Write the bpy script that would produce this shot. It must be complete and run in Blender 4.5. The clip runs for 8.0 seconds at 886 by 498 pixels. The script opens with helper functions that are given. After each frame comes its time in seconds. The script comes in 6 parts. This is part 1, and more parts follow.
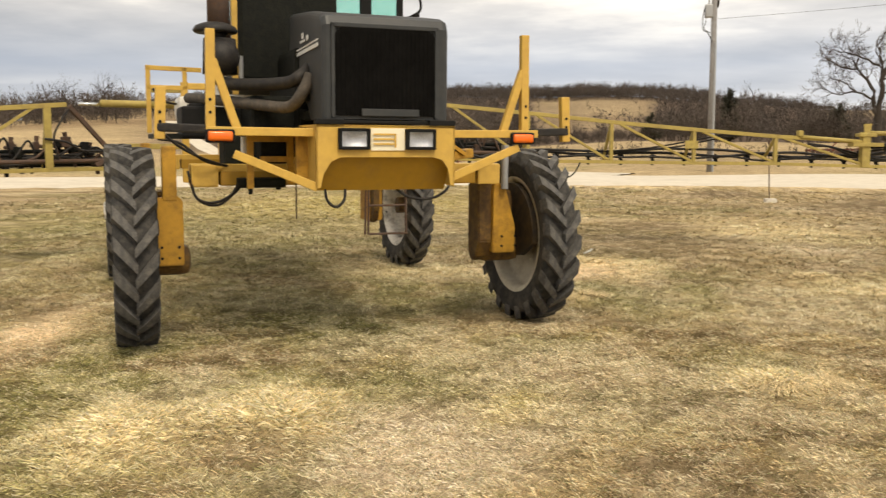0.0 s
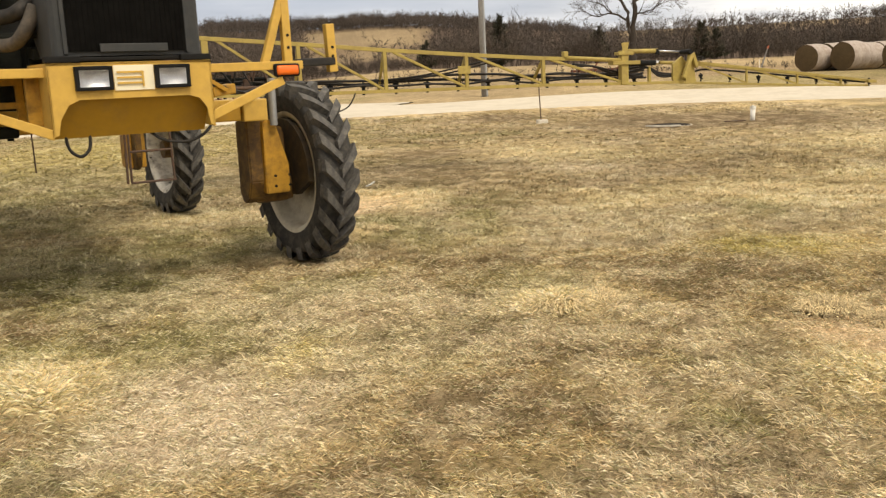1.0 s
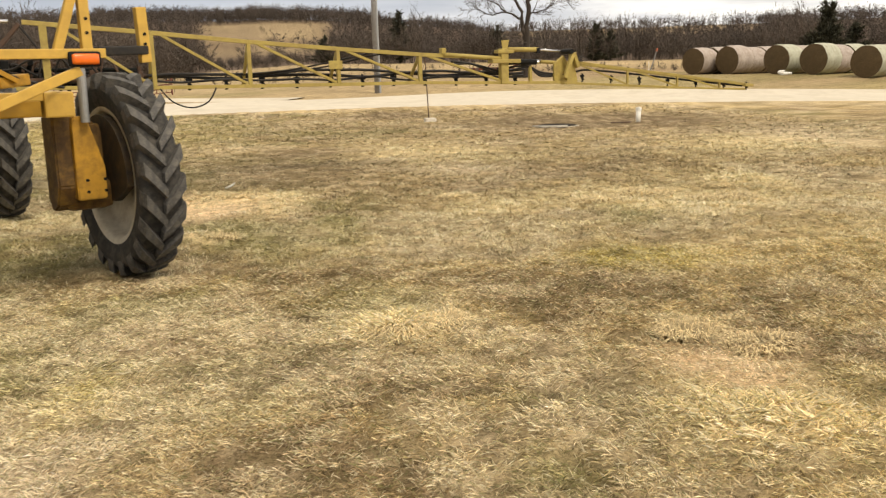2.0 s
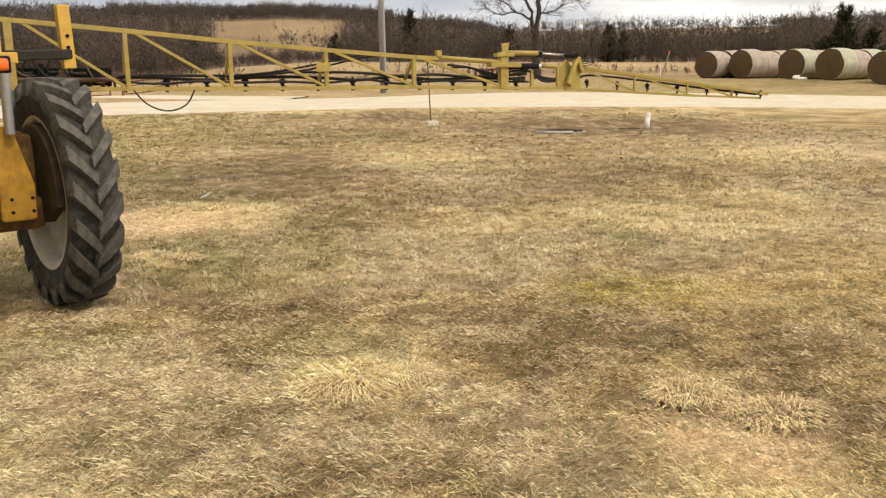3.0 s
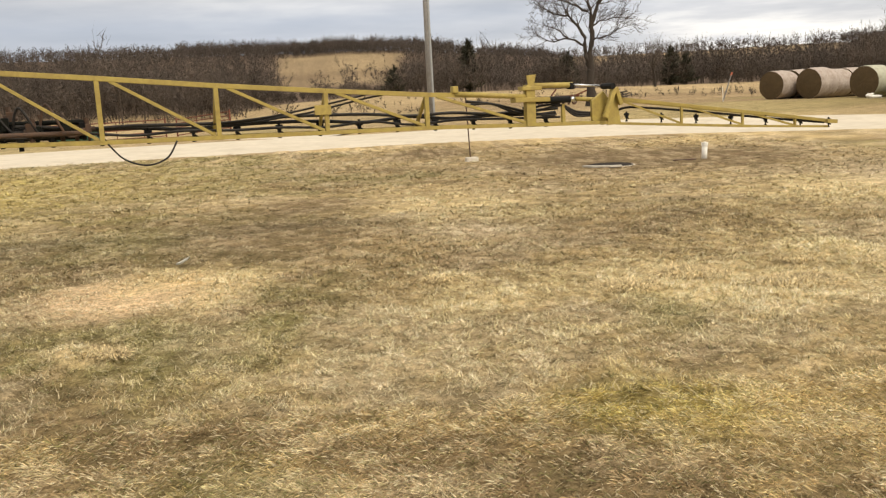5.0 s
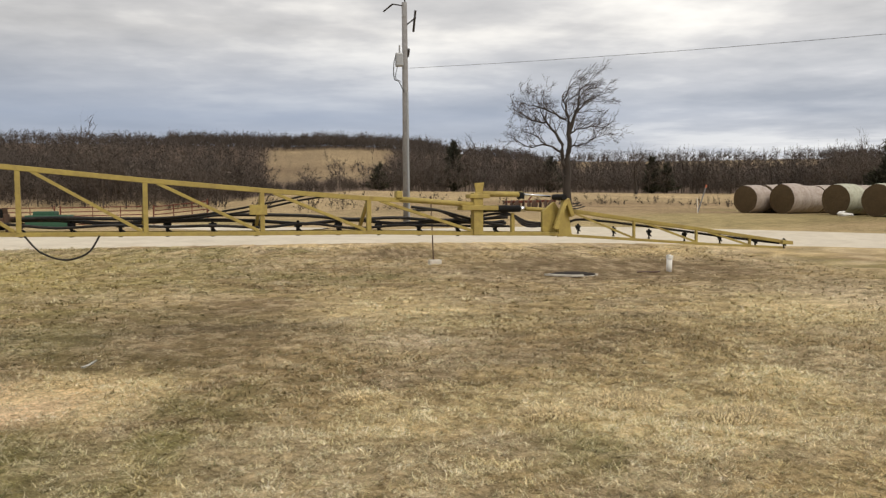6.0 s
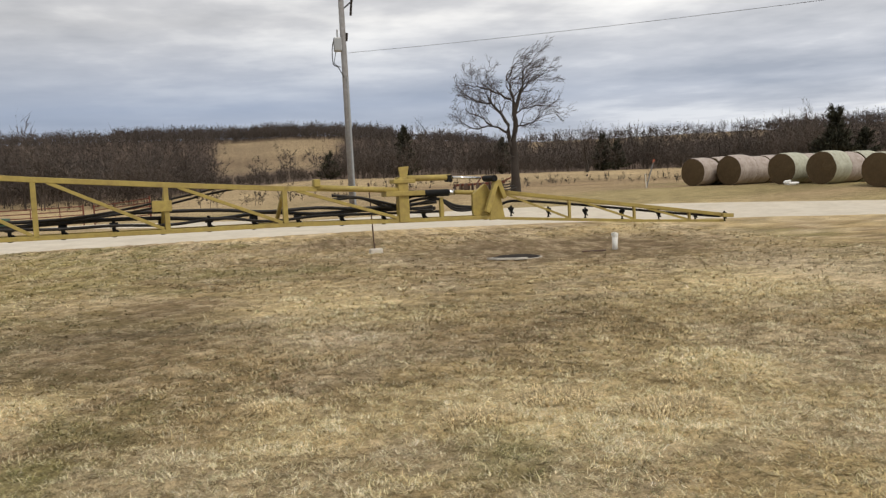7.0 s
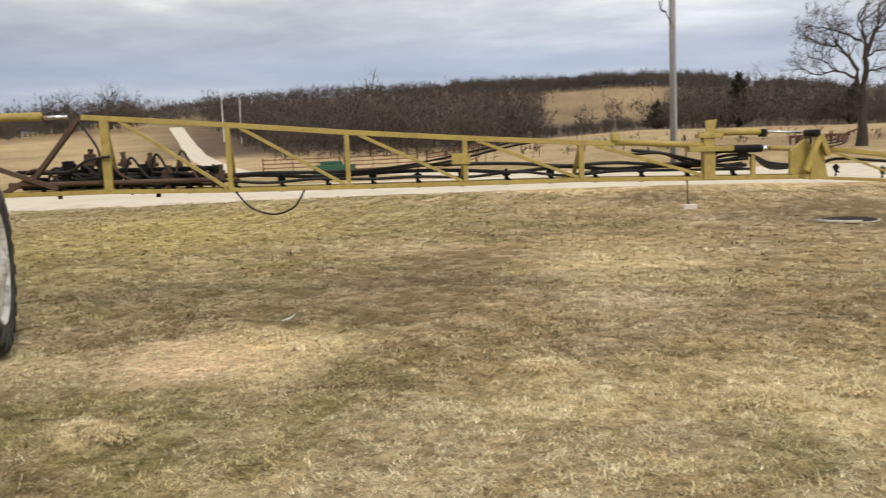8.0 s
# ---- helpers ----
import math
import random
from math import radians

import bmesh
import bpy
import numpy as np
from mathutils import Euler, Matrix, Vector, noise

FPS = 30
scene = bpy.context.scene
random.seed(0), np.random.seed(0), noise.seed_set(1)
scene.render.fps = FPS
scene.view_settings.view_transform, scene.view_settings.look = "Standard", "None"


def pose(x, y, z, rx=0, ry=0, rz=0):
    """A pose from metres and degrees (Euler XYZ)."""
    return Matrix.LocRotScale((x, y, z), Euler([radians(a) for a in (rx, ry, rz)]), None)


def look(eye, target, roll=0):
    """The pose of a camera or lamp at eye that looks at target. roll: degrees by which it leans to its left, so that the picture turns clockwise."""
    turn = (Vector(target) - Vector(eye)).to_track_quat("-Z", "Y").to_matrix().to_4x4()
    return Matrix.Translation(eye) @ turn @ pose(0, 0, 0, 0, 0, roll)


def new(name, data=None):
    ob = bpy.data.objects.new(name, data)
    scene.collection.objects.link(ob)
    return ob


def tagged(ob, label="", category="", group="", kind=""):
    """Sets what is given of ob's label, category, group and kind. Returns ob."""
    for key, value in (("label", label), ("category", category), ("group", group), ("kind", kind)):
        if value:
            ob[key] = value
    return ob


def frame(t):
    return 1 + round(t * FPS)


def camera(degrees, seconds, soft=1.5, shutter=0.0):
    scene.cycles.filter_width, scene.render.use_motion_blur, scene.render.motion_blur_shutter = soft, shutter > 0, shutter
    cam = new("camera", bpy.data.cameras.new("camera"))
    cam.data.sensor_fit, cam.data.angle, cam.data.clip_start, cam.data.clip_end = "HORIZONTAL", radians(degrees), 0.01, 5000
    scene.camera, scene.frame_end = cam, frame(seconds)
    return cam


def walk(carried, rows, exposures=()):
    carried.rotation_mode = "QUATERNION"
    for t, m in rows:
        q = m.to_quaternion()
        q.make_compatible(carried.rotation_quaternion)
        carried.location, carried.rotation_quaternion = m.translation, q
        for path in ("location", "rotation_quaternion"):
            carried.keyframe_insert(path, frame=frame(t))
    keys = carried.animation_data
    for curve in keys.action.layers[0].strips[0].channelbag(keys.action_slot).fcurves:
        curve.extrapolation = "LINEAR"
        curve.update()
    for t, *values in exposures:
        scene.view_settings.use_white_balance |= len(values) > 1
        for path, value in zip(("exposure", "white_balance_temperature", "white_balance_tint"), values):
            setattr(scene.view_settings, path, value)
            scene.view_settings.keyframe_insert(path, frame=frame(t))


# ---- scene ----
# ---- camera ----
cam = camera(53.4, 8.0, soft=1.3, shutter=0.12)
PATH = [
    (0, (-0.002, -0.207, 1.555), (-0.264, 1.763, 1.331), -0.2),
    (0.3, (-0.016, -0.161, 1.55), (-0.05, 1.82, 1.278), -0.8),
    (0.5, (-0.021, -0.079, 1.554), (0.046, 1.894, 1.235), -1.7),
    (0.8, (-0.013, -0.01, 1.541), (0.164, 1.947, 1.171), -2.3),
    (1, (0.073, 0.073, 1.538), (0.279, 2.025, 1.154), -2.9),
    (1.5, (0.353, 0.346, 1.541), (0.648, 2.285, 1.147), -2.1),
    (2, (0.581, 0.659, 1.516), (1.005, 2.572, 1.116), -1.7),
    (2.2, (0.676, 0.818, 1.526), (1.136, 2.721, 1.121), -1.9),
    (3.3, (1.085, 1.572, 1.587), (1.461, 3.495, 1.187), -1.1),
    (3.5, (1.151, 1.748, 1.569), (1.518, 3.677, 1.192), -1.7),
    (4, (1.333, 2.137, 1.601), (1.709, 4.066, 1.23), -3.4),
    (4.2, (1.47, 2.284, 1.584), (1.807, 4.226, 1.241), -3.4),
    (5.3, (1.978, 2.8, 1.71), (2.235, 4.756, 1.379), -2.9),
    (5.5, (2.083, 2.889, 1.727), (2.349, 4.85, 1.442), -2.8),
    (6, (2.447, 3.076, 1.747), (2.753, 5.049, 1.629), -0.4),
    (6.5, (2.695, 3.368, 1.724), (3.113, 5.321, 1.611), -0.7),
    (7, (2.92, 3.633, 1.732), (3.319, 5.587, 1.578), -2.9),
    (7.5, (3.188, 3.796, 1.749), (3.345, 5.78, 1.561), -2.3),
    (7.8, (3.274, 3.823, 1.771), (3.151, 5.806, 1.548), -2.2),
    (8, (3.244, 3.832, 1.77), (2.918, 5.792, 1.536), -2.4),
]
walk(cam, [(t, look(eye, aim, roll)) for t, eye, aim, roll in PATH], exposures=[(0, 0.3, 7700, 10), (1.0, 0.3, 7700, 10), (3.5, 0.28, 7700, 10), (5.5, 0.2, 7400, 10), (6.0, -0.16, 6900, 10), (6.5, -0.22, 6650, 10), (7.0, -0.20, 6650, 10), (7.5, -0.18, 6600, 10), (8.0, 0.06, 6800, 10)])

# ---- light ----
world = bpy.data.worlds.new("overcast_sky")
scene.world = world
world.use_nodes = True
SUN_EL, SUN_AZ = radians(52), radians(150)


def build_sky():
    nt = world.node_tree
    nt.nodes.clear()
    n = nt.nodes.new
    out, bg = n("ShaderNodeOutputWorld"), n("ShaderNodeBackground")
    sky = n("ShaderNodeTexSky")
    sky.sky_type, sky.sun_disc = "NISHITA", False
    sky.sun_elevation, sky.sun_rotation = SUN_EL, SUN_AZ
    dim = n("ShaderNodeMix")
    dim.data_type, dim.blend_type = "RGBA", "MULTIPLY"
    dim.inputs[0].default_value = 1
    dim.inputs[7].default_value = (0.07, 0.07, 0.07, 1)
    nt.links.new(sky.outputs[0], dim.inputs[6])
    co = n("ShaderNodeTexCoord")
    sep = n("ShaderNodeSeparateXYZ")
    nt.links.new(co.outputs["Generated"], sep.inputs[0])
    # flat cloud deck seen from below: x / (z + c), y / (z + c)
    add = n("ShaderNodeMath")
    add.operation = "ADD"
    add.inputs[1].default_value = 0.07
    top = n("ShaderNodeMath")
    top.operation = "MAXIMUM"
    top.inputs[1].default_value = 0.0
    nt.links.new(sep.outputs["Z"], top.inputs[0])
    nt.links.new(top.outputs[0], add.inputs[0])
    comb = n("ShaderNodeCombineXYZ")
    for i, ax in enumerate("XY"):
        d = n("ShaderNodeMath")
        d.operation = "DIVIDE"
        nt.links.new(sep.outputs[ax], d.inputs[0])
        nt.links.new(add.outputs[0], d.inputs[1])
        nt.links.new(d.outputs[0], comb.inputs[i])
    big, fine = n("ShaderNodeTexNoise"), n("ShaderNodeTexNoise")
    for t, s, det in ((big, 0.33, 6.0), (fine, 1.1, 8.0)):
        t.inputs["Scale"].default_value, t.inputs["Detail"].default_value = s, det
        t.inputs["Roughness"].default_value = 0.55
        nt.links.new(comb.outputs[0], t.inputs["Vector"])
    mixn = n("ShaderNodeMix")
    mixn.inputs[0].default_value = 0.35
    nt.links.new(big.outputs[0], mixn.inputs[2])
    nt.links.new(fine.outputs[0], mixn.inputs[3])
    ramp = n("ShaderNodeValToRGB")
    cr = ramp.color_ramp
    cr.elements[0].position, cr.elements[0].color = 0.38, (0.44, 0.46, 0.50, 1)
    cr.elements[1].position, cr.elements[1].color = 0.58, (1.14, 1.14, 1.13, 1)
    e = cr.elements.new(0.5)
    e.color = (0.76, 0.77, 0.80, 1)
    nt.links.new(mixn.outputs[0], ramp.inputs[0])
    # blue-grey bank low over the horizon
    low = n("ShaderNodeValToRGB")
    lr = low.color_ramp
    lr.elements[0].position, lr.elements[0].color = 0.0, (0.45, 0.45, 0.45, 1)
    lr.elements[1].position, lr.elements[1].color = 0.18, (0, 0, 0, 1)
    e = lr.elements.new(0.09)
    e.color = (0.85, 0.85, 0.85, 1)
    e = lr.elements.new(0.125)
    e.color = (0.5, 0.5, 0.5, 1)
    nt.links.new(sep.outputs["Z"], low.inputs[0])
    bank = n("ShaderNodeMix")
    bank.data_type = "RGBA"
    bank.inputs[7].default_value = (0.40, 0.49, 0.67, 1)
    ebb = n("ShaderNodeMath")
    ebb.operation, ebb.use_clamp = "MULTIPLY_ADD", True
    ebb.inputs[1].default_value, ebb.inputs[2].default_value = -0.85, 1.0
    nt.links.new(sep.outputs["X"], ebb.inputs[0])
    share = n("ShaderNodeMath")
    share.operation = "MULTIPLY"
    nt.links.new(low.outputs[0], share.inputs[0])
    nt.links.new(ebb.outputs[0], share.inputs[1])
    nt.links.new(share.outputs[0], bank.inputs[0])
    nt.links.new(ramp.outputs[0], bank.inputs[6])
    allsky = n("ShaderNodeMix")
    allsky.data_type = "RGBA"
    allsky.inputs[0].default_value = 0.93
    nt.links.new(dim.outputs[2], allsky.inputs[6])
    nt.links.new(bank.outputs[2], allsky.inputs[7])
    # brighter cloud towards the sun's side
    tilt = n("ShaderNodeMath")
    tilt.operation = "MULTIPLY_ADD"
    tilt.inputs[1].default_value, tilt.inputs[2].default_value = 0.20, 1.0
    nt.links.new(sep.outputs["X"], tilt.inputs[0])
    lit = n("ShaderNodeVectorMath")
    lit.operation = "SCALE"
    nt.links.new(allsky.outputs[2], lit.inputs[0])
    nt.links.new(tilt.outputs[0], lit.inputs[3])
    nt.links.new(lit.outputs[0], bg.inputs[0])
    bg.inputs[1].default_value = 1.0
    nt.links.new(bg.outputs[0], out.inputs[0])


build_sky()
sun = new("sun", bpy.data.lights.new("sun", "SUN"))
sun.data.energy, sun.data.angle, sun.data.color = 1.85, radians(16), (1.0, 0.94, 0.84)
_d = Vector((math.sin(SUN_AZ) * math.cos(SUN_EL), math.cos(SUN_AZ) * math.cos(SUN_EL), math.sin(SUN_EL)))
sun.matrix_world = look(_d * 50, (0, 0, 0))
scene.view_settings.exposure = 0.0


# ---- materials ----
def material(name, color, rough=0.7, metal=0.0, vary=0.25, scale=6.0, dirt=None, dirt_amount=0.35, bump=0.15,
             bump_scale=60.0, spec=0.4, island=0.0, attribute=""):
    """A painted, worn or grown surface: two scales of colour change, dirt with its own colour, fine relief."""
    m = bpy.data.materials.new(name)
    m.use_nodes = True
    nt = m.node_tree
    b = nt.nodes["Principled BSDF"]
    n = nt.nodes.new
    co = n("ShaderNodeTexCoord")
    rgb = n("ShaderNodeRGB")
    rgb.outputs[0].default_value = (*color, 1)
    col = rgb.outputs[0]
    if attribute:
        at = n("ShaderNodeAttribute")
        at.attribute_name = attribute
        col = at.outputs["Color"]
    t1 = n("ShaderNodeTexNoise")
    t1.inputs["Scale"].default_value, t1.inputs["Detail"].default_value = scale, 5
    nt.links.new(co.outputs["Object"], t1.inputs["Vector"])
    t2 = n("ShaderNodeTexNoise")
    t2.inputs["Scale"].default_value, t2.inputs["Detail"].default_value = scale * 7, 4
    nt.links.new(co.outputs["Object"], t2.inputs["Vector"])
    mr = n("ShaderNodeMapRange")
    mr.inputs[1].default_value, mr.inputs[2].default_value = 0.25, 0.75
    mr.inputs[3].default_value, mr.inputs[4].default_value = 1 - vary, 1 + vary
    av = n("ShaderNodeMath")
    av.operation = "ADD"
    nt.links.new(t1.outputs[0], av.inputs[0])
    nt.links.new(t2.outputs[0], av.inputs[1])
    hv = n("ShaderNodeMath")
    hv.operation = "MULTIPLY"
    hv.inputs[1].default_value = 0.5
    nt.links.new(av.outputs[0], hv.inputs[0])
    nt.links.new(hv.outputs[0], mr.inputs[0])
    fac = mr.outputs[0]
    if island:
        ge = n("ShaderNodeNewGeometry")
        mi = n("ShaderNodeMapRange")
        mi.inputs[3].default_value, mi.inputs[4].default_value = 1 - island, 1 + island
        nt.links.new(ge.outputs["Random Per Island"], mi.inputs[0])
        mm = n("ShaderNodeMath")
        mm.operation = "MULTIPLY"
        nt.links.new(fac, mm.inputs[0])
        nt.links.new(mi.outputs[0], mm.inputs[1])
        fac = mm.outputs[0]
    sc = n("ShaderNodeVectorMath")
    sc.operation = "SCALE"
    nt.links.new(col, sc.inputs[0])
    nt.links.new(fac, sc.inputs[3])
    col = sc.outputs[0]
    if dirt:
        dm = n("ShaderNodeMix")
        dm.data_type = "RGBA"
        dm.inputs[7].default_value = (*dirt, 1)
        t3 = n("ShaderNodeTexNoise")
        t3.inputs["Scale"].default_value, t3.inputs["Detail"].default_value = scale * 2.3, 7
        t3.inputs["Roughness"].default_value = 0.7
        nt.links.new(co.outputs["Object"], t3.inputs["Vector"])
        r = n("ShaderNodeMapRange")
        r.inputs[1].default_value, r.inputs[2].default_value = 0.45, 0.75
        r.inputs[3].default_value, r.inputs[4].default_value = 0.0, dirt_amount * 1.8
        nt.links.new(t3.outputs[0], r.inputs[0])
        nt.links.new(r.outputs[0], dm.inputs[0])
        nt.links.new(col, dm.inputs[6])
        col = dm.outputs[2]
    nt.links.new(col, b.inputs["Base Color"])
    b.inputs["Roughness"].default_value, b.inputs["Metallic"].default_value = rough, metal
    b.inputs["Specular IOR Level"].default_value = spec
    if bump:
        t4 = n("ShaderNodeTexNoise")
        t4.inputs["Scale"].default_value, t4.inputs["Detail"].default_value = bump_scale, 4
        nt.links.new(co.outputs["Object"], t4.inputs["Vector"])
        bp = n("ShaderNodeBump")
        bp.inputs["Strength"].default_value, bp.inputs["Distance"].default_value = bump, 0.01
        nt.links.new(t4.outputs[0], bp.inputs["Height"])
        nt.links.new(bp.outputs[0], b.inputs["Normal"])
    return m


MUD = (0.16, 0.11, 0.06)
YELLOW = material("yellow_paint", (0.60, 0.375, 0.08), 0.5, vary=0.12, scale=3, dirt=(0.33, 0.2, 0.06), dirt_amount=0.25, bump=0.05)
# yellow made darker; on the scoop it carries the shade of the slant
YELLOW_DARK = material("darkened_yellow_paint", (0.40, 0.22, 0.022), 0.55, vary=0.12, scale=3, dirt=MUD, dirt_amount=0.2, bump=0.05)
YELLOW_LEG = material("muddy_yellow_paint", (0.50, 0.27, 0.035), 0.55, vary=0.18, scale=4, dirt=(0.12, 0.06, 0.02), dirt_amount=0.45, bump=0.08)
BOOM = material("weathered_boom_paint", (0.39, 0.30, 0.085), 0.6, vary=0.2, scale=4, dirt=(0.22, 0.15, 0.06), dirt_amount=0.4, bump=0.08)
HOOD = material("charcoal_hood_paint", (0.029, 0.032, 0.034), 0.45, vary=0.12, scale=2, dirt=(0.12, 0.11, 0.10), dirt_amount=0.15, bump=0.03)
BLACK = material("black_plastic", (0.010, 0.010, 0.010), 0.6, vary=0.2, scale=8, bump=0.08, spec=0.15)
GRILLE = material("black_grille_mesh", (0.006, 0.0058, 0.0055), 0.8, vary=0.5, scale=5, dirt=(0.010, 0.0095, 0.009), dirt_amount=0.3, bump=0.2, spec=0.03)
RUBBER = material("black_hose_rubber", (0.019, 0.018, 0.018), 0.55, vary=0.3, scale=9, dirt=(0.075, 0.06, 0.045), dirt_amount=0.3, bump=0.1, spec=0.25)
# carcass darker than LUG: shade between the lugs is in its colour
TYRE = material("dusty_shade_dark_tyre_rubber", (0.034, 0.033, 0.032), 0.85, vary=0.3, scale=5, dirt=(0.14, 0.125, 0.105), dirt_amount=0.4, bump=0.25)
LUG = material("worn_dusty_tread_rubber", (0.072, 0.070, 0.068), 0.85, vary=0.35, scale=9, dirt=(0.19, 0.175, 0.155), dirt_amount=0.5, bump=0.3)
RIM = material("cream_rim_paint", (0.62, 0.58, 0.48), 0.6, vary=0.12, scale=4, dirt=(0.28, 0.21, 0.13), dirt_amount=0.35, bump=0.08)
RIM_SPLAT = material("mud_splashed_white_rim", (0.84, 0.83, 0.79), 0.6, vary=0.08, scale=3, dirt=(0.05, 0.035, 0.02), dirt_amount=0.6, bump=0.1)
STEEL = material("bright_cylinder_rod", (0.75, 0.75, 0.75), 0.18, metal=1.0, vary=0.05, scale=10, bump=0)
GALV = material("grey_galvanised_metal", (0.36, 0.37, 0.38), 0.5, metal=0.6, vary=0.15, scale=6, bump=0.05)
CREAM = material("cream_emblem_plate", (0.80, 0.74, 0.56), 0.5, vary=0.06, scale=10, bump=0.02)
REFLECT = material("silvered_reflector", (0.36, 0.37, 0.39), 0.32, metal=0.75, vary=0.35, scale=14, bump=0.25)
# brown darkened to hold the shade on the leg's inner parts
DRIVE = material("shaded_brown_drive_paint", (0.085, 0.045, 0.014), 0.6, vary=0.4, scale=5, dirt=(0.30, 0.17, 0.03), dirt_amount=0.4, bump=0.15)
# near-black brown that stands for the shade inside the front wheels
SHIELD = material("shade_dark_shield", (0.028, 0.020, 0.012), 0.7, vary=0.4, scale=5, dirt=(0.10, 0.06, 0.02), dirt_amount=0.4, bump=0.15)
DUSTYPIPE = material("dusty_grey_pipe", (0.065, 0.056, 0.048), 0.75, vary=0.3, scale=7, dirt=(0.16, 0.13, 0.10), dirt_amount=0.4, bump=0.15)
AMBER = material("orange_marker_lens", (0.85, 0.16, 0.02), 0.2, vary=0.1, scale=30, bump=0.1, spec=0.6)
WHITE = material("white_decal", (0.75, 0.75, 0.73), 0.5, vary=0.1, scale=20, bump=0)
RUST = material("rusty_pipe", (0.085, 0.055, 0.042), 0.8, vary=0.3, scale=8, dirt=(0.15, 0.07, 0.03), dirt_amount=0.4, bump=0.3)
ENGINE = material("sooty_engine_metal", (0.007, 0.008, 0.0065), 0.65, vary=0.6, scale=9, dirt=(0.018, 0.018, 0.011), dirt_amount=0.4, bump=0.3, spec=0.15)
POLYTANK = material("milky_white_tank_plastic", (0.72, 0.70, 0.64), 0.45, vary=0.08, scale=5, dirt=(0.35, 0.28, 0.18), dirt_amount=0.25, bump=0.03)
POLEWOOD = material("grey_pole_wood", (0.24, 0.235, 0.235), 0.9, vary=0.25, scale=3, dirt=(0.12, 0.10, 0.085), dirt_amount=0.4, bump=0.4)
BARK = material("dark_tree_bark", (0.045, 0.036, 0.030), 0.95, vary=0.4, scale=4, bump=0.5, bump_scale=30)
TWIG = material("grey_brown_twigs", (0.075, 0.060, 0.051), 0.95, vary=0.3, scale=2, bump=0, island=0.35)
WOODS = material("bare_winter_woods", (0.094, 0.077, 0.066), 0.95, vary=0.5, scale=0.07, bump=0, island=0.5, spec=0.1)
BRUSH = material("bare_thicket", (0.070, 0.056, 0.047), 0.95, vary=0.45, scale=0.08, bump=0, island=0.5, spec=0.1)
CEDAR = material("dark_cedar_foliage", (0.040, 0.040, 0.026), 0.9, vary=0.4, scale=2, bump=0, island=0.5, spec=0.2)
HAY_GREEN = material("mouldy_greenish_net_wrap", (0.43, 0.43, 0.34), 0.85, vary=0.25, scale=1.6, dirt=(0.22, 0.20, 0.15), dirt_amount=0.5, bump=0.3, bump_scale=20)
HAY_END = material("weathered_hay_face", (0.100, 0.068, 0.034), 0.95, vary=0.35, scale=4, dirt=(0.07, 0.045, 0.02), dirt_amount=0.45, bump=0.8, bump_scale=40)
HAY_WRAP = material("pale_net_wrapped_hay", (0.40, 0.34, 0.30), 0.85, vary=0.25, scale=1.6, dirt=(0.20, 0.15, 0.12), dirt_amount=0.5, bump=0.3, bump_scale=20)
GRAVEL = material("pale_limestone_gravel", (0.60, 0.54, 0.44), 0.95, vary=0.14, scale=0.6, dirt=(0.42, 0.35, 0.25), dirt_amount=0.3, bump=0.4, bump_scale=25)
CONCRETE = material("pale_concrete", (0.60, 0.56, 0.49), 0.9, vary=0.15, scale=6, dirt=(0.25, 0.2, 0.14), dirt_amount=0.3, bump=0.25)
PVC = material("white_plastic_pipe", (0.80, 0.79, 0.75), 0.45, vary=0.05, scale=12, dirt=(0.45, 0.38, 0.28), dirt_amount=0.15, bump=0.02)
CASTIRON = material("dark_cast_iron", (0.030, 0.025, 0.021), 0.95, vary=0.3, scale=12, bump=0.3, spec=0.1)
REDSTEEL = material("faded_red_steel", (0.16, 0.045, 0.028), 0.75, vary=0.3, scale=5, dirt=(0.09, 0.05, 0.03), dirt_amount=0.5, bump=0.15)
ORANGE = material("orange_flag_tip", (0.45, 0.13, 0.07), 0.7, vary=0.1, scale=8, bump=0)
GREENBOX = material("dark_green_painted_steel", (0.025, 0.085, 0.05), 0.6, vary=0.2, scale=3, bump=0.05)
SACK = material("white_plastic_sheet", (0.72, 0.71, 0.68), 0.6, vary=0.1, scale=6, bump=0.2)


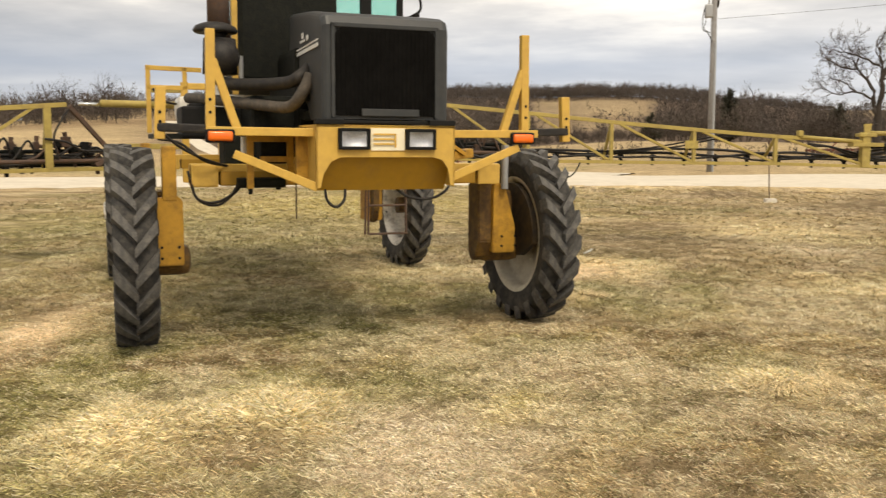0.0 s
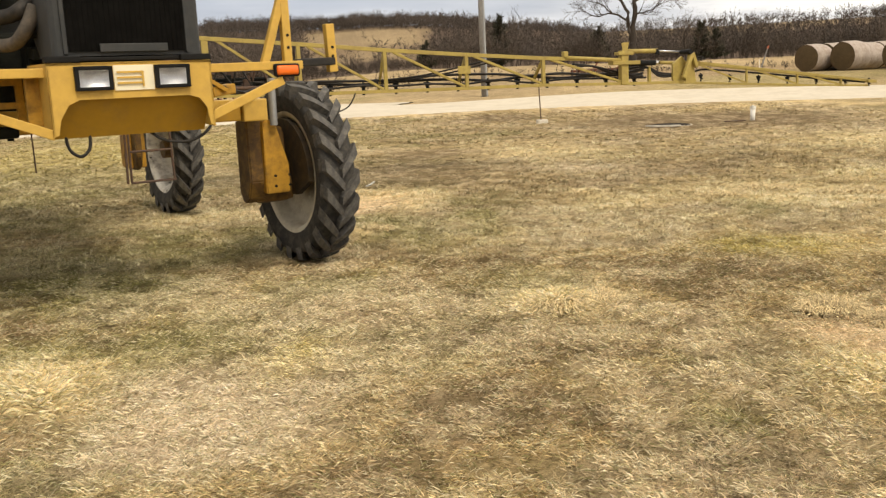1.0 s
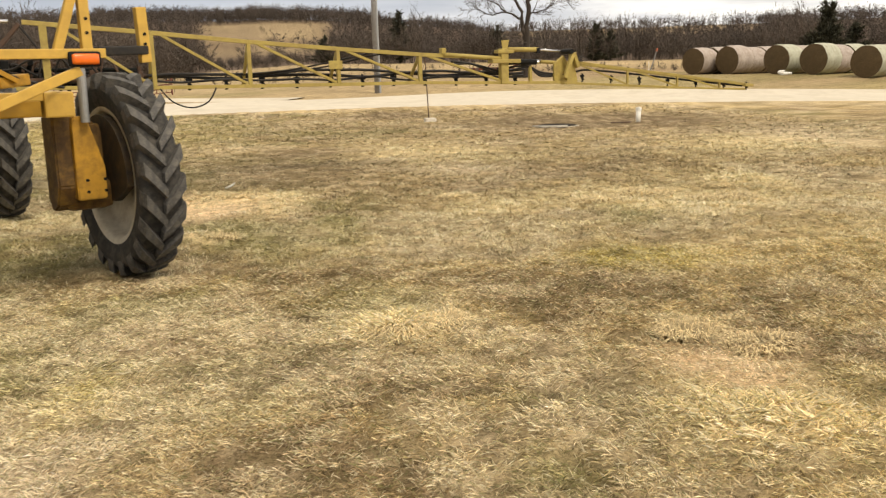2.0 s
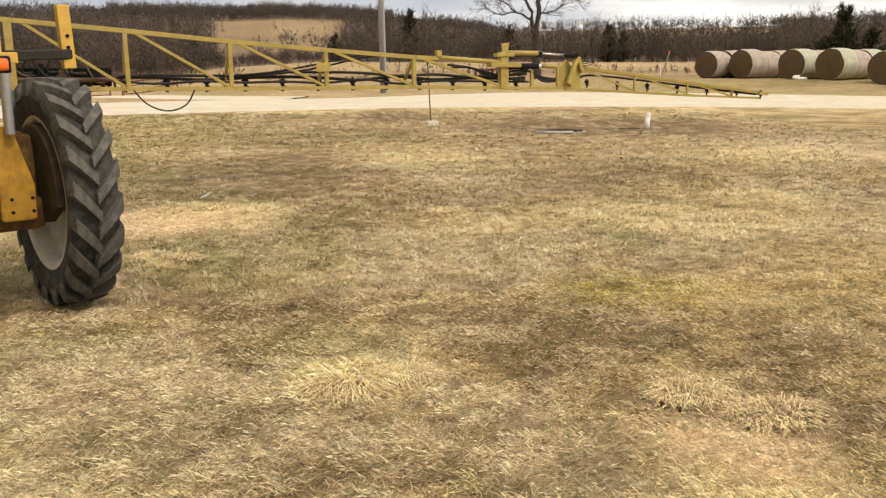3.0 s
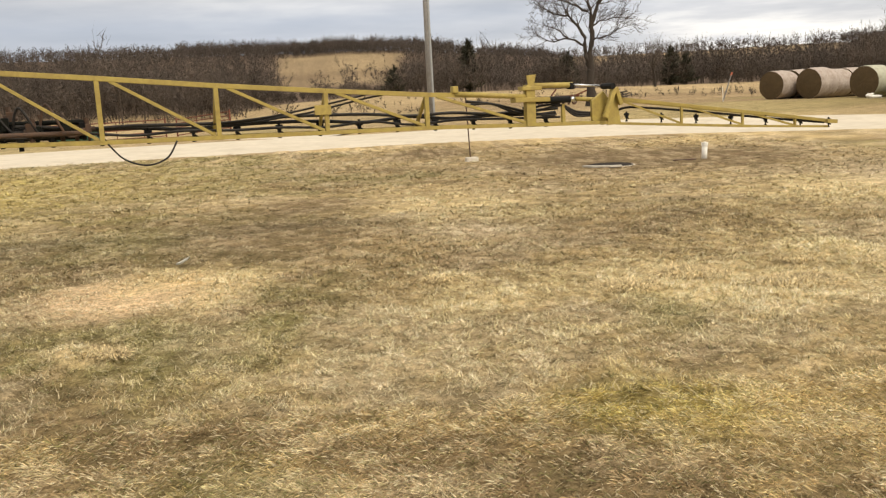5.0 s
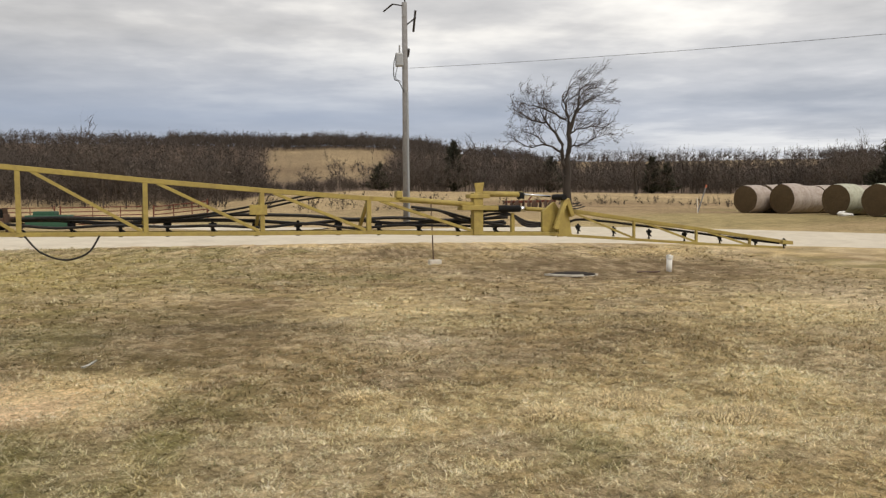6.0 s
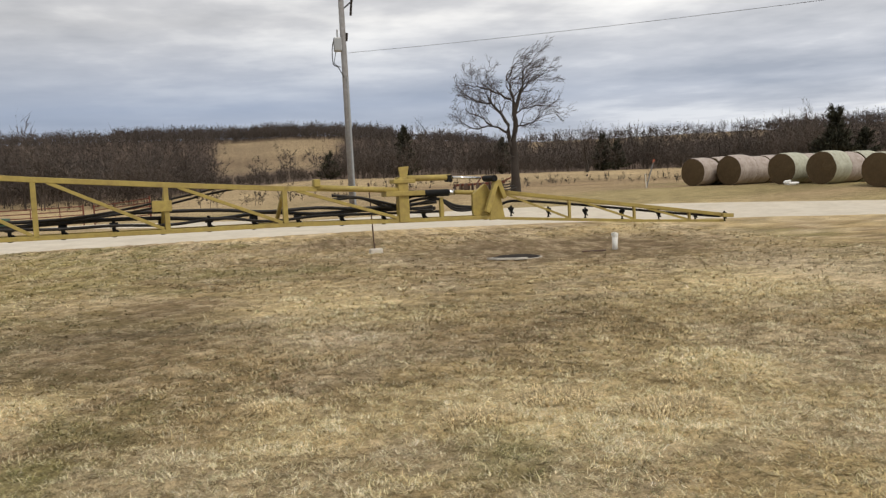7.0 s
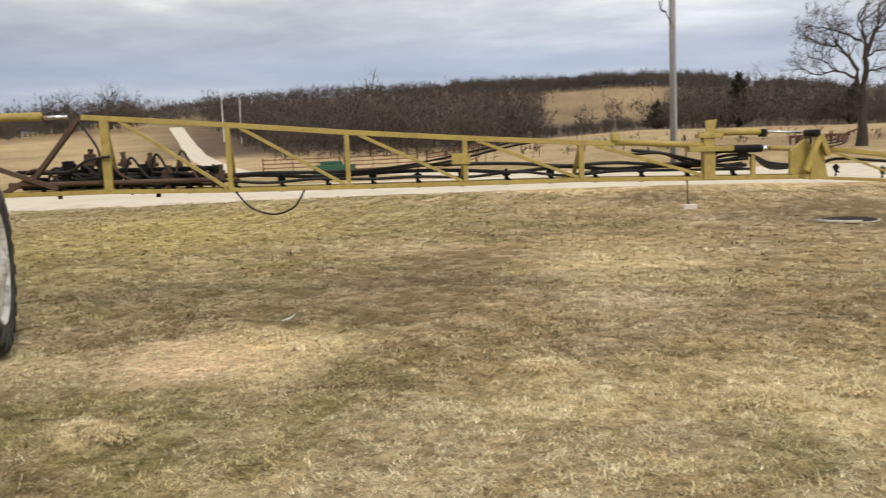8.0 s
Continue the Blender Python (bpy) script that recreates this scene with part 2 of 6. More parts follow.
def lawn_material():
    """Matted dead grass: pale fibres over dark gaps at three sizes, coloured by the lawn's own patches."""
    m = bpy.data.materials.new("dormant_lawn_thatch")
    m.use_nodes = True
    nt = m.node_tree
    b = nt.nodes["Principled BSDF"]
    n = nt.nodes.new
    co, at = n("ShaderNodeTexCoord"), n("ShaderNodeAttribute")
    at.attribute_name = "tint"
    total = None
    for sc, wt, warp in ((150.0, 0.34, 1.6), (46.0, 0.38, 0.9), (15.0, 0.28, 0.4)):
        t = n("ShaderNodeTexNoise")
        t.inputs["Scale"].default_value, t.inputs["Detail"].default_value, t.inputs["Distortion"].default_value = sc, 3, warp
        nt.links.new(co.outputs["Object"], t.inputs["Vector"])
        k = n("ShaderNodeMath")
        k.operation = "MULTIPLY_ADD"
        k.inputs[1].default_value = wt
        nt.links.new(t.outputs[0], k.inputs[0])
        if total:
            nt.links.new(total, k.inputs[2])
        else:
            k.inputs[2].default_value = 0.0
        total = k.outputs[0]
    ramp = n("ShaderNodeValToRGB")
    cr = ramp.color_ramp
    cr.elements[0].position, cr.elements[0].color = 0.38, (0.40, 0.37, 0.34, 1)
    cr.elements[1].position, cr.elements[1].color = 0.63, (1.55, 1.54, 1.55, 1)
    e = cr.elements.new(0.49)
    e.color = (0.95, 0.95, 0.94, 1)
    nt.links.new(total, ramp.inputs[0])
    mx = n("ShaderNodeMix")
    mx.data_type, mx.blend_type = "RGBA", "MULTIPLY"
    mx.inputs[0].default_value = 1.0
    nt.links.new(at.outputs["Color"], mx.inputs[6])
    nt.links.new(ramp.outputs[0], mx.inputs[7])
    col = mx.outputs[2]
    for sc, det, lo, hi in ((3.4, 5, 0.82, 1.18), (0.45, 4, 0.88, 1.12)):
        t = n("ShaderNodeTexNoise")
        t.inputs["Scale"].default_value, t.inputs["Detail"].default_value = sc, det
        st = n("ShaderNodeMapping")
        st.inputs["Scale"].default_value = (0.55, 1.0, 1.0)
        nt.links.new(co.outputs["Object"], st.inputs[0])
        nt.links.new(st.outputs[0], t.inputs["Vector"])
        mr = n("ShaderNodeMapRange")
        mr.inputs[1].default_value, mr.inputs[2].default_value = 0.33, 0.67
        mr.inputs[3].default_value, mr.inputs[4].default_value = lo, hi
        nt.links.new(t.outputs[0], mr.inputs[0])
        v = n("ShaderNodeVectorMath")
        v.operation = "SCALE"
        nt.links.new(col, v.inputs[0])
        nt.links.new(mr.outputs[0], v.inputs[3])
        col = v.outputs[0]
    nt.links.new(col, b.inputs["Base Color"])
    b.inputs["Roughness"].default_value, b.inputs["Specular IOR Level"].default_value = 1.0, 0.08
    bp = n("ShaderNodeBump")
    bp.inputs["Strength"].default_value, bp.inputs["Distance"].default_value = 0.9, 0.025
    nt.links.new(total, bp.inputs["Height"])
    nt.links.new(bp.outputs[0], b.inputs["Normal"])
    return m


GROUND = lawn_material()
GRASS = material("dry_grass_blades", (0.4, 0.3, 0.15), 0.85, vary=0.15, scale=8.0, bump=0, spec=0.2, island=0.3, attribute="tint")


def glass(name, color, rough=0.05):
    m = bpy.data.materials.new(name)
    m.use_nodes = True
    b = m.node_tree.nodes["Principled BSDF"]
    b.inputs["Base Color"].default_value = (*color, 1)
    b.inputs["Roughness"].default_value, b.inputs["Transmission Weight"].default_value = rough, 1.0
    b.inputs["IOR"].default_value = 1.45
    return m


CABGLASS = glass("teal_tinted_cab_glass", (0.62, 0.92, 0.85))
LENS = glass("clear_headlight_lens", (0.97, 0.98, 1.0), 0.12)


# ---- mesh helpers ----
def link(name, bm, mat, parent=None, label="", smooth=False):
    me = bpy.data.meshes.new(name)
    bm.to_mesh(me)
    bm.free()
    for m in (mat if isinstance(mat, (list, tuple)) else [mat]):
        me.materials.append(m)
    if smooth:
        for p in me.polygons:
            p.use_smooth = True
    ob = new(name, me)
    ob.parent = parent
    if label:
        ob["label"] = label
    return ob


def part(name, bm, mat, parent, label="", smooth=False):
    return link(name, bm, mat, parent, label, smooth)


def empty(name, m, label, category, group=""):
    ob = new(name)
    ob.empty_display_size = 0.2
    ob.matrix_world = m
    return tagged(ob, label, category, group)


def frame_to(p, q, up=(0, 0, 1)):
    """Matrix whose z axis runs from p to q, at p."""
    p, q = Vector(p), Vector(q)
    z = (q - p).normalized()
    u = Vector(up)
    if abs(z.dot(u)) > 0.98:
        u = Vector((0, 1, 0))
    x = u.cross(z).normalized()
    y = z.cross(x)
    m = Matrix((x, y, z)).transposed().to_4x4()
    m.translation = p
    return m


def bar(bm, p, q, w, h=None, bevel=0.0, up=(0, 0, 1)):
    """A rectangular bar from p to q; h is its size along up, w across."""
    h = w if h is None else h
    m = frame_to(p, q, up)
    ln = (Vector(q) - Vector(p)).length
    r = bmesh.ops.create_cube(bm, size=1, matrix=m @ Matrix.Translation((0, 0, ln / 2)) @ Matrix.Diagonal((w, h, ln, 1)))
    if bevel:
        es = list({e for v in r["verts"] for e in v.link_edges})
        bmesh.ops.bevel(bm, geom=es, offset=bevel, segments=2, affect="EDGES", profile=0.6)


def block(bm, c, s, bevel=0.0, rot=None):
    m = Matrix.Translation(c) @ (rot.to_4x4() if rot else Matrix()) @ Matrix.Diagonal((*s, 1))
    r = bmesh.ops.create_cube(bm, size=1, matrix=m)
    if bevel:
        es = list({e for v in r["verts"] for e in v.link_edges})
        bmesh.ops.bevel(bm, geom=es, offset=bevel, segments=2, affect="EDGES", profile=0.6)


def pipe(bm, p, q, r, r2=None, seg=12, caps=True):
    r2 = r if r2 is None else r2
    ln = (Vector(q) - Vector(p)).length
    bmesh.ops.create_cone(bm, cap_ends=caps, segments=seg, radius1=r, radius2=r2, depth=ln,
                          matrix=frame_to(p, q) @ Matrix.Translation((0, 0, ln / 2)))


def hose(bm, pts, r, seg=8, steps=6, closed_ends=True):
    """A bent tube through pts, rounded between them."""
    P = [Vector(p) for p in pts]
    line = []
    for i in range(len(P) - 1):
        a, b = P[max(i - 1, 0)], P[i]
        c, d = P[i + 1], P[min(i + 2, len(P) - 1)]
        for k in range(steps):
            t = k / steps
            line.append(0.5 * ((2 * b) + (c - a) * t + (2 * a - 5 * b + 4 * c - d) * t * t + (3 * b - a - 3 * c + d) * t ** 3))
    line.append(P[-1])
    rings = []
    side = None
    for i, p in enumerate(line):
        t = (line[min(i + 1, len(line) - 1)] - line[max(i - 1, 0)]).normalized()
        if side is None:
            side = t.cross(Vector((0.3, 0.2, 1))).normalized()
        side = (side - t * side.dot(t)).normalized()
        up = t.cross(side)
        rings.append([bm.verts.new(p + r * (math.cos(2 * math.pi * k / seg) * side + math.sin(2 * math.pi * k / seg) * up)) for k in range(seg)])
    for a, b in zip(rings, rings[1:]):
        for k in range(seg):
            bm.faces.new((a[k], a[(k + 1) % seg], b[(k + 1) % seg], b[k]))
    if closed_ends:
        bm.faces.new(rings[0][::-1])
        bm.faces.new(rings[-1])


def lathe(bm, profile, seg=48, axis="x"):
    """Turns (radius, height) pairs about the axis."""
    rings = []
    for r, h in profile:
        ring = []
        for k in range(seg):
            a = 2 * math.pi * k / seg
            c, s = r * math.cos(a), r * math.sin(a)
            ring.append(bm.verts.new((h, c, s) if axis == "x" else (c, s, h)))
        rings.append(ring)
    for a, b in zip(rings, rings[1:]):
        for k in range(seg):
            bm.faces.new((a[k], a[(k + 1) % seg], b[(k + 1) % seg], b[k]))
    return rings


def slab(bm, outline, p, u, v, depth):
    """A flat plate: outline in the axes u, v at p, given thickness along u x v."""
    u, v = Vector(u), Vector(v)
    w = u.cross(v).normalized() * depth
    a = [bm.verts.new(Vector(p) + u * x + v * y) for x, y in outline]
    b = [bm.verts.new(Vector(p) + u * x + v * y + w) for x, y in outline]
    bm.faces.new(a[::-1])
    bm.faces.new(b)
    for i in range(len(a)):
        j = (i + 1) % len(a)
        bm.faces.new((a[i], a[j], b[j], b[i]))


def NB():
    return bmesh.new()


def rough_field(x, y, scale, seed, octaves=4):
    """Smooth random field in 0..1 over arrays x, y."""
    out, amp, tot = np.zeros_like(x, dtype=float), 1.0, 0.0
    rng = np.random.RandomState(seed)
    for o in range(octaves):
        ta = rng.rand(256, 256)
        u, v = x / scale + 37.2 * o, y / scale + 11.7 * o
        i, j = np.floor(u).astype(int), np.floor(v).astype(int)
        fu, fv = u - i, v - j
        fu, fv = fu * fu * (3 - 2 * fu), fv * fv * (3 - 2 * fv)
        g = lambda a, b: ta[a % 256, b % 256]
        out += amp * ((g(i, j) * (1 - fu) + g(i + 1, j) * fu) * (1 - fv) + (g(i, j + 1) * (1 - fu) + g(i + 1, j + 1) * fu) * fv)
        tot += amp
        amp *= 0.55
        scale *= 0.5
    return out / tot


def sheet(name, verts, faces, mat, tint=None, smooth=True):
    me = bpy.data.meshes.new(name)
    verts = np.asarray(verts, dtype=np.float32)
    faces = np.asarray(faces, dtype=np.int32)
    k = faces.shape[1]
    me.vertices.add(len(verts))
    me.vertices.foreach_set("co", verts.ravel())
    me.loops.add(faces.size)
    me.loops.foreach_set("vertex_index", faces.ravel())
    me.polygons.add(len(faces))
    me.polygons.foreach_set("loop_start", np.arange(0, faces.size, k, dtype=np.int32))
    me.polygons.foreach_set("use_smooth", np.full(len(faces), smooth))
    me.update(calc_edges=True)
    if tint is not None:
        at = me.attributes.new("tint", "FLOAT_COLOR", "POINT")
        at.data.foreach_set("color", np.c_[tint, np.ones(len(tint))].astype(np.float32).ravel())
    me.materials.append(mat)
    me.validate()
    return new(name, me)


# ---- ground ----
def ease(t):
    t = np.clip(t, 0, 1)
    return t * t * (3 - 2 * t)


def land(x, y):
    """Height of the ground: a yard that falls slightly to the east, a rise behind the road, wooded hills far off."""
    x, y = np.asarray(x, float), np.asarray(y, float)
    z = -0.0124 * np.clip(x, -60, 60) + 0.0092 * np.clip(y, -40, 120)
    z = z + 0.75 * ease((y + 0.5 * x - 40) / 12) * ease((x + 2) / 15)
    z = z - 0.75 * ease((y - 44) / 14) * ease(-(x + 1) / 9) * (1 - ease((y - 80) / 40))
    z = z + 0.016 * np.clip(y - 75, 0, 120)
    z = z + 4.4 * np.exp(-((x + 92) ** 2 + (y - 195) ** 2) / 52.0 ** 2)
    r, az = np.hypot(x, y), np.degrees(np.arctan2(x, np.maximum(y, 1e-3)))
    top = 6.5 + 15.0 * ease((az + 42) / 26) - 8.0 * ease((az - 3) / 16)
    z = z + np.where(y > 0, 1.0, 0.25) * top * ease((r - 190) / 230)
    z = z + 2.5 * (rough_field(x, y, 90, 5, 3) - 0.5) * ease((r - 120) / 160)
    return z


def cluster(x, y, cx, cy, rx, ry, turn=0.0):
    c, s = math.cos(radians(turn)), math.sin(radians(turn))
    u, v = (x - cx) * c + (y - cy) * s, -(x - cx) * s + (y - cy) * c
    return np.exp(-((u / rx) ** 2 + (v / ry) ** 2) ** 1.3)


STRAW, TAN, OLIVE = np.array((0.60, 0.47, 0.245)), np.array((0.40, 0.302, 0.165)), np.array((0.215, 0.20, 0.080))
BROWN, PALE, SAND = np.array((0.155, 0.105, 0.064)), np.array((0.56, 0.465, 0.34)), np.array((0.69, 0.525, 0.345))
LIME, GAP_DARK, BLEACH = np.array((0.44, 0.36, 0.125)), np.array((0.090, 0.076, 0.034)), np.array((0.74, 0.63, 0.435))
PASTURE = np.array((0.40, 0.31, 0.185))
# bleached, straw, green and bare places of the lawn: x, y, half length, half width, turn, kind, strength
PATCHES = [
    (-0.04, 10.55, 0.66, 0.82, -27, "sand", 1.2), (0.42, 11.09, 0.58, 0.56, -28, "straw", 0.6), (0.11, 8.82, 0.21, 0.25, -24, "sand", 0.7), (1.19, 8.8, 0.19, 0.33, -25, "sand", 0.35),
    (3.53, 6.98, 0.5, 0.47, -23, "lime", 0.9), (5.15, 9.52, 1.1, 0.81, -30, "straw", 1), (6.64, 10.46, 0.47, 0.62, -34, "straw", 0.9), (1.36, 5.52, 0.25, 0.25, -19, "straw", 1.35),
    (2.89, 4.46, 0.4, 0.47, -18, "sand", 0.75), (2.69, 3.75, 0.44, 0.29, -17, "straw", 1.1), (3.03, 9.44, 0.45, 0.61, -28, "straw", 0.55), (4.03, 15.15, 1, 0.89, -39, "straw", 0.5),
    (2.99, 14.84, 0.38, 0.58, -37, "pale", 0.7), (3.75, 13.17, 0.59, 0.43, -35, "pale", 0.7), (1.7, 16.57, 1.06, 1.11, -38, "brown", 1), (0.48, 13.82, 2.19, 2.31, -32, "brown", 0.5),
    (4.05, 7.65, 0.45, 0.56, -25, "brown", 0.4), (1.28, 6.16, 0.45, 0.51, -20, "olive", 0.5), (9.94, 15.34, 1.38, 1.99, -47, "straw", 0.5), (-0.63, 4.03, 0.55, 0.51, -11, "pale", 0.9),
    (-1.6, 4.48, 0.33, 0.57, -12, "straw", 1), (0.47, 3.98, 0.19, 0.11, -12, "brown", 1.1), (-0.99, 5.39, 0.46, 0.56, -13, "olive", 0.8), (1.65, 3.54, 0.19, 0.28, -12, "olive", 0.6),
    (-0.27, 4.84, 0.15, 0.3, -13, "lime", 0.5), (-4.17, 6.39, 0.32, 0.87, 7, "sand", 0.9), (-2.26, 3.94, 0.36, 0.49, 7, "straw", 1), (-1.46, 4.26, 0.32, 0.25, 7, "straw", 0.8),
    (-0.68, 4.15, 0.43, 0.61, 7, "pale", 0.7), (-1.69, 10.02, 0.77, 0.56, 6, "straw", 0.6), (0.73, 10.7, 0.38, 0.89, 6, "sand", 0.6), (-6.14, 10.19, 0.36, 1.02, 6, "straw", 0.5),
    (6.64, 10.47, 0.43, 0.62, -15, "straw", 0.8), (3.61, 15.94, 1.2, 1.95, -17, "straw", 0.45), (4.97, 27.41, 1.61, 2.88, -22, "brown", 0.8), (9.6, 22.6, 3.4, 3.2, -14, "brown", 1.3),
    (0.96, 10.66, 0.25, 0.79, -15, "straw", 0.8), (1.37, 9.15, 0.27, 0.5, -14, "olive", 0.8), (4.37, 8.86, 0.33, 0.71, -14, "olive", 0.7), (11.71, 16.34, 1.2, 1.77, -18, "pale", 0.5),
    (1.43, 13.1, 0.96, 1.56, -16, "brown", 0.5), (4.78, 12.69, 0.61, 0.89, -16, "brown", 0.4), (0.53, 11.14, 0.55, 0.58, -1, "lime", 0.6), (0.12, 8.61, 0.17, 0.21, 2, "straw", 0.9),
    (2.93, 10.32, 0.21, 0.26, 0, "straw", 0.7), (-5.13, 20.5, 4.2, 6.5, -11, "lime", 0.75), (1.0, 8.5, 0.9, 0.8, 0, "olive", 0.35), (-0.56, 13.69, 0.65, 1.24, -4, "olive", 0.6), (0.24, 9.04, 0.39, 0.33, 2, "olive", 0.4),
    (-7.0, 15.0, 4.5, 3.0, 0, "olive", 0.6), (-4.5, 11.0, 2.5, 1.5, 0, "olive", 0.5), (-2.4, 7.6, 1.6, 1.0, 20, "olive", 0.65),
]
KIND = {"sand": SAND, "straw": np.array((0.74, 0.60, 0.35)), "olive": OLIVE, "brown": BROWN, "pale": PALE, "lime": LIME}


def tufts(x, y):
    """Small matted tufts (high) and the gaps between them (low)."""
    return 0.45 * rough_field(x, y, 0.28, 18, 3) + 0.55 * rough_field(x, y, 0.11, 19, 2)


def lawn_tint(x, y):
    n1, n2 = rough_field(x, y, 2.2, 11, 5)[:, None], rough_field(x, y, 0.8, 12, 4)[:, None]
    n3 = rough_field(x, y, 4.0, 13, 5)[:, None]
    east = np.clip(0.03 * (x - 1.5), -0.10, 0.10)[:, None]
    n1, n3 = n1 + east, n3 - east
    c = TAN * np.ones((len(x), 1))
    c = c + (STRAW - c) * ease((n1 - 0.48) * 6) * 0.5
    c = c + (OLIVE - c) * ease((n3 - 0.44) * 6) * 0.85 * ease((n2 - 0.33) * 4)
    c = c + (BROWN - c) * ease((0.485 - n2) * 7) * 0.65 * ease((0.62 - n1) * 5)
    c = c + (PALE - c) * ease((rough_field(x, y, 1.1, 17, 4)[:, None] - 0.50) * 7) * 0.5
    c = c + (BROWN * 1.15 - c) * 0.22 * ease((y - 7.5) / 4)[:, None]
    wob = 0.55 * (rough_field(x, y, 0.40, 14, 4) - 0.5)
    calm, worn = np.zeros((len(x), 1)), []
    for px, py, rx, ry, turn, kind, k in PATCHES:
        g = cluster(x + wob * rx, y + wob * ry * 2, px, py, rx, ry, turn)[:, None]
        g = np.clip(g * k * (0.75 + 0.9 * n2), 0, 1)
        c = c + (KIND[kind] - c) * g
        if kind in ("sand", "straw", "pale"):
            calm = np.maximum(calm, g * 0.35)
            worn.append((KIND[kind], g))
    # matted tufts and the darker gaps between them
    f = tufts(x, y)[:, None]
    c = c + (GAP_DARK + 0.25 * (c - GAP_DARK) - c) * ease((0.49 - f) * 8) * 0.62 * (1 - calm)
    c = c + (BLEACH * 0.6 + c * 0.4 - c) * ease((f - 0.51) * 7) * 0.55
    for tone, g in worn:
        c = c + (tone - c) * g * 0.5
    far = ease((np.hypot(x, y) - 30) / 14)[:, None]
    past = PASTURE * (0.72 + 0.5 * rough_field(x, y, 14, 15, 5)[:, None])
    past = past + (BROWN * 1.2 - past) * 0.6 * ease((rough_field(x, y, 45, 16, 4)[:, None] - 0.52) * 5)
    past = past + (OLIVE * 1.15 - past) * 0.42 * ease((rough_field(x * 0.3, y, 4.5, 26, 3)[:, None] - 0.42) * 6) * ease((62 - y) / 14)[:, None]
    past = past * (0.80 + 0.4 * rough_field(x, y, 1.2, 27, 3)[:, None])
    r, az = np.hypot(x, y)[:, None], np.degrees(np.arctan2(x, np.maximum(y, 1e-3)))[:, None]
    edge = 1.6 * (rough_field(x, y, 25, 24, 3)[:, None] - 0.5)
    field = ease((az + 2.5 + edge) / 1.2) * ease((6.3 - az + edge) / 1.2) * ease((r - 225 + 20 * edge) / 30) * ease((356 - r) / 8)
    field = field + ease((az - 15 + edge) / 1.5) * ease((32 - az) / 1.5) * ease((r - 310) / 20)
    litter = ease((r - 100 - 40 * ease((az + 4) / 5)) / 12) * ease((az + 27 + 2 * edge) / 5) * (1 - 0.55 * field * (0.6 + 0.8 * rough_field(x, y, 30, 25, 4)[:, None]))
    past = past + (np.array((0.115, 0.085, 0.066)) - past) * litter
    return np.array((1.19, 1.16, 1.12)) * (c + (past / 1.16 - c) * far)


def build_ground():
    def axis(lo, hi, step, end):
        a = list(np.arange(lo, hi, step))
        s, v = step, a[-1]
        while v < end:
            s *= 1.09
            v += s
            a.append(v)
        s, v = step, lo
        while v > -end:
            s *= 1.09
            v -= s
            a.insert(0, v)
        return np.array(a)
    xs, ys = axis(-8, 11, 0.065, 2500), axis(1.8, 20, 0.065, 2500)
    X, Y = np.meshgrid(xs, ys)
    x, y = X.ravel(), Y.ravel()
    near = 1 - ease((np.hypot(x, y) - 25) / 20)
    z = land(x, y) + near * (0.05 * (rough_field(x, y, 0.5, 21, 4) - 0.5) + 0.07 * (tufts(x, y) - 0.5))
    for px, py, rx, ry, turn, kind, k in PATCHES:
        if kind == "straw" and rx < 0.7:
            z = z + 0.06 * k * cluster(x, y, px, py, rx, ry, turn)
    nx, ny = len(xs), len(ys)
    i = np.arange(nx * ny).reshape(ny, nx)
    q = np.stack([i[:-1, :-1], i[:-1, 1:], i[1:, 1:], i[1:, :-1]], -1).reshape(-1, 4)
    soil = np.array((0.21, 0.165, 0.092))
    bare = (1 - ease((np.hypot(x, y) - 22) / 12))[:, None] * (0.15 + 0.5 * rough_field(x, y, 0.16, 23, 3)[:, None])
    tint = lawn_tint(x, y)
    for px, py, rx, ry, turn, kind, k in PATCHES:
        if kind in ("sand", "pale"):
            bare = bare * (1 - 0.6 * k * cluster(x, y, px, py, rx, ry, turn)[:, None])
    tint = tint + (soil - tint) * bare
    ob = sheet("ground", np.c_[x, y, z], q, GROUND, tint)
    tagged(ob, "dormant tan lawn and pasture rolling to wooded hills", "ground", kind="structure")


build_ground()


# ---- road ----
def ribbon(name, centre, widths, mat, label, lift, seed):
    P = np.array(centre, float)
    d = np.r_[0, np.cumsum(np.hypot(*np.diff(P, axis=0).T))]
    s = np.arange(0, d[-1], 0.7)

    def smooth_line(v):
        k = np.interp(s, d, v)
        w = np.ones(9) / 9
        return np.convolve(np.pad(k, 4, "edge"), w, "valid")
    cx, cy, w = smooth_line(P[:, 0]), smooth_line(P[:, 1]), smooth_line(np.array(widths, float))
    tx, ty = np.gradient(cx), np.gradient(cy)
    ln = np.hypot(tx, ty)
    nx, ny = -ty / ln, tx / ln
    rows, m = [], 15
    for k, f in enumerate(np.linspace(-1, 1, m)):
        e = w / 2 * f * (1 + (0.10 * (rough_field(s, s * 0 + k, 2.5, seed, 4) - 0.5) if abs(f) == 1 else 0))
        x, y = cx + nx * e, cy + ny * e
        z = land(x, y) + lift * (1 - abs(f) ** 6) - 0.05 * abs(f) ** 8 + 0.012 * np.cos(f * 9) * (abs(f) < 0.9)
        rows.append(np.c_[x, y, z])
    v = np.stack(rows, 1)
    i = np.arange(v.shape[0] * m).reshape(-1, m)
    q = np.stack([i[:-1, :-1], i[:-1, 1:], i[1:, 1:], i[1:, :-1]], -1).reshape(-1, 4)[:, ::-1]
    ob = sheet(name, v.reshape(-1, 3), q, mat)
    return tagged(ob, label, "road", kind="structure")


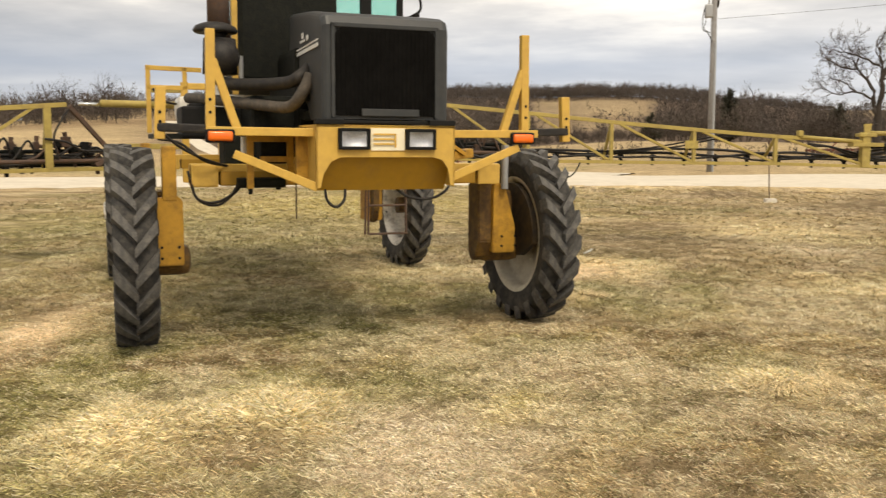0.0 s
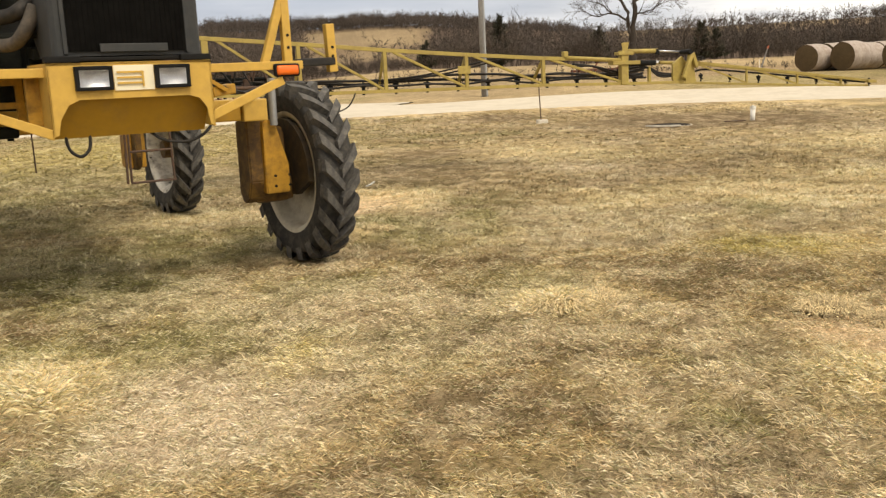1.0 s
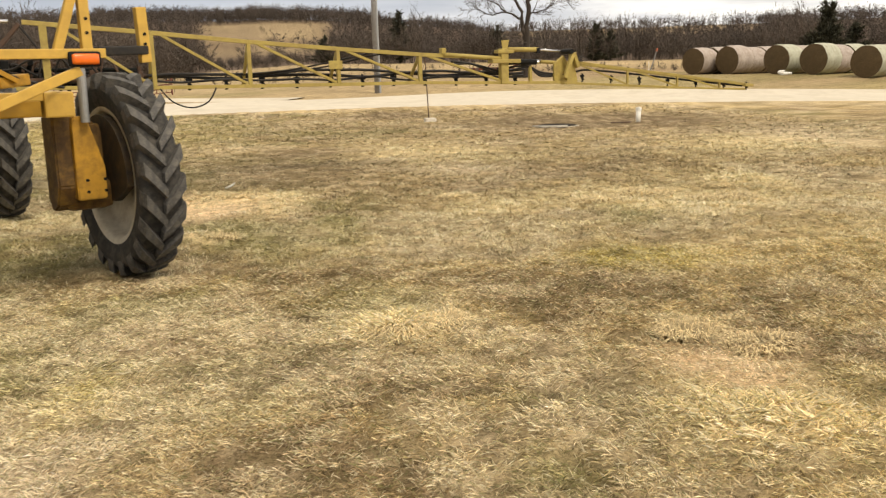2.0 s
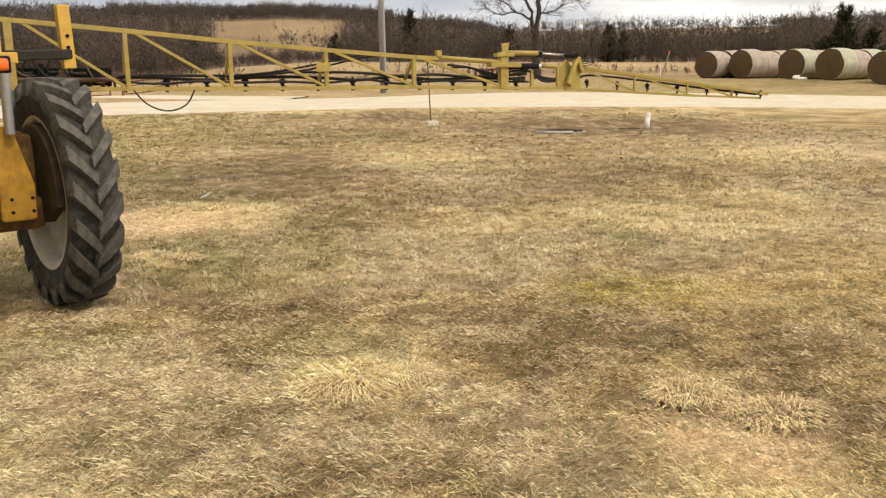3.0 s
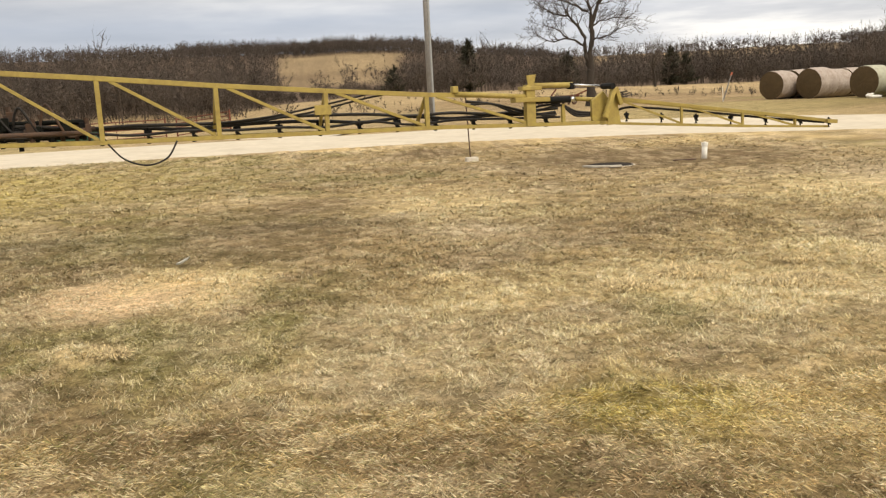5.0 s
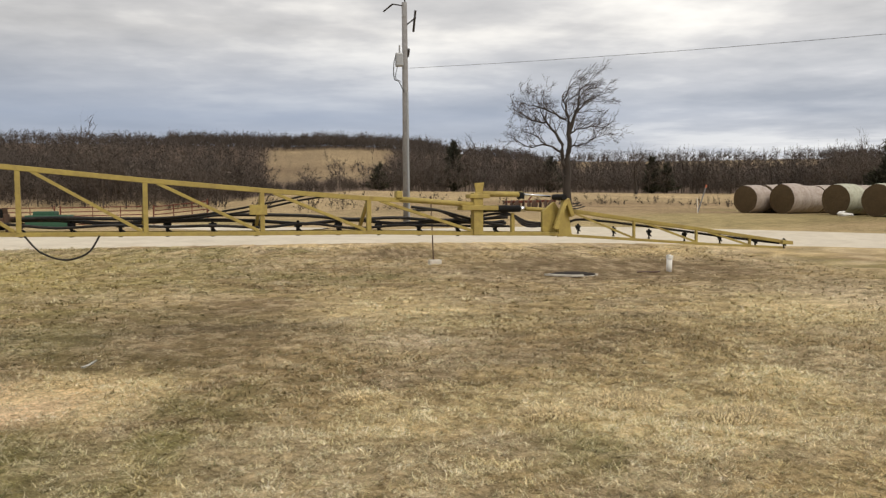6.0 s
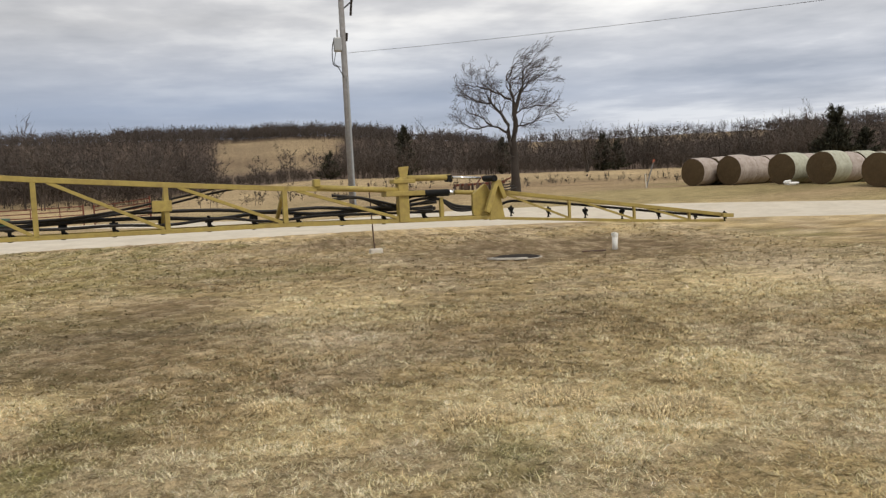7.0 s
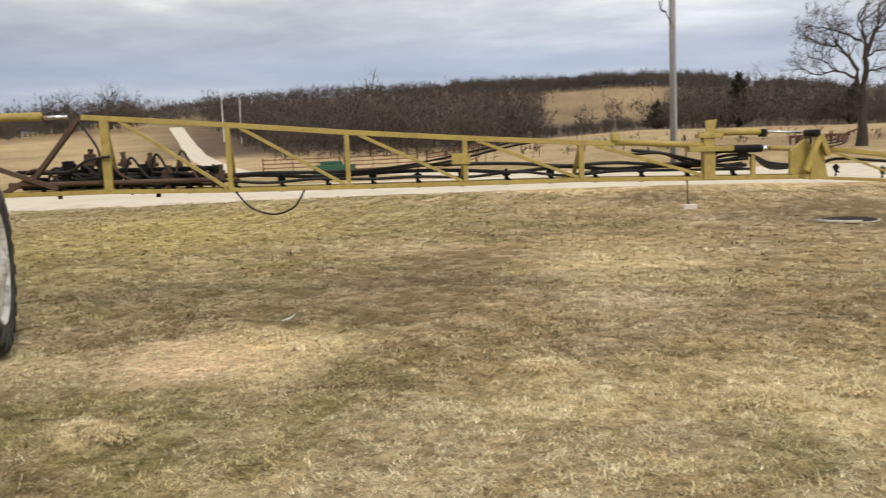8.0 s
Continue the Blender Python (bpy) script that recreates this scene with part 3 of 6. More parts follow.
ribbon("road", [(-60, 12), (-34, 21), (-20, 27.2), (-12, 31), (-5, 34.3), (1, 36.2), (7, 36.5), (13, 35.2), (19, 32.6), (25, 29.2), (33, 23), (45, 10)],
       [7, 7, 7.6, 8.6, 9.6, 9.8, 8.6, 7.2, 6.0, 5.4, 5.2, 5], GRAVEL, "pale limestone gravel farm road curving past the lawn", 0.06, 31)
ribbon("road_lane", [(3.5, 40.5), (-2, 43.6), (-9, 50), (-19, 63), (-28, 78), (-43, 104), (-62, 142), (-84, 184)],
       [3, 3.4, 3.0, 2.8, 2.7, 2.7, 2.8, 3.0], GRAVEL, "pale gravel lane climbing a distant hill", 0.05, 32)


# ---- grass ----
def blades(name, x0, x1, y0, y1, per_m2, length, width, seed, label, bends, gain=1.0):
    rng = np.random.RandomState(seed)
    n = int((x1 - x0) * (y1 - y0) * per_m2)
    k = n // 9
    cx, cy = rng.uniform(x0, x1, k), rng.uniform(y0, y1, k)
    dens = rough_field(cx, cy, 0.55, seed + 1, 3)
    clump = tufts(cx, cy)
    keep = rng.rand(k) < np.clip(0.55 + 1.0 * (dens - 0.3), 0.4, 1) * np.clip(1 + 4.5 * (clump - 0.50), 0.40, 1)
    for px, py, rx, ry, turn, kind, s in PATCHES:
        if kind == "brown":
            keep &= rng.rand(k) > 0.75 * s * cluster(cx, cy, px, py, rx, ry, turn)
    cx, cy = cx[keep], cy[keep]
    k = len(cx)
    lean = rng.uniform(0, 2 * np.pi, k)
    x = np.repeat(cx, 9) + rng.normal(0, length * 0.42, k * 9)
    y = np.repeat(cy, 9) + rng.normal(0, length * 0.42, k * 9)
    n = len(x)
    az = np.repeat(lean, 9) + rng.normal(0, 0.9, n)
    tall = np.ones(k)
    for px, py, rx, ry, turn, kind, s in PATCHES:
        if kind == "straw":
            tall += (0.5 if rx < 0.7 else 0.45) * s * cluster(cx, cy, px, py, rx, ry, turn)
        if kind in ("brown", "sand"):
            tall -= 0.5 * s * cluster(cx, cy, px, py, rx, ry, turn)
    tall = np.repeat(np.clip(tall, 0.3, 2.8), 9)
    el = np.radians(rng.uniform(0, 55, n) * np.repeat(rng.uniform(0.35, 1, k), 9))
    ln = length * rng.uniform(0.5, 1.3, n) * tall
    z = land(cx, cy) + 0.005 + 0.05 * (rough_field(cx, cy, 0.5, 21, 4) - 0.5) + 0.07 * (tufts(cx, cy) - 0.5)
    for px, py, rx, ry, turn, kind, s in PATCHES:
        if kind == "straw" and rx < 0.7:
            z = z + 0.06 * s * cluster(cx, cy, px, py, rx, ry, turn)
    z = np.repeat(z, 9)
    d = np.c_[np.cos(az) * np.cos(el), np.sin(az) * np.cos(el), np.sin(el)] * ln[:, None]
    w = width * rng.uniform(0.6, 1.4, n)
    side = np.c_[-np.sin(az), np.cos(az), np.zeros(n)] * w[:, None] / 2
    p = np.c_[x, y, z]
    if bends == 2:
        mid = p + d * 0.55 + np.c_[np.zeros((n, 2)), 0.10 * ln]
        v = np.stack([p - side, p + side, mid, p + d + side * 0.4], 1).reshape(-1, 3)
        per = 4
        b = np.arange(n)[:, None] * 4
        f = np.concatenate([b + np.array([0, 1, 2]), b + np.array([2, 1, 3])])
    else:
        v = np.stack([p - side, p + side, p + d], 1).reshape(-1, 3)
        per = 3
        f = np.arange(n * 3).reshape(-1, 3)
    t = np.repeat(lawn_tint(cx, cy), 9, axis=0)
    dry = rng.rand(n)[:, None]
    t = t * np.repeat(rng.uniform(0.55 if bends == 2 else 0.35, 1.35 if bends == 2 else 1.5, k), 9)[:, None] * (0.72 + 0.62 * rng.rand(n)[:, None] ** 1.2)
    t = np.where(dry < 0.16, t * 0.4 + 0.6 * np.array((0.17, 0.19, 0.07)), t)
    t = np.where(dry > 0.84, t * 0.35 + 0.65 * np.array((0.70, 0.61, 0.43)), t)
    # shade low in the sward put in: darker brown-green foot, paler tip
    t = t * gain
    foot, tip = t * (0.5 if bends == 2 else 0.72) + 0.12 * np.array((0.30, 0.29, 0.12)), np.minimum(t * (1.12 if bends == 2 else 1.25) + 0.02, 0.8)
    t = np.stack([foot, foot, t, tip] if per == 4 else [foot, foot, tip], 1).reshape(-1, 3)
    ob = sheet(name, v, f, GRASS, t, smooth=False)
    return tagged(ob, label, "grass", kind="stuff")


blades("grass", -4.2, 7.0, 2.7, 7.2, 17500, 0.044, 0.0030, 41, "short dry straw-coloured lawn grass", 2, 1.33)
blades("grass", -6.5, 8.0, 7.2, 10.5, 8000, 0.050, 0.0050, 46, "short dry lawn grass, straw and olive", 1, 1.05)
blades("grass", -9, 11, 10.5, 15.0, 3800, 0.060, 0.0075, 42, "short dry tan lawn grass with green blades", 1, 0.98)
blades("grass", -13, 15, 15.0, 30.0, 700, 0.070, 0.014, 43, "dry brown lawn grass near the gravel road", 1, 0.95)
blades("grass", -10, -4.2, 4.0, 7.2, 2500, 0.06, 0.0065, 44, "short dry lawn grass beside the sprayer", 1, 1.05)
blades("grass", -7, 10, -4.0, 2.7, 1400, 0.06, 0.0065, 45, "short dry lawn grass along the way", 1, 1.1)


def tussocks(places, seed):
    """Taller bleached tufts: long blades that spring from a centre and arch over."""
    rng = np.random.RandomState(seed)
    vs, fs, ts, base = [], [], [], 0
    for cx, cy, r, ln, n in places:
        az, rad = rng.uniform(0, 6.283, n), r * np.sqrt(rng.rand(n))
        x, y = cx + rad * np.cos(az), cy + rad * np.sin(az) * 0.7
        z = land(x, y) + 0.02 + 0.05 * (rough_field(x, y, 0.5, 21, 4) - 0.5) + 0.07 * (tufts(x, y) - 0.5)
        az = az + rng.normal(0, 0.7, n)
        el = np.radians(rng.uniform(8, 65, n))
        k = ln * rng.uniform(0.5, 1.2, n)
        p = np.c_[x, y, z]
        out = np.c_[np.cos(az), np.sin(az), np.zeros(n)]
        up = np.array((0, 0, 1.0))
        a = p + out * (np.cos(el) * k * 0.5)[:, None] + up * (np.sin(el) * k * 0.5)[:, None]
        b = a + out * (np.cos(el * 0.2) * k * 0.5)[:, None] - up * (0.12 * k)[:, None]
        side = np.c_[-np.sin(az), np.cos(az), np.zeros(n)] * (0.0021 * rng.uniform(0.6, 1.4, n))[:, None]
        vs.append(np.stack([p - side, p + side, a - side, a + side, b], 1).reshape(-1, 3))
        i = base + np.arange(n)[:, None] * 5
        fs.append(np.concatenate([i + np.array([0, 1, 3]), i + np.array([0, 3, 2]), i + np.array([2, 3, 4])]))
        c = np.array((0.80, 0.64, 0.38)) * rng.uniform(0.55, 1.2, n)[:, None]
        # feet darkened to carry the shade under each tuft
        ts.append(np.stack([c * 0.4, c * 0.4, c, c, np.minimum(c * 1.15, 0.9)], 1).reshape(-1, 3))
        base += n * 5
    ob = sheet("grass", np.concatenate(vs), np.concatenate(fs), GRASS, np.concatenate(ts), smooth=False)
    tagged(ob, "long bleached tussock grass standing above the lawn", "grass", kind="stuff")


tussocks([(1.36, 5.42, 0.17, 0.17, 1500), (1.62, 5.50, 0.14, 0.13, 800), (2.95, 5.00, 0.18, 0.11, 1100), (3.2, 4.7, 0.2, 0.09, 700), (0.35, 8.6, 0.15, 0.10, 400),
          (6.3, 10.2, 0.30, 0.13, 700), (5.0, 9.9, 0.35, 0.12, 900), (2.9, 10.3, 0.2, 0.12, 400), (4.3, 9.6, 0.3, 0.11, 600), (5.7, 9.4, 0.4, 0.11, 900), (0.45, 11.2, 0.3, 0.11, 500)], 47)


# ---- woods ----
def slivers(p, q, w, rng):
    d = q - p
    s = np.cross(d, rng.normal(size=d.shape))
    s = s / (np.linalg.norm(s, axis=1, keepdims=True) + 1e-9) * (w[:, None] / 2)
    v = np.stack([p - s, p + s, q], 1).reshape(-1, 3)
    return v


def bare_trees(xy, heights, twigs, twig_w, rng, spread=0.30):
    """Bare crowns: a tapering trunk, rising limbs and a haze of fine outward twigs for each tree."""
    xy, h = np.asarray(xy, float), np.asarray(heights, float)
    n = len(xy)
    b = np.c_[xy, land(xy[:, 0], xy[:, 1]) - 0.3]
    lean = np.c_[rng.normal(0, 0.05, (n, 2)), np.full(n, 0.66)]
    top = b + lean * h[:, None]
    wide, deep = spread * rng.uniform(0.7, 1.3, n), rng.uniform(0.30, 0.42, n)
    mid = b + np.c_[lean[:, :2], np.full(n, 0.98)] * h[:, None] - np.c_[np.zeros((n, 2)), deep * h]
    out = [slivers(np.repeat(b, 2, 0), np.repeat(top, 2, 0), np.repeat(h * 0.022, 2), rng)]
    m = max(9, twigs // 9)
    i = np.repeat(np.arange(n), m)
    st = b[i] + (top - b)[i] * rng.uniform(0.22, 1.0, n * m)[:, None]
    zz = rng.uniform(-0.75, 1.0, n * m)
    a, rad = rng.uniform(0, 6.2832, n * m), np.sqrt(1 - zz * zz) * rng.uniform(0.45, 1.0, n * m)
    en = mid[i] + np.c_[np.cos(a) * rad * wide[i], np.sin(a) * rad * wide[i], zz * deep[i]] * h[i][:, None]
    out.append(slivers(st, en, h[i] * 0.007, rng))
    k = rng.randint(0, m, n * twigs) + np.repeat(np.arange(n) * m, twigs)
    j = np.repeat(np.arange(n), twigs)
    u = rng.uniform(0.3, 1.0, n * twigs)[:, None]
    st2 = st[k] * (1 - u) + en[k] * u
    ax = en[k] - st[k]
    ax = ax / (np.linalg.norm(ax, axis=1, keepdims=True) + 1e-6)
    d2 = ax * 0.7 + rng.normal(size=ax.shape) * 0.45 + np.array((0, 0, 0.16))
    en2 = st2 + d2 * (h[j] * 0.066 * rng.uniform(0.5, 1.35, len(j)))[:, None]
    out.append(slivers(st2, en2, twig_w * rng.uniform(0.6, 1.5, len(j)), rng))
    # inner twigs too fine to tell apart, as small ragged bunches
    q = max(6, twigs // 3)
    k = rng.randint(0, m, n * q) + np.repeat(np.arange(n) * m, q)
    j = np.repeat(np.arange(n), q)
    u = rng.uniform(0.15, 0.85, n * q)[:, None]
    st3 = st[k] * (1 - u) + en[k] * u
    en3 = st3 + rng.normal(size=st3.shape) * (h[j] * 0.055)[:, None] + np.array((0, 0, 0.3)) * (h[j] * 0.10)[:, None]
    out.append(slivers(st3, en3, (0.006 * h[j] + twig_w) * rng.uniform(0.5, 1.5, len(j)), rng))
    v = np.concatenate(out)
    return v, np.arange(len(v)).reshape(-1, 3)


def polar(rng, n, az0, az1, r0, r1):
    a, r = np.radians(rng.uniform(az0, az1, n)), rng.uniform(r0, r1, n)
    return np.c_[r * np.sin(a), r * np.cos(a)], np.degrees(a), r


def off_lane(xy):
    L = np.array([(-9, 50), (-19, 63), (-28, 78), (-43, 104), (-62, 142), (-84, 184), (-100, 215)], float)
    keep = np.ones(len(xy), bool)
    for a, b in zip(L, L[1:]):
        t = np.clip(((xy - a) @ (b - a)) / ((b - a) @ (b - a)), 0, 1)
        keep &= np.hypot(*(xy - a - t[:, None] * (b - a)).T) > 7
    return keep


def wood_edge(az):
    return 88 + 12 * rough_field(az, az * 0, 9, 51, 3) + 38 * ease((az + 4) / 4)


def build_woods():
    rng = np.random.RandomState(77)
    # belt behind the pasture, with a gap before the hill field and thin clumps towards the bales
    xy, az, r = polar(rng, 3700, -24, 58, 88, 205)
    open_field = ease((az + 3) / 2) * ease((6.5 - az) / 2)
    clumps = rough_field(az, r * 0.06, 3.2, 54, 3)
    k = (r > wood_edge(az)) & off_lane(xy) & (rng.rand(len(az)) > 0.62 * open_field) & ((az < 10) | (clumps > 0.42))
    xy, az, op, r = xy[k], az[k], open_field[k], r[k]
    h = rng.uniform(3.4, 5.8, len(xy)) * (0.5 + 1.0 * rough_field(az, r * 0.02, 1.6, 52, 3)) * (1 - 0.5 * op) * (1 - 0.20 * ease((az - 10) / 4)) * (1 + 0.45 * ease((az - 30) / 1.5) * ease((36.5 - az) / 1.5))
    h = h * np.where(rng.rand(len(h)) < 0.12, 1.35, 1.0)
    v, f = bare_trees(xy, h, 250, 0.042, rng, 0.36)
    tagged(sheet("woods", v, f, WOODS, smooth=False), "grey-brown bare winter woods behind the pasture", "woods", kind="stuff")
    # thicket at its foot
    xy, az, r = polar(rng, 1900, -24, 58, 84, 150)
    k = (r > wood_edge(az) - 3) & off_lane(xy) & ((az < -2) | (rough_field(az, r * 0.06, 2.2, 55, 3) > 0.44))
    v, f = bare_trees(xy[k], rng.uniform(1.0, 2.8, k.sum()), 110, 0.040, rng, 0.6)
    tagged(sheet("thicket", v, f, BRUSH, smooth=False), "dark bare thicket along the wood's edge", "bushes", kind="stuff")
    # hills
    xy, az, r = polar(rng, 6400, -36, 52, 205, 470)
    gap = ((az > -2) & (az < 6) & (r > 215) & (r < 352)) | ((az > 15) & (az < 32) & (r > 300) & (rng.rand(len(az)) < 0.7))
    k = ~gap & (rough_field(xy[:, 0], xy[:, 1], 60, 53, 3) > 0.22) & off_lane(xy)
    xy, az = xy[k], az[k]
    h = rng.uniform(4.6, 8.2, len(xy)) * (0.75 + 0.5 * rough_field(xy[:, 0], xy[:, 1], 45, 56, 2))
    h = h * np.where(r[k] > 350, 0.8, 1.0)
    crest, caz, cr = polar(rng, 900, -8, 9, 352, 430)
    xy, h = np.r_[xy, crest], np.r_[h, rng.uniform(4.5, 7.5, len(crest))]
    v, f = bare_trees(xy, h, 90, 0.12, rng, 0.46)
    tagged(sheet("woods", v, f, WOODS, smooth=False), "distant bare woods on the hills", "woods", kind="stuff")
    # undergrowth along the crest
    xy, az, r = polar(rng, 1100, -14, 16, 350, 400)
    v, f = bare_trees(xy, rng.uniform(2.0, 3.6, len(xy)), 80, 0.11, rng, 0.65)
    tagged(sheet("thicket", v, f, BRUSH, smooth=False), "bare undergrowth along a far wooded crest", "bushes", kind="stuff")
    # shrubs on the hill field
    xy, az, r = polar(rng, 30, -2, 6, 215, 340)
    v, f = bare_trees(xy, rng.uniform(1.5, 3.2, len(xy)), 90, 0.07, rng, 0.5)
    tagged(sheet("thicket", v, f, BRUSH, smooth=False), "scattered bare shrubs on a tan hill field", "bushes", kind="stuff")
    # trees left of the lane
    xy, az, r = polar(rng, 170, -62, -27.0, 195, 280)
    h = rng.uniform(4.5, 7.5, len(xy))
    more, az2, r2 = polar(rng, 70, -34.5, -26.5, 198, 245)
    xy, az, r, h = np.r_[xy, more], np.r_[az, az2], np.r_[r, r2], np.r_[h, r2 * 0]
    tall = (az > -34.5) & (az < -26.5) & (r < 250)
    h[tall] = rng.uniform(5.5, 9.0, tall.sum())
    v, f = bare_trees(xy, h, 150, 0.07, rng, 0.36)
    tagged(sheet("woods", v, f, WOODS, smooth=False), "bare trees round the hilltop lane", "woods", kind="stuff")
    # weeds and fence stubs in the pasture
    xy, az, r = polar(rng, 190, 2, 44, 62, 100)
    v, f = bare_trees(xy, rng.uniform(0.6, 1.2, len(xy)), 45, 0.04, rng, 0.28)
    tagged(sheet("weeds", v, f, BRUSH, smooth=False), "dark dry weeds standing in the tan pasture", "weeds", kind="stuff")


build_woods()


def cedar(x, y, h, w, seed, label):
    rng = np.random.RandomState(seed)
    z = float(land(x, y))
    ob = empty("cedar_tree", Matrix.Translation((x, y, z)), label, "tree", "cedars at the wood's edge")
    bm = NB()
    pipe(bm, (0, 0, -0.2), (0, 0, h * 0.95), h * 0.03, h * 0.006, 7)
    part("trunk", bm, BARK, ob)
    n, boughs = 3600, 46
    # boughs stand out at uneven lengths and turn up at their ends
    bz = np.sort(rng.uniform(0.05, 0.98, boughs))
    ba, bl = rng.uniform(0, 6.283, boughs), (1 - bz) ** 0.75 * rng.uniform(0.55, 1.25, boughs)
    k = rng.randint(0, boughs, n)
    k = np.where(rng.rand(n) < 0.5, np.minimum(k, rng.randint(0, boughs, n)), k)
    u = rng.uniform(0.1, 1.0, n)
    rad = w * bl[k] * u
    a = ba[k] + rng.normal(0, 0.28, n)
    zz = h * (bz[k] + 0.10 * u * u) + rng.normal(0, 0.025 * h, n)
    p = np.c_[np.cos(a) * rad, np.sin(a) * rad, zz]
    q = p + np.c_[np.cos(a) * 0.10 * w, np.sin(a) * 0.10 * w, 0.045 * h * rng.uniform(0.2, 1.5, n)] + rng.normal(0, 0.03 * h, (n, 3))
    v = slivers(p, q, np.full(n, 0.032 * h) * rng.uniform(0.5, 1.4, n), rng)
    crown = sheet("crown", v, np.arange(len(v)).reshape(-1, 3), CEDAR, smooth=False)
    crown.parent = ob


cedar(47.4, 65.4, 4.9, 2.5, 3, "dark green eastern cedar behind the hay bales")
cedar(50.6, 66.0, 3.3, 1.9, 9, "low dark green eastern cedar behind the hay bales")
for az, r, h, w, k in ((10.3, 141, 7.2, 2.2, 11), (22.6, 138, 5.0, 2.2, 13), (23.5, 142, 4.2, 2.0, 14), (5.6, 140, 4.0, 1.9, 15), (16.4, 140, 5.4, 2.1, 16)):
    cedar(r * math.sin(radians(az)), r * math.cos(radians(az)), h, w, k, "dark eastern cedar among the bare trees")


# ---- single bare trees ----
def tube(bm, pts, radii, seg):
    rings = []
    for i, q in enumerate(pts):
        a, b = pts[max(i - 1, 0)], pts[min(i + 1, len(pts) - 1)]
        m = frame_to(q, q + (b - a))
        rings.append([bm.verts.new(m @ Vector((radii[i] * math.cos(6.2832 * k / seg), radii[i] * math.sin(6.2832 * k / seg), 0))) for k in range(seg)])
    for a, b in zip(rings, rings[1:]):
        for k in range(seg):
            bm.faces.new((a[k], a[(k + 1) % seg], b[(k + 1) % seg], b[k]))


def grow(bm, p, d, ln, r, depth, last, rng, wind):
    """One limb and the twigs that it throws off, bent by the prevailing wind."""
    steps = 4
    pts, rr, dd = [p.copy()], [r], d.copy()
    for i in range(steps):
        dd = (dd + Vector((rng.gauss(0, .14), rng.gauss(0, .14), rng.gauss(0.03, .12))) + wind).normalized()
        pts.append(pts[-1] + dd * ln / steps)
        rr.append(r * (1 - 0.5 * (i + 1) / steps))
    tube(bm, pts, rr, 4 if depth < 2 else 3)
    if depth >= last:
        return
    for i in range(3):
        at = rng.choice((1, 2, 3, 4)) if i else 4
        m = frame_to((0, 0, 0), dd).to_3x3()
        az, tilt = rng.uniform(0, 6.283), radians(rng.uniform(18, 58))
        nd = m @ Vector((math.sin(tilt) * math.cos(az), math.sin(tilt) * math.sin(az), math.cos(tilt)))
        grow(bm, pts[at], nd.normalized(), ln * rng.uniform(0.55, 0.85), max(rr[at] * 0.62, 0.007), depth + 1, last, rng, wind)


# limbs of the tall tree: sideways, height, root radius, end radius
LIMB_LINES = [
    ([(0, -0.8), (0.02, 0.8), (0.05, 2.2), (0.12, 3.3), (0.14, 4.26), (-0.04, 5.4), (-0.1, 6.1), (0.2, 6.9)], 0.27, 0.025),
    ([(0.14, 4.1), (0.44, 5.2), (0.9, 5.9), (1.6, 6.4)], 0.09, 0.02), ([(0.14, 4.3), (0.5, 5.7), (0.6, 6.6), (1.1, 7.1)], 0.09, 0.02),
    ([(-0.02, 1.7), (-0.14, 2.4), (-0.23, 3.37), (-0.53, 4.1), (-0.98, 4.7), (-1.7, 4.9), (-2.3, 5.4)], 0.15, 0.025),
    ([(-0.18, 2.9), (-0.98, 3.4), (-1.7, 3.3), (-2.5, 3.7)], 0.075, 0.02), ([(0.1, 3.0), (0.36, 3.3), (1.0, 3.4), (1.4, 3.8)], 0.07, 0.02),
    ([(0.0, 4.9), (-0.8, 5.4), (-1.6, 5.75), (-2.2, 5.8)], 0.07, 0.018), ([(0.13, 4.0), (0.5, 4.3), (1.06, 4.4), (1.8, 4.4)], 0.06, 0.018),
    ([(-0.9, 4.6), (-1.2, 5.3), (-1.35, 6.0)], 0.055, 0.018), ([(-1.0, 3.4), (-1.6, 4.0), (-2.2, 4.3)], 0.05, 0.016),
]


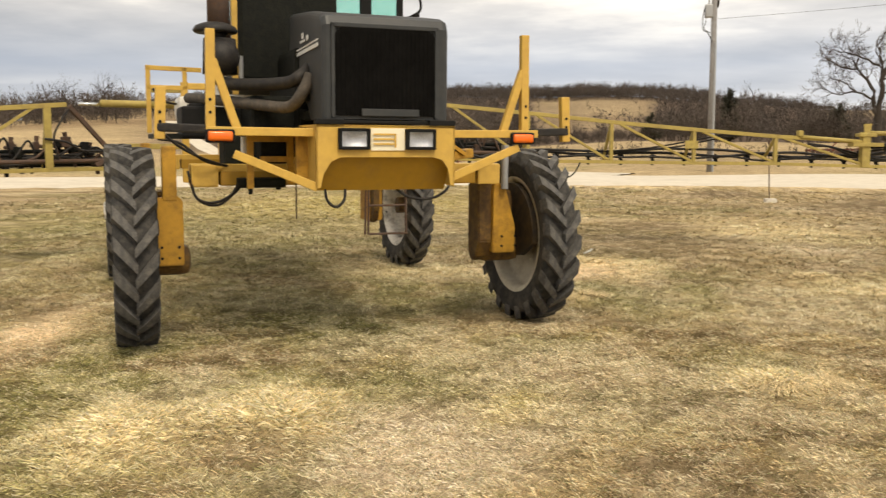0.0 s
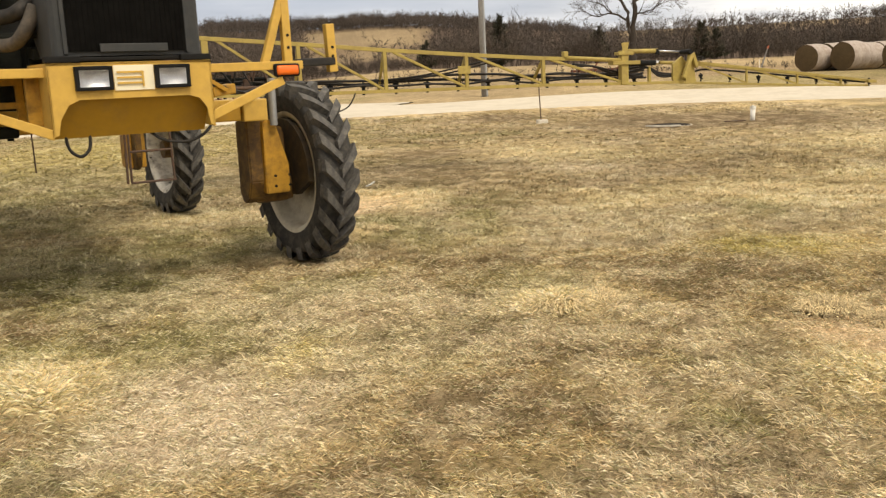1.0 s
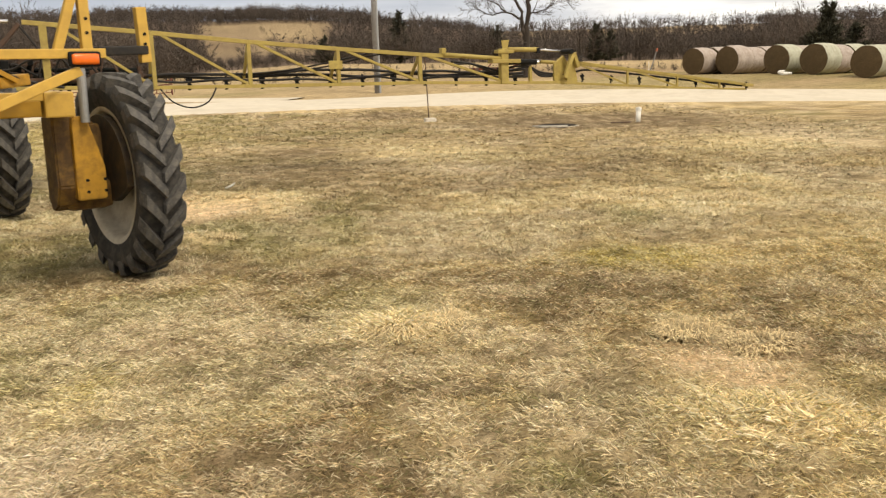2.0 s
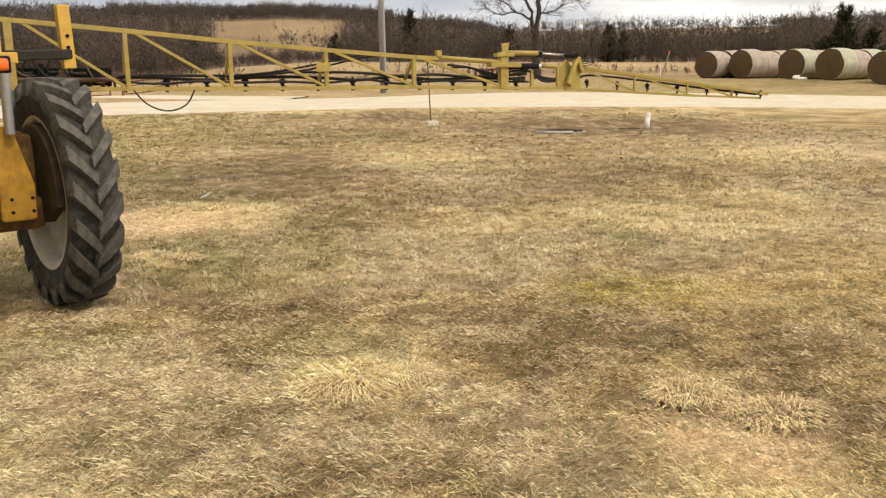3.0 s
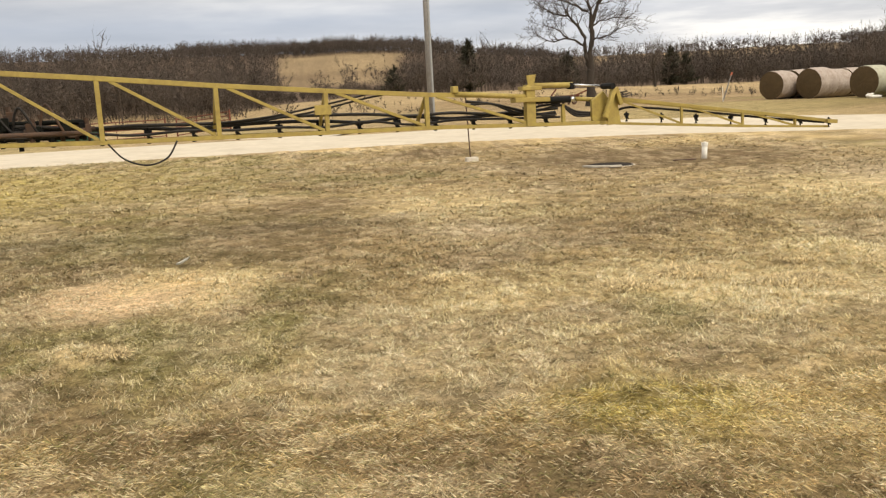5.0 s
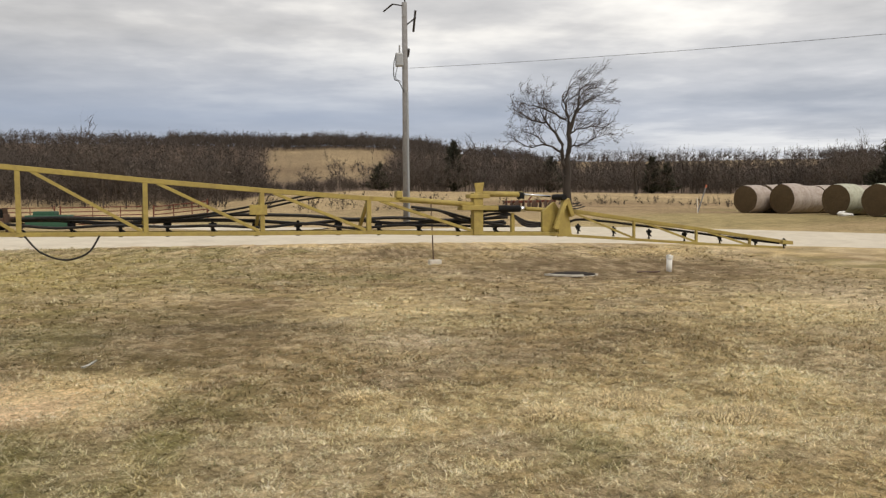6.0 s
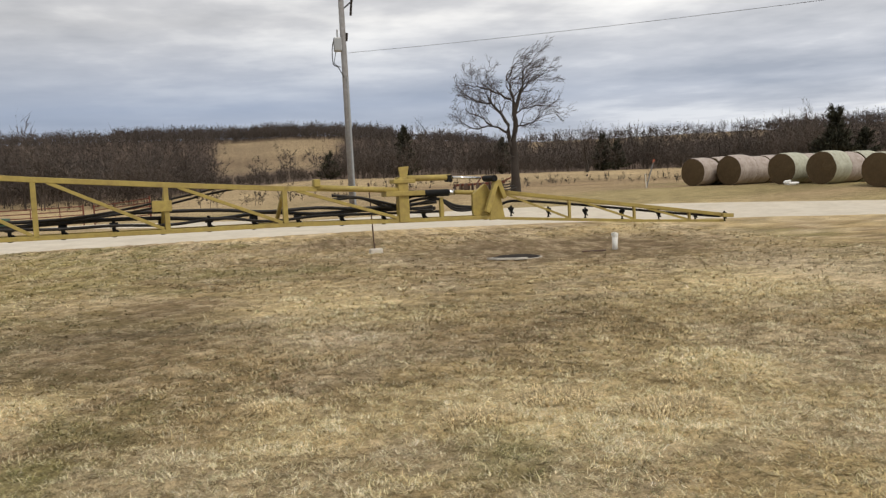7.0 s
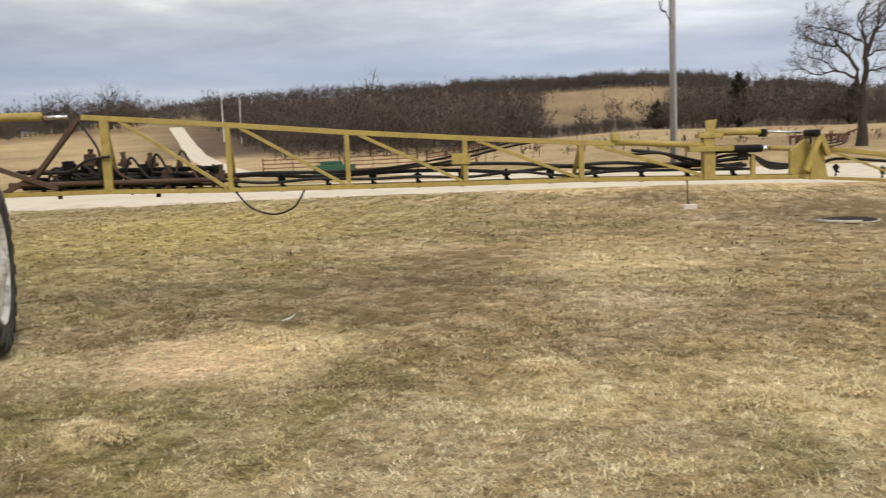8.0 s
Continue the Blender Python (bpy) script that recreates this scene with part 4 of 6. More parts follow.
def tall_tree(x, y, seed):
    rng = random.Random(seed)
    ob = empty("bare_tree", Matrix.Translation((x, y, float(land(x, y)))), "tall bare dark tree with windswept twigs beside the road", "tree")
    wood, twig = NB(), NB()
    side, deep = Vector((0.956, -0.292, 0)), Vector((0.292, 0.956, 0))
    for j, (line, r0, r1) in enumerate(LIMB_LINES):
        away = rng.uniform(-0.35, 0.35) if j else 0.0
        n = len(line)
        pts = [side * u + deep * (away * (u - line[0][0])) + Vector((0, 0, z if z < 3 else 3 + (z - 3) * 0.80)) for u, z in line]
        fine, rad = [], []
        for i in range(n - 1):
            for k in range(3):
                f = k / 3
                q = pts[i].lerp(pts[i + 1], f)
                if i or k:
                    q = q + Vector((rng.gauss(0, 1), rng.gauss(0, 1), rng.gauss(0, 1))) * 0.03
                fine.append(q)
                s = (i + f) / (n - 1)
                rad.append(r0 + (r1 - r0) * s ** 0.6 + (0.10 * max(0, 1 - 6 * s) if j == 0 else 0))
        fine.append(pts[-1])
        rad.append(r1)
        tube(wood, fine, rad, 9 if r0 > 0.1 else 6)
        start = 13 if j == 0 else 9 if j == 3 else 2
        for i in range(start, len(fine)):
            ax = (fine[i] - fine[i - 1]).normalized()
            m = frame_to((0, 0, 0), ax).to_3x3()
            for rep in range(1 if i % 3 else 2):
                az, tilt = rng.uniform(0, 6.283), radians(rng.uniform(25, 65))
                nd = m @ Vector((math.sin(tilt) * math.cos(az), math.sin(tilt) * math.sin(az), math.cos(tilt)))
                nd.z += 0.2
                high = fine[i].z > 4.6
                grow(twig, fine[i], nd.normalized(), rng.uniform(0.42, 0.72), min(rad[i] * 0.55, 0.03), 0, 3, rng, side * (0.17 if high and j < 3 else 0.04))
    part("trunk", wood, BARK, ob, smooth=True)
    part("crown", twig, TWIG, ob, "fine windswept bare twigs")


tall_tree(15.14, 45.12, 8)


def field_tree(az, r, h, w, seed, label):
    """A smaller bare tree standing alone in the fields."""
    rng = random.Random(seed)
    x, y = 3 + r * math.sin(radians(az)), 3.8 + r * math.cos(radians(az))
    ob = empty("field_tree", Matrix.Translation((x, y, float(land(x, y)))), label, "tree", "lone trees in the fields")
    wood, twig = NB(), NB()
    pts = [Vector((rng.gauss(0, 0.02) * h, 0, h * f - 0.3)) for f in (0, 0.2, 0.4, 0.62)]
    tube(wood, pts, [h * k for k in (0.03, 0.022, 0.018, 0.012)], 7)
    for i in range(11):
        a = rng.uniform(0, 6.283)
        p = pts[2].lerp(pts[3], rng.random()) if i else pts[3]
        grow(twig, p, Vector((math.cos(a) * w, math.sin(a) * w, rng.uniform(0.5, 1.1))).normalized(), h * rng.uniform(0.16, 0.26), h * 0.009, 0, 3, rng, Vector((0.02, 0, 0.03)))
    part("trunk", wood, BARK, ob, smooth=True)
    part("crown", twig, TWIG, ob)


field_tree(21.0, 120, 6.6, 0.8, 21, "small bare tree with a rounded crown in a field")
field_tree(24.8, 140, 7.4, 1.1, 22, "bare spreading tree above a line of brush")
field_tree(29.2, 135, 5.6, 0.9, 23, "slim bare tree behind the brush")
field_tree(33.3, 105, 5.0, 1.0, 24, "grey bare tree in the grove behind the bales")
field_tree(34.3, 108, 5.4, 0.9, 25, "grey bare tree in the grove behind the bales")
field_tree(35.3, 104, 5.0, 1.0, 26, "grey bare tree in the grove behind the bales")
field_tree(-31.8, 205, 10.5, 0.8, 27, "bare tree on the hilltop beside the lane")
field_tree(-29.5, 212, 11.5, 1.0, 28, "bare tree on the hilltop beside the lane")


def far_pole(az, r, h):
    x, y = 3 + r * math.sin(radians(az)), 3.8 + r * math.cos(radians(az))
    bm = NB()
    pipe(bm, (0, 0, -0.3), (0, 0, h), 0.085, 0.06, 8)
    pipe(bm, (0, 0, h - 0.7), (0.25, 0, h - 0.6), 0.03, 0.03, 6)
    ob = part("utility_pole", bm, PVC, None)
    ob.location = (x, y, float(land(x, y)))
    tagged(ob, "slim pale utility pole beside the hill lane", "pole", group="poles on the hill")


far_pole(-22.9, 150, 8.5)
far_pole(-21.8, 140, 7.0)



# ---- the sprayer; local axes: x across to its left side, y towards its rear, z up ----
AX, BX, UP = Vector((0.8821, 0.4710, -0.0066)), Vector((-0.4709, 0.8821, 0.0140)), Vector((0.0124, -0.0092, 0.9999))
M_SPRAYER = Matrix((AX, BX, UP)).transposed().to_4x4()
M_SPRAYER.translation = Vector((-1.64, 6.59, 0.081)) - 0.03 * AX
sprayer = empty("crop_sprayer", M_SPRAYER, "yellow high-clearance crop sprayer with charcoal hood on dry lawn", "sprayer")


LUGS = {}


def lug_mesh(sgn):
    """One slanted tread bar from the crown to the shoulder."""
    bm = NB()
    rows = []
    for u, top in ((-0.06, 0.743), (0.35, 0.746), (0.72, 0.744), (1.0, 0.736), (1.06, 0.69)):
        xx = sgn * (0.142 * u)
        wd = 0.033 + 0.014 * u
        bot = 0.67 if u < 1 else 0.63
        ring = []
        for dt, rr in ((-wd * 1.25, bot), (-wd, top), (wd, top), (wd * 1.25, bot)):
            a = 0.235 * (1 - u) + dt / 0.72
            ring.append(bm.verts.new((xx * (1.0 if rr > 0.69 else 1.02), rr * math.cos(a), rr * math.sin(a))))
        rows.append(ring)
    for a, b in zip(rows, rows[1:]):
        for i in range(3):
            bm.faces.new((a[i], a[i + 1], b[i + 1], b[i]))
    bm.faces.new(rows[0][::-1])
    bm.faces.new(rows[-1])
    bmesh.ops.recalc_face_normals(bm, faces=bm.faces)
    me = bpy.data.meshes.new("lug")
    bm.to_mesh(me)
    bm.free()
    me.materials.append(LUG)
    return me


def wheel(x, y, side, rim_mat, R=0.745):
    """side: +1 where the outer face looks along +x."""
    bm = NB()
    prof = [(0.505, -0.125), (0.475, -0.12), (0.455, -0.10), (0.448, -0.02), (0.43, 0.01), (0.30, 0.045), (0.17, 0.06), (0.165, 0.085), (0.10, 0.09), (0.09, 0.13), (0.0, 0.13)]
    if y > 1:
        prof = [(0.505, -0.125), (0.475, -0.12), (0.455, -0.10), (0.448, 0.05), (0.43, 0.085), (0.34, 0.10), (0.25, 0.115), (0.17, 0.12), (0.165, 0.14), (0.10, 0.145), (0.09, 0.17), (0.0, 0.17)]
    lathe(bm, [(r, h * side) for r, h in prof], 48)
    prof = [(0.448, -0.02), (0.452, 0.06), (0.475, 0.12), (0.505, 0.125)]
    lathe(bm, [(r, h * side) for r, h in prof], 48)
    for k in range(8):
        a = k * math.pi / 4
        pipe(bm, (0.05 * side, 0.225 * math.cos(a), 0.225 * math.sin(a)), (0.08 * side, 0.225 * math.cos(a), 0.225 * math.sin(a)), 0.018, seg=6)
    bmesh.ops.recalc_face_normals(bm, faces=bm.faces)
    w = part("wheel", bm, rim_mat, sprayer, "cream steel wheel disc with wheel nuts", True)
    w.location = (x, y, R)
    bm = NB()
    lathe(bm, [(0.50, -0.120), (0.53, -0.132), (0.60, -0.147), (0.645, -0.147), (0.675, -0.132), (0.684, -0.09), (0.687, 0), (0.684, 0.09),
               (0.675, 0.132), (0.645, 0.147), (0.60, 0.147), (0.53, 0.132), (0.50, 0.120)], 72)
    bmesh.ops.recalc_face_normals(bm, faces=bm.faces)
    part("tyre", bm, TYRE, w, "dusty black tractor tyre", True)
    n = 21
    for sgn in (1, -1):
        if sgn not in LUGS:
            LUGS[sgn] = lug_mesh(sgn)
        for k in range(n):
            ob = new("lug", LUGS[sgn])
            ob.parent = w
            ob.rotation_euler = (2 * math.pi * (k + (0.5 if sgn > 0 else 0)) / n, 0, 0)
    bm = NB()
    pipe(bm, (-0.09 * side, 0, 0), (0.05 * side, 0, 0), 0.10, seg=20)
    part("hub", bm, DRIVE, w, "dark brown hub")
    return w


for x, y, mat in ((-1.60, 0.2, RIM), (1.66, 0.215, RIM), (-1.66, 3.78, RIM_SPLAT), (1.69, 3.78, RIM_SPLAT)):
    wheel(x, y, 1 if x > 0 else -1, mat)


def leg(s, y, c):
    """Drop leg with its drive housing, inside the wheel; c: where its plate stands across the machine."""
    front = y < 1
    bm = NB()
    if front:
        line = [(-0.10, 0.62), (0.10, 0.62), (0.105, 0.84), (0.0, 1.20), (-0.09, 1.20), (-0.10, 1.12)]
        if s < 0:
            line = [(-0.10, 0.62), (0.09, 0.62), (0.09, 1.12), (-0.06, 1.14), (-0.10, 1.10)]
    else:
        line = [(-0.10, 0.56), (0.10, 0.56), (0.10, 0.92), (0.05, 1.13), (-0.05, 1.13), (-0.10, 0.98)]
    slab(bm, line, (c, y + (-0.16 if front else 0.06), 0), (s, 0, 0), (0, 0, 1), (0.08 if front else 0.30) * -s)
    bmesh.ops.bevel(bm, geom=list(bm.edges), offset=0.010, segments=2, affect="EDGES")
    bmesh.ops.recalc_face_normals(bm, faces=bm.faces)
    lg = part("leg", bm, YELLOW_LEG, sprayer, "muddy yellow drop leg plate")
    bm = NB()
    e = 0.0 if front else 0.30
    slab(bm, [(-0.10, 1.22), (-0.12, 0.72), (-0.06, 0.58), (0.02, 0.54), (0.06 + e, 0.54), (0.12 + e, 0.62), (0.12 + e, 1.20)], (c - s * (0.18 if front and s > 0 else 0.02) - 0.035, y, 0), (0, 1, 0), (0, 0, 1), 0.15 if front and s > 0 else 0.07)
    bmesh.ops.bevel(bm, geom=list(bm.edges), offset=0.012, segments=2, affect="EDGES")
    # inner side's shade is in this colour
    part("drive_cover", bm, DRIVE, lg, "drive motor cover in a shade-darkened brown")
    if front:
        bm = NB()
        block(bm, (c + s * 0.02, y + 0.10, 0.64), (0.36, 0.30, 0.22), 0.07)
        part("drive_motor", bm, DRIVE, lg, "dark brown wheel motor")
        bm = NB()
        slab(bm, [(-0.02, 0.57), (0.20, 0.57), (0.29, 0.66), (0.30, 0.80), (0.26, 1.0), (0.12, 1.15), (-0.02, 1.16)], (c + s * 0.02, y + (0.06 if s > 0 else 0.30), 0), (s, 0, 0), (0, 0, 1), -0.24)
        bmesh.ops.bevel(bm, geom=list(bm.edges), offset=0.025, segments=2, affect="EDGES")
        bmesh.ops.recalc_face_normals(bm, faces=bm.faces)
        part("gear_case", bm, DRIVE, lg, "gear case in a shade-darkened brown")
    if s < 0 or not front:
        bm = NB()
        bar(bm, (c + 0.01, y - 0.10, 1.1), (c + 0.01, y - 0.10, 1.5), 0.10, 0.13, 0.01, up=(0, 1, 0))
        part("king_post", bm, YELLOW_LEG, lg)
    if s > 0:
        bm = NB()
        pipe(bm, (c - 0.02, y - 0.2, 1.16), (c - 0.02, y - 0.2, 1.52), 0.030, seg=14)
        part("strut", bm, GALV, lg, "grey metal strut")
    for z in (0.69, 0.77):
        for x in (-0.06, 0.06):
            bm = NB()
            f = y - (0.243 if front else 0.245)
            pipe(bm, (c + x, f, z), (c + x, f - 0.012, z), 0.011, seg=8)
            part("bolt", bm, BLACK, lg)
    return lg


for s, c in ((-1, -1.355), (1, 1.33)):
    lg = leg(s, 0.12, c)
    # half-disc added over the wheel's upper inside, coloured dark for the shade there
    bm = NB()
    arc = [(0.45 * math.cos(radians(a)), 0.45 * math.sin(radians(a))) for a in range(-14, 195, 11)]
    slab(bm, arc + [(-0.20, -0.16), (0.20, -0.16)], (s * 1.50, 0.21, 0.745), (0, 1, 0), (0, 0, 1), 0.05 * s)
    bmesh.ops.recalc_face_normals(bm, faces=bm.faces)
    shield = part("wheel_shield", bm, SHIELD, lg, "added inner wheel shield in a shade-dark brown")
    bm = NB()
    pipe(bm, (s * 1.505, 0.32, 1.03), (s * 1.485, 0.32, 1.03), 0.016, seg=10)
    part("bolt", bm, PVC, shield, "small white cap")
for s, c in ((-1, -1.39), (1, 1.30)):
    leg(s, 3.70, c)

# axles
for y in (-0.10, 3.70):
    for s in (-1, 1):
        bm = NB()
        bar(bm, (s * 0.30, y, 1.27), (s * 1.0, y, 1.27), 0.20, 0.11, 0.012)
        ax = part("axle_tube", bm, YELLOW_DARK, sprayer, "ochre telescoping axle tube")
        bm = NB()
        block(bm, (s * 1.11, y, 1.29), (0.19, 0.24, 0.165), 0.012)
        part("axle_end", bm, YELLOW, ax, "yellow axle end box")
        bm = NB()
        bar(bm, (s * 0.45, y - 0.02, 1.345), (s * 1.18, y - 0.02, 1.345), 0.16, 0.055, 0.006)
        part("axle_cap", bm, YELLOW, ax)

# frame rails and cross members
for s in (-1, 1):
    bm = NB()
    bar(bm, (s * 0.40, -0.70, 1.39), (s * 0.40, 4.85, 1.39), 0.11, 0.24, 0.012)
    part("frame_rail", bm, YELLOW, sprayer, "yellow main frame rail")
for y in (0.6, 1.9, 3.4, 4.7):
    bm = NB()
    bar(bm, (-0.40, y, 1.36), (0.40, y, 1.36), 0.12, 0.14, 0.01)
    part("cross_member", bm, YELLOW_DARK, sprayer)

# front bumper with its scoop
bm = NB()
slab(bm, [(-0.485, 1.65), (-0.485, 1.235), (-0.455, 1.24), (-0.435, 1.33), (-0.385, 1.41), (-0.32, 1.44), (0.33, 1.44), (0.395, 1.42),
          (0.44, 1.36), (0.455, 1.25), (0.485, 1.245), (0.485, 1.65)], (0, -1.025, 0), (1, 0, 0), (0, 0, 1), 0.025)
bmesh.ops.recalc_face_normals(bm, faces=bm.faces)
bumper = part("front_panel", bm, YELLOW, sprayer, "yellow front panel with cut-out scoop")
for s in (-1, 1):
    bm = NB()
    slab(bm, [(-1.05, 1.24), (-0.55, 1.26), (-0.50, 1.62), (-1.05, 1.648)], (s * 0.485 - (0.012 if s > 0 else 0), 0, 0), (0, 1, 0), (0, 0, 1), 0.012)
    part("cheek", bm, YELLOW, bumper)
bm = NB()
slab(bm, [(-0.472, 0), (0.472, 0), (0.472, 0.30), (-0.472, 0.30)], (0, -1.02, 1.47), (1, 0, 0), (0, 0.50, -0.86), 0.02)
# plate faces down; its shade is put into the darker paint
part("scoop", bm, YELLOW_DARK, bumper, "slanted scoop plate in shade-darkened yellow")
bm = NB()
slab(bm, [(-0.485, -1.05), (0.485, -1.05), (0.485, -0.5), (-0.485, -0.5)], (0, 0, 1.637), (1, 0, 0), (0, 1, 0), 0.015)
part("top_plate", bm, YELLOW, bumper)
bm = NB()
slab(bm, [(-0.115, 1.485), (0.12, 1.485), (0.12, 1.632), (-0.115, 1.632)], (0, -1.058, 0), (1, 0, 0), (0, 0, 1), -0.008)
bmesh.ops.recalc_face_normals(bm, faces=bm.faces)
emblem = part("emblem_plate", bm, CREAM, bumper, "cream emblem plate with plain ochre bars")
bm = NB()
for x0, x1, z in ((-0.10, 0.055, 1.592), (-0.10, 0.045, 1.560), (-0.10, 0.045, 1.528)):
    block(bm, ((x0 + x1) / 2, -1.067, z), (x1 - x0, 0.004, 0.011))
block(bm, (0.052, -1.067, 1.55), (0.012, 0.004, 0.09))
part("emblem_bar", bm, YELLOW, emblem)


def headlight(x):
    z, y = 1.560, -1.056
    bm = NB()
    for dx, dz, sx, sz in ((-0.095, 0, 0.024, 0.140), (0.095, 0, 0.024, 0.140), (0, 0.060, 0.166, 0.022), (0, -0.060, 0.166, 0.022)):
        block(bm, (x + dx, y - 0.010, z + dz), (sx, 0.034, sz), 0.004)
    for dx in (-0.098, 0.098):
        for dz in (-0.062, 0.062):
            pipe(bm, (x + dx, y - 0.026, z + dz), (x + dx, y - 0.034, z + dz), 0.007, seg=8)
    h = part("headlight", bm, BLACK, bumper, "rectangular headlight in a black bezel")
    bm = NB()
    n, m = 8, 6
    grid = [[bm.verts.new((x + (i / n - 0.5) * 0.168, y - 0.016 + 0.014 * (1 - (2 * i / n - 1) ** 2) * (1 - (2 * j / m - 1) ** 2), z + (j / m - 0.5) * 0.10)) for j in range(m + 1)] for i in range(n + 1)]
    for i in range(n):
        for j in range(m):
            bm.faces.new((grid[i][j], grid[i + 1][j], grid[i + 1][j + 1], grid[i][j + 1]))
    part("reflector", bm, REFLECT, h, "bright reflector", True)
    bm = NB()
    block(bm, (x, y - 0.022, z), (0.166, 0.005, 0.098), 0.002)
    ob = part("lens", bm, LENS, h, "clear glass lens")
    ob.visible_shadow = False


for x in (-0.232, 0.232):
    headlight(x)

# hood
bm = NB()
side = [(-1.00, 1.69), (-0.62, 1.69), (-0.50, 1.80), (-0.30, 2.02), (0.10, 2.14), (0.10, 2.50), (-0.55, 2.44), (-0.90, 2.385), (-0.97, 2.36), (-1.00, 2.30)]
slab(bm, side, (-0.425, 0, 0), (0, 1, 0), (0, 0, 1), 0.88)
bmesh.ops.recalc_face_normals(bm, faces=bm.faces)
es = [e for e in bm.edges if abs(e.verts[0].co.x - e.verts[1].co.x) < 1e-6 and min(v.co.z for v in e.verts) > 2.2]
es += [e for e in bm.edges if abs(e.verts[0].co.x - e.verts[1].co.x) < 1e-6 and max(v.co.y for v in e.verts) < -0.99]
bmesh.ops.bevel(bm, geom=es, offset=0.045, segments=4, affect="EDGES", profile=0.55)
hood = part("hood", bm, HOOD, sprayer, "charcoal grey moulded engine hood")
bm = NB()
slab(bm, [(-0.345, 1.715), (0.35, 1.715), (0.35, 2.24), (0.31, 2.285), (-0.305, 2.285), (-0.345, 2.24)], (0, -1.004, 0), (1, 0, 0), (0, 0, 1), 0.012)
bmesh.ops.recalc_face_normals(bm, faces=bm.faces)
grille = part("grille", bm, GRILLE, hood, "black mesh radiator grille")
for k in range(23):
    bm = NB()
    x = -0.33 + 0.03 * k
    bar(bm, (x, -1.018, 1.722), (x, -1.018, 2.275), 0.006, 0.008)
    part("slat", bm, GRILLE, grille)
for x0, x1, z0, z1 in ((-0.37, -0.345, 1.70, 2.31), (0.35, 0.375, 1.70, 2.31), (-0.37, 0.375, 2.285, 2.315)):
    bm = NB()
    block(bm, ((x0 + x1) / 2, -1.006, (z0 + z1) / 2), (x1 - x0, 0.022, z1 - z0), 0.005)
    part("grille_trim", bm, HOOD, grille)
bm = NB()
block(bm, (0.03, -1.032, 1.735), (0.40, 0.012, 0.048), 0.004)
part("kick_plate", bm, HOOD, grille, "dark metal strip")
bm = NB()
block(bm, (0, -0.96, 1.672), (0.90, 0.14, 0.022), 0.005)
part("hood_seal", bm, BLACK, hood, "black rubber hood seal")
for s in (-1, 1):
    bm = NB()
    block(bm, (s * 0.39, -1.02, 1.672), (0.19, 0.09, 0.036), 0.006)
    part("rubber_pad", bm, BLACK, hood)
    # side stripes and a decal of plain bars
    for z0, z1, y0, y1 in ((2.165, 2.190, -0.93, 0.05), (2.205, 2.215, -0.93, -0.10)):
        bm = NB()
        slab(bm, [(y0, z0), (y1, z0 - 0.02), (y1, z1 - 0.02), (y0, z1)], (s * 0.4365 - (0.003 if s < 0 else 0), 0, 0), (0, 1, 0), (0, 0, 1), 0.003)
        part("stripe", bm, WHITE, hood, "white side stripe")
    bm = NB()
    for y0, y1, z0, z1 in ((-0.52, -0.34, 2.235, 2.25), (-0.62, -0.56, 2.235, 2.27), (-0.46, -0.40, 2.262, 2.30)):
        slab(bm, [(y0, z0), (y1, z0), (y1, z1), (y0, z1)], (s * 0.4365 - (0.003 if s < 0 else 0), 0, 0), (0, 1, 0), (0, 0, 1), 0.003)
    part("decal", bm, WHITE, hood, "faded decal of plain bars")

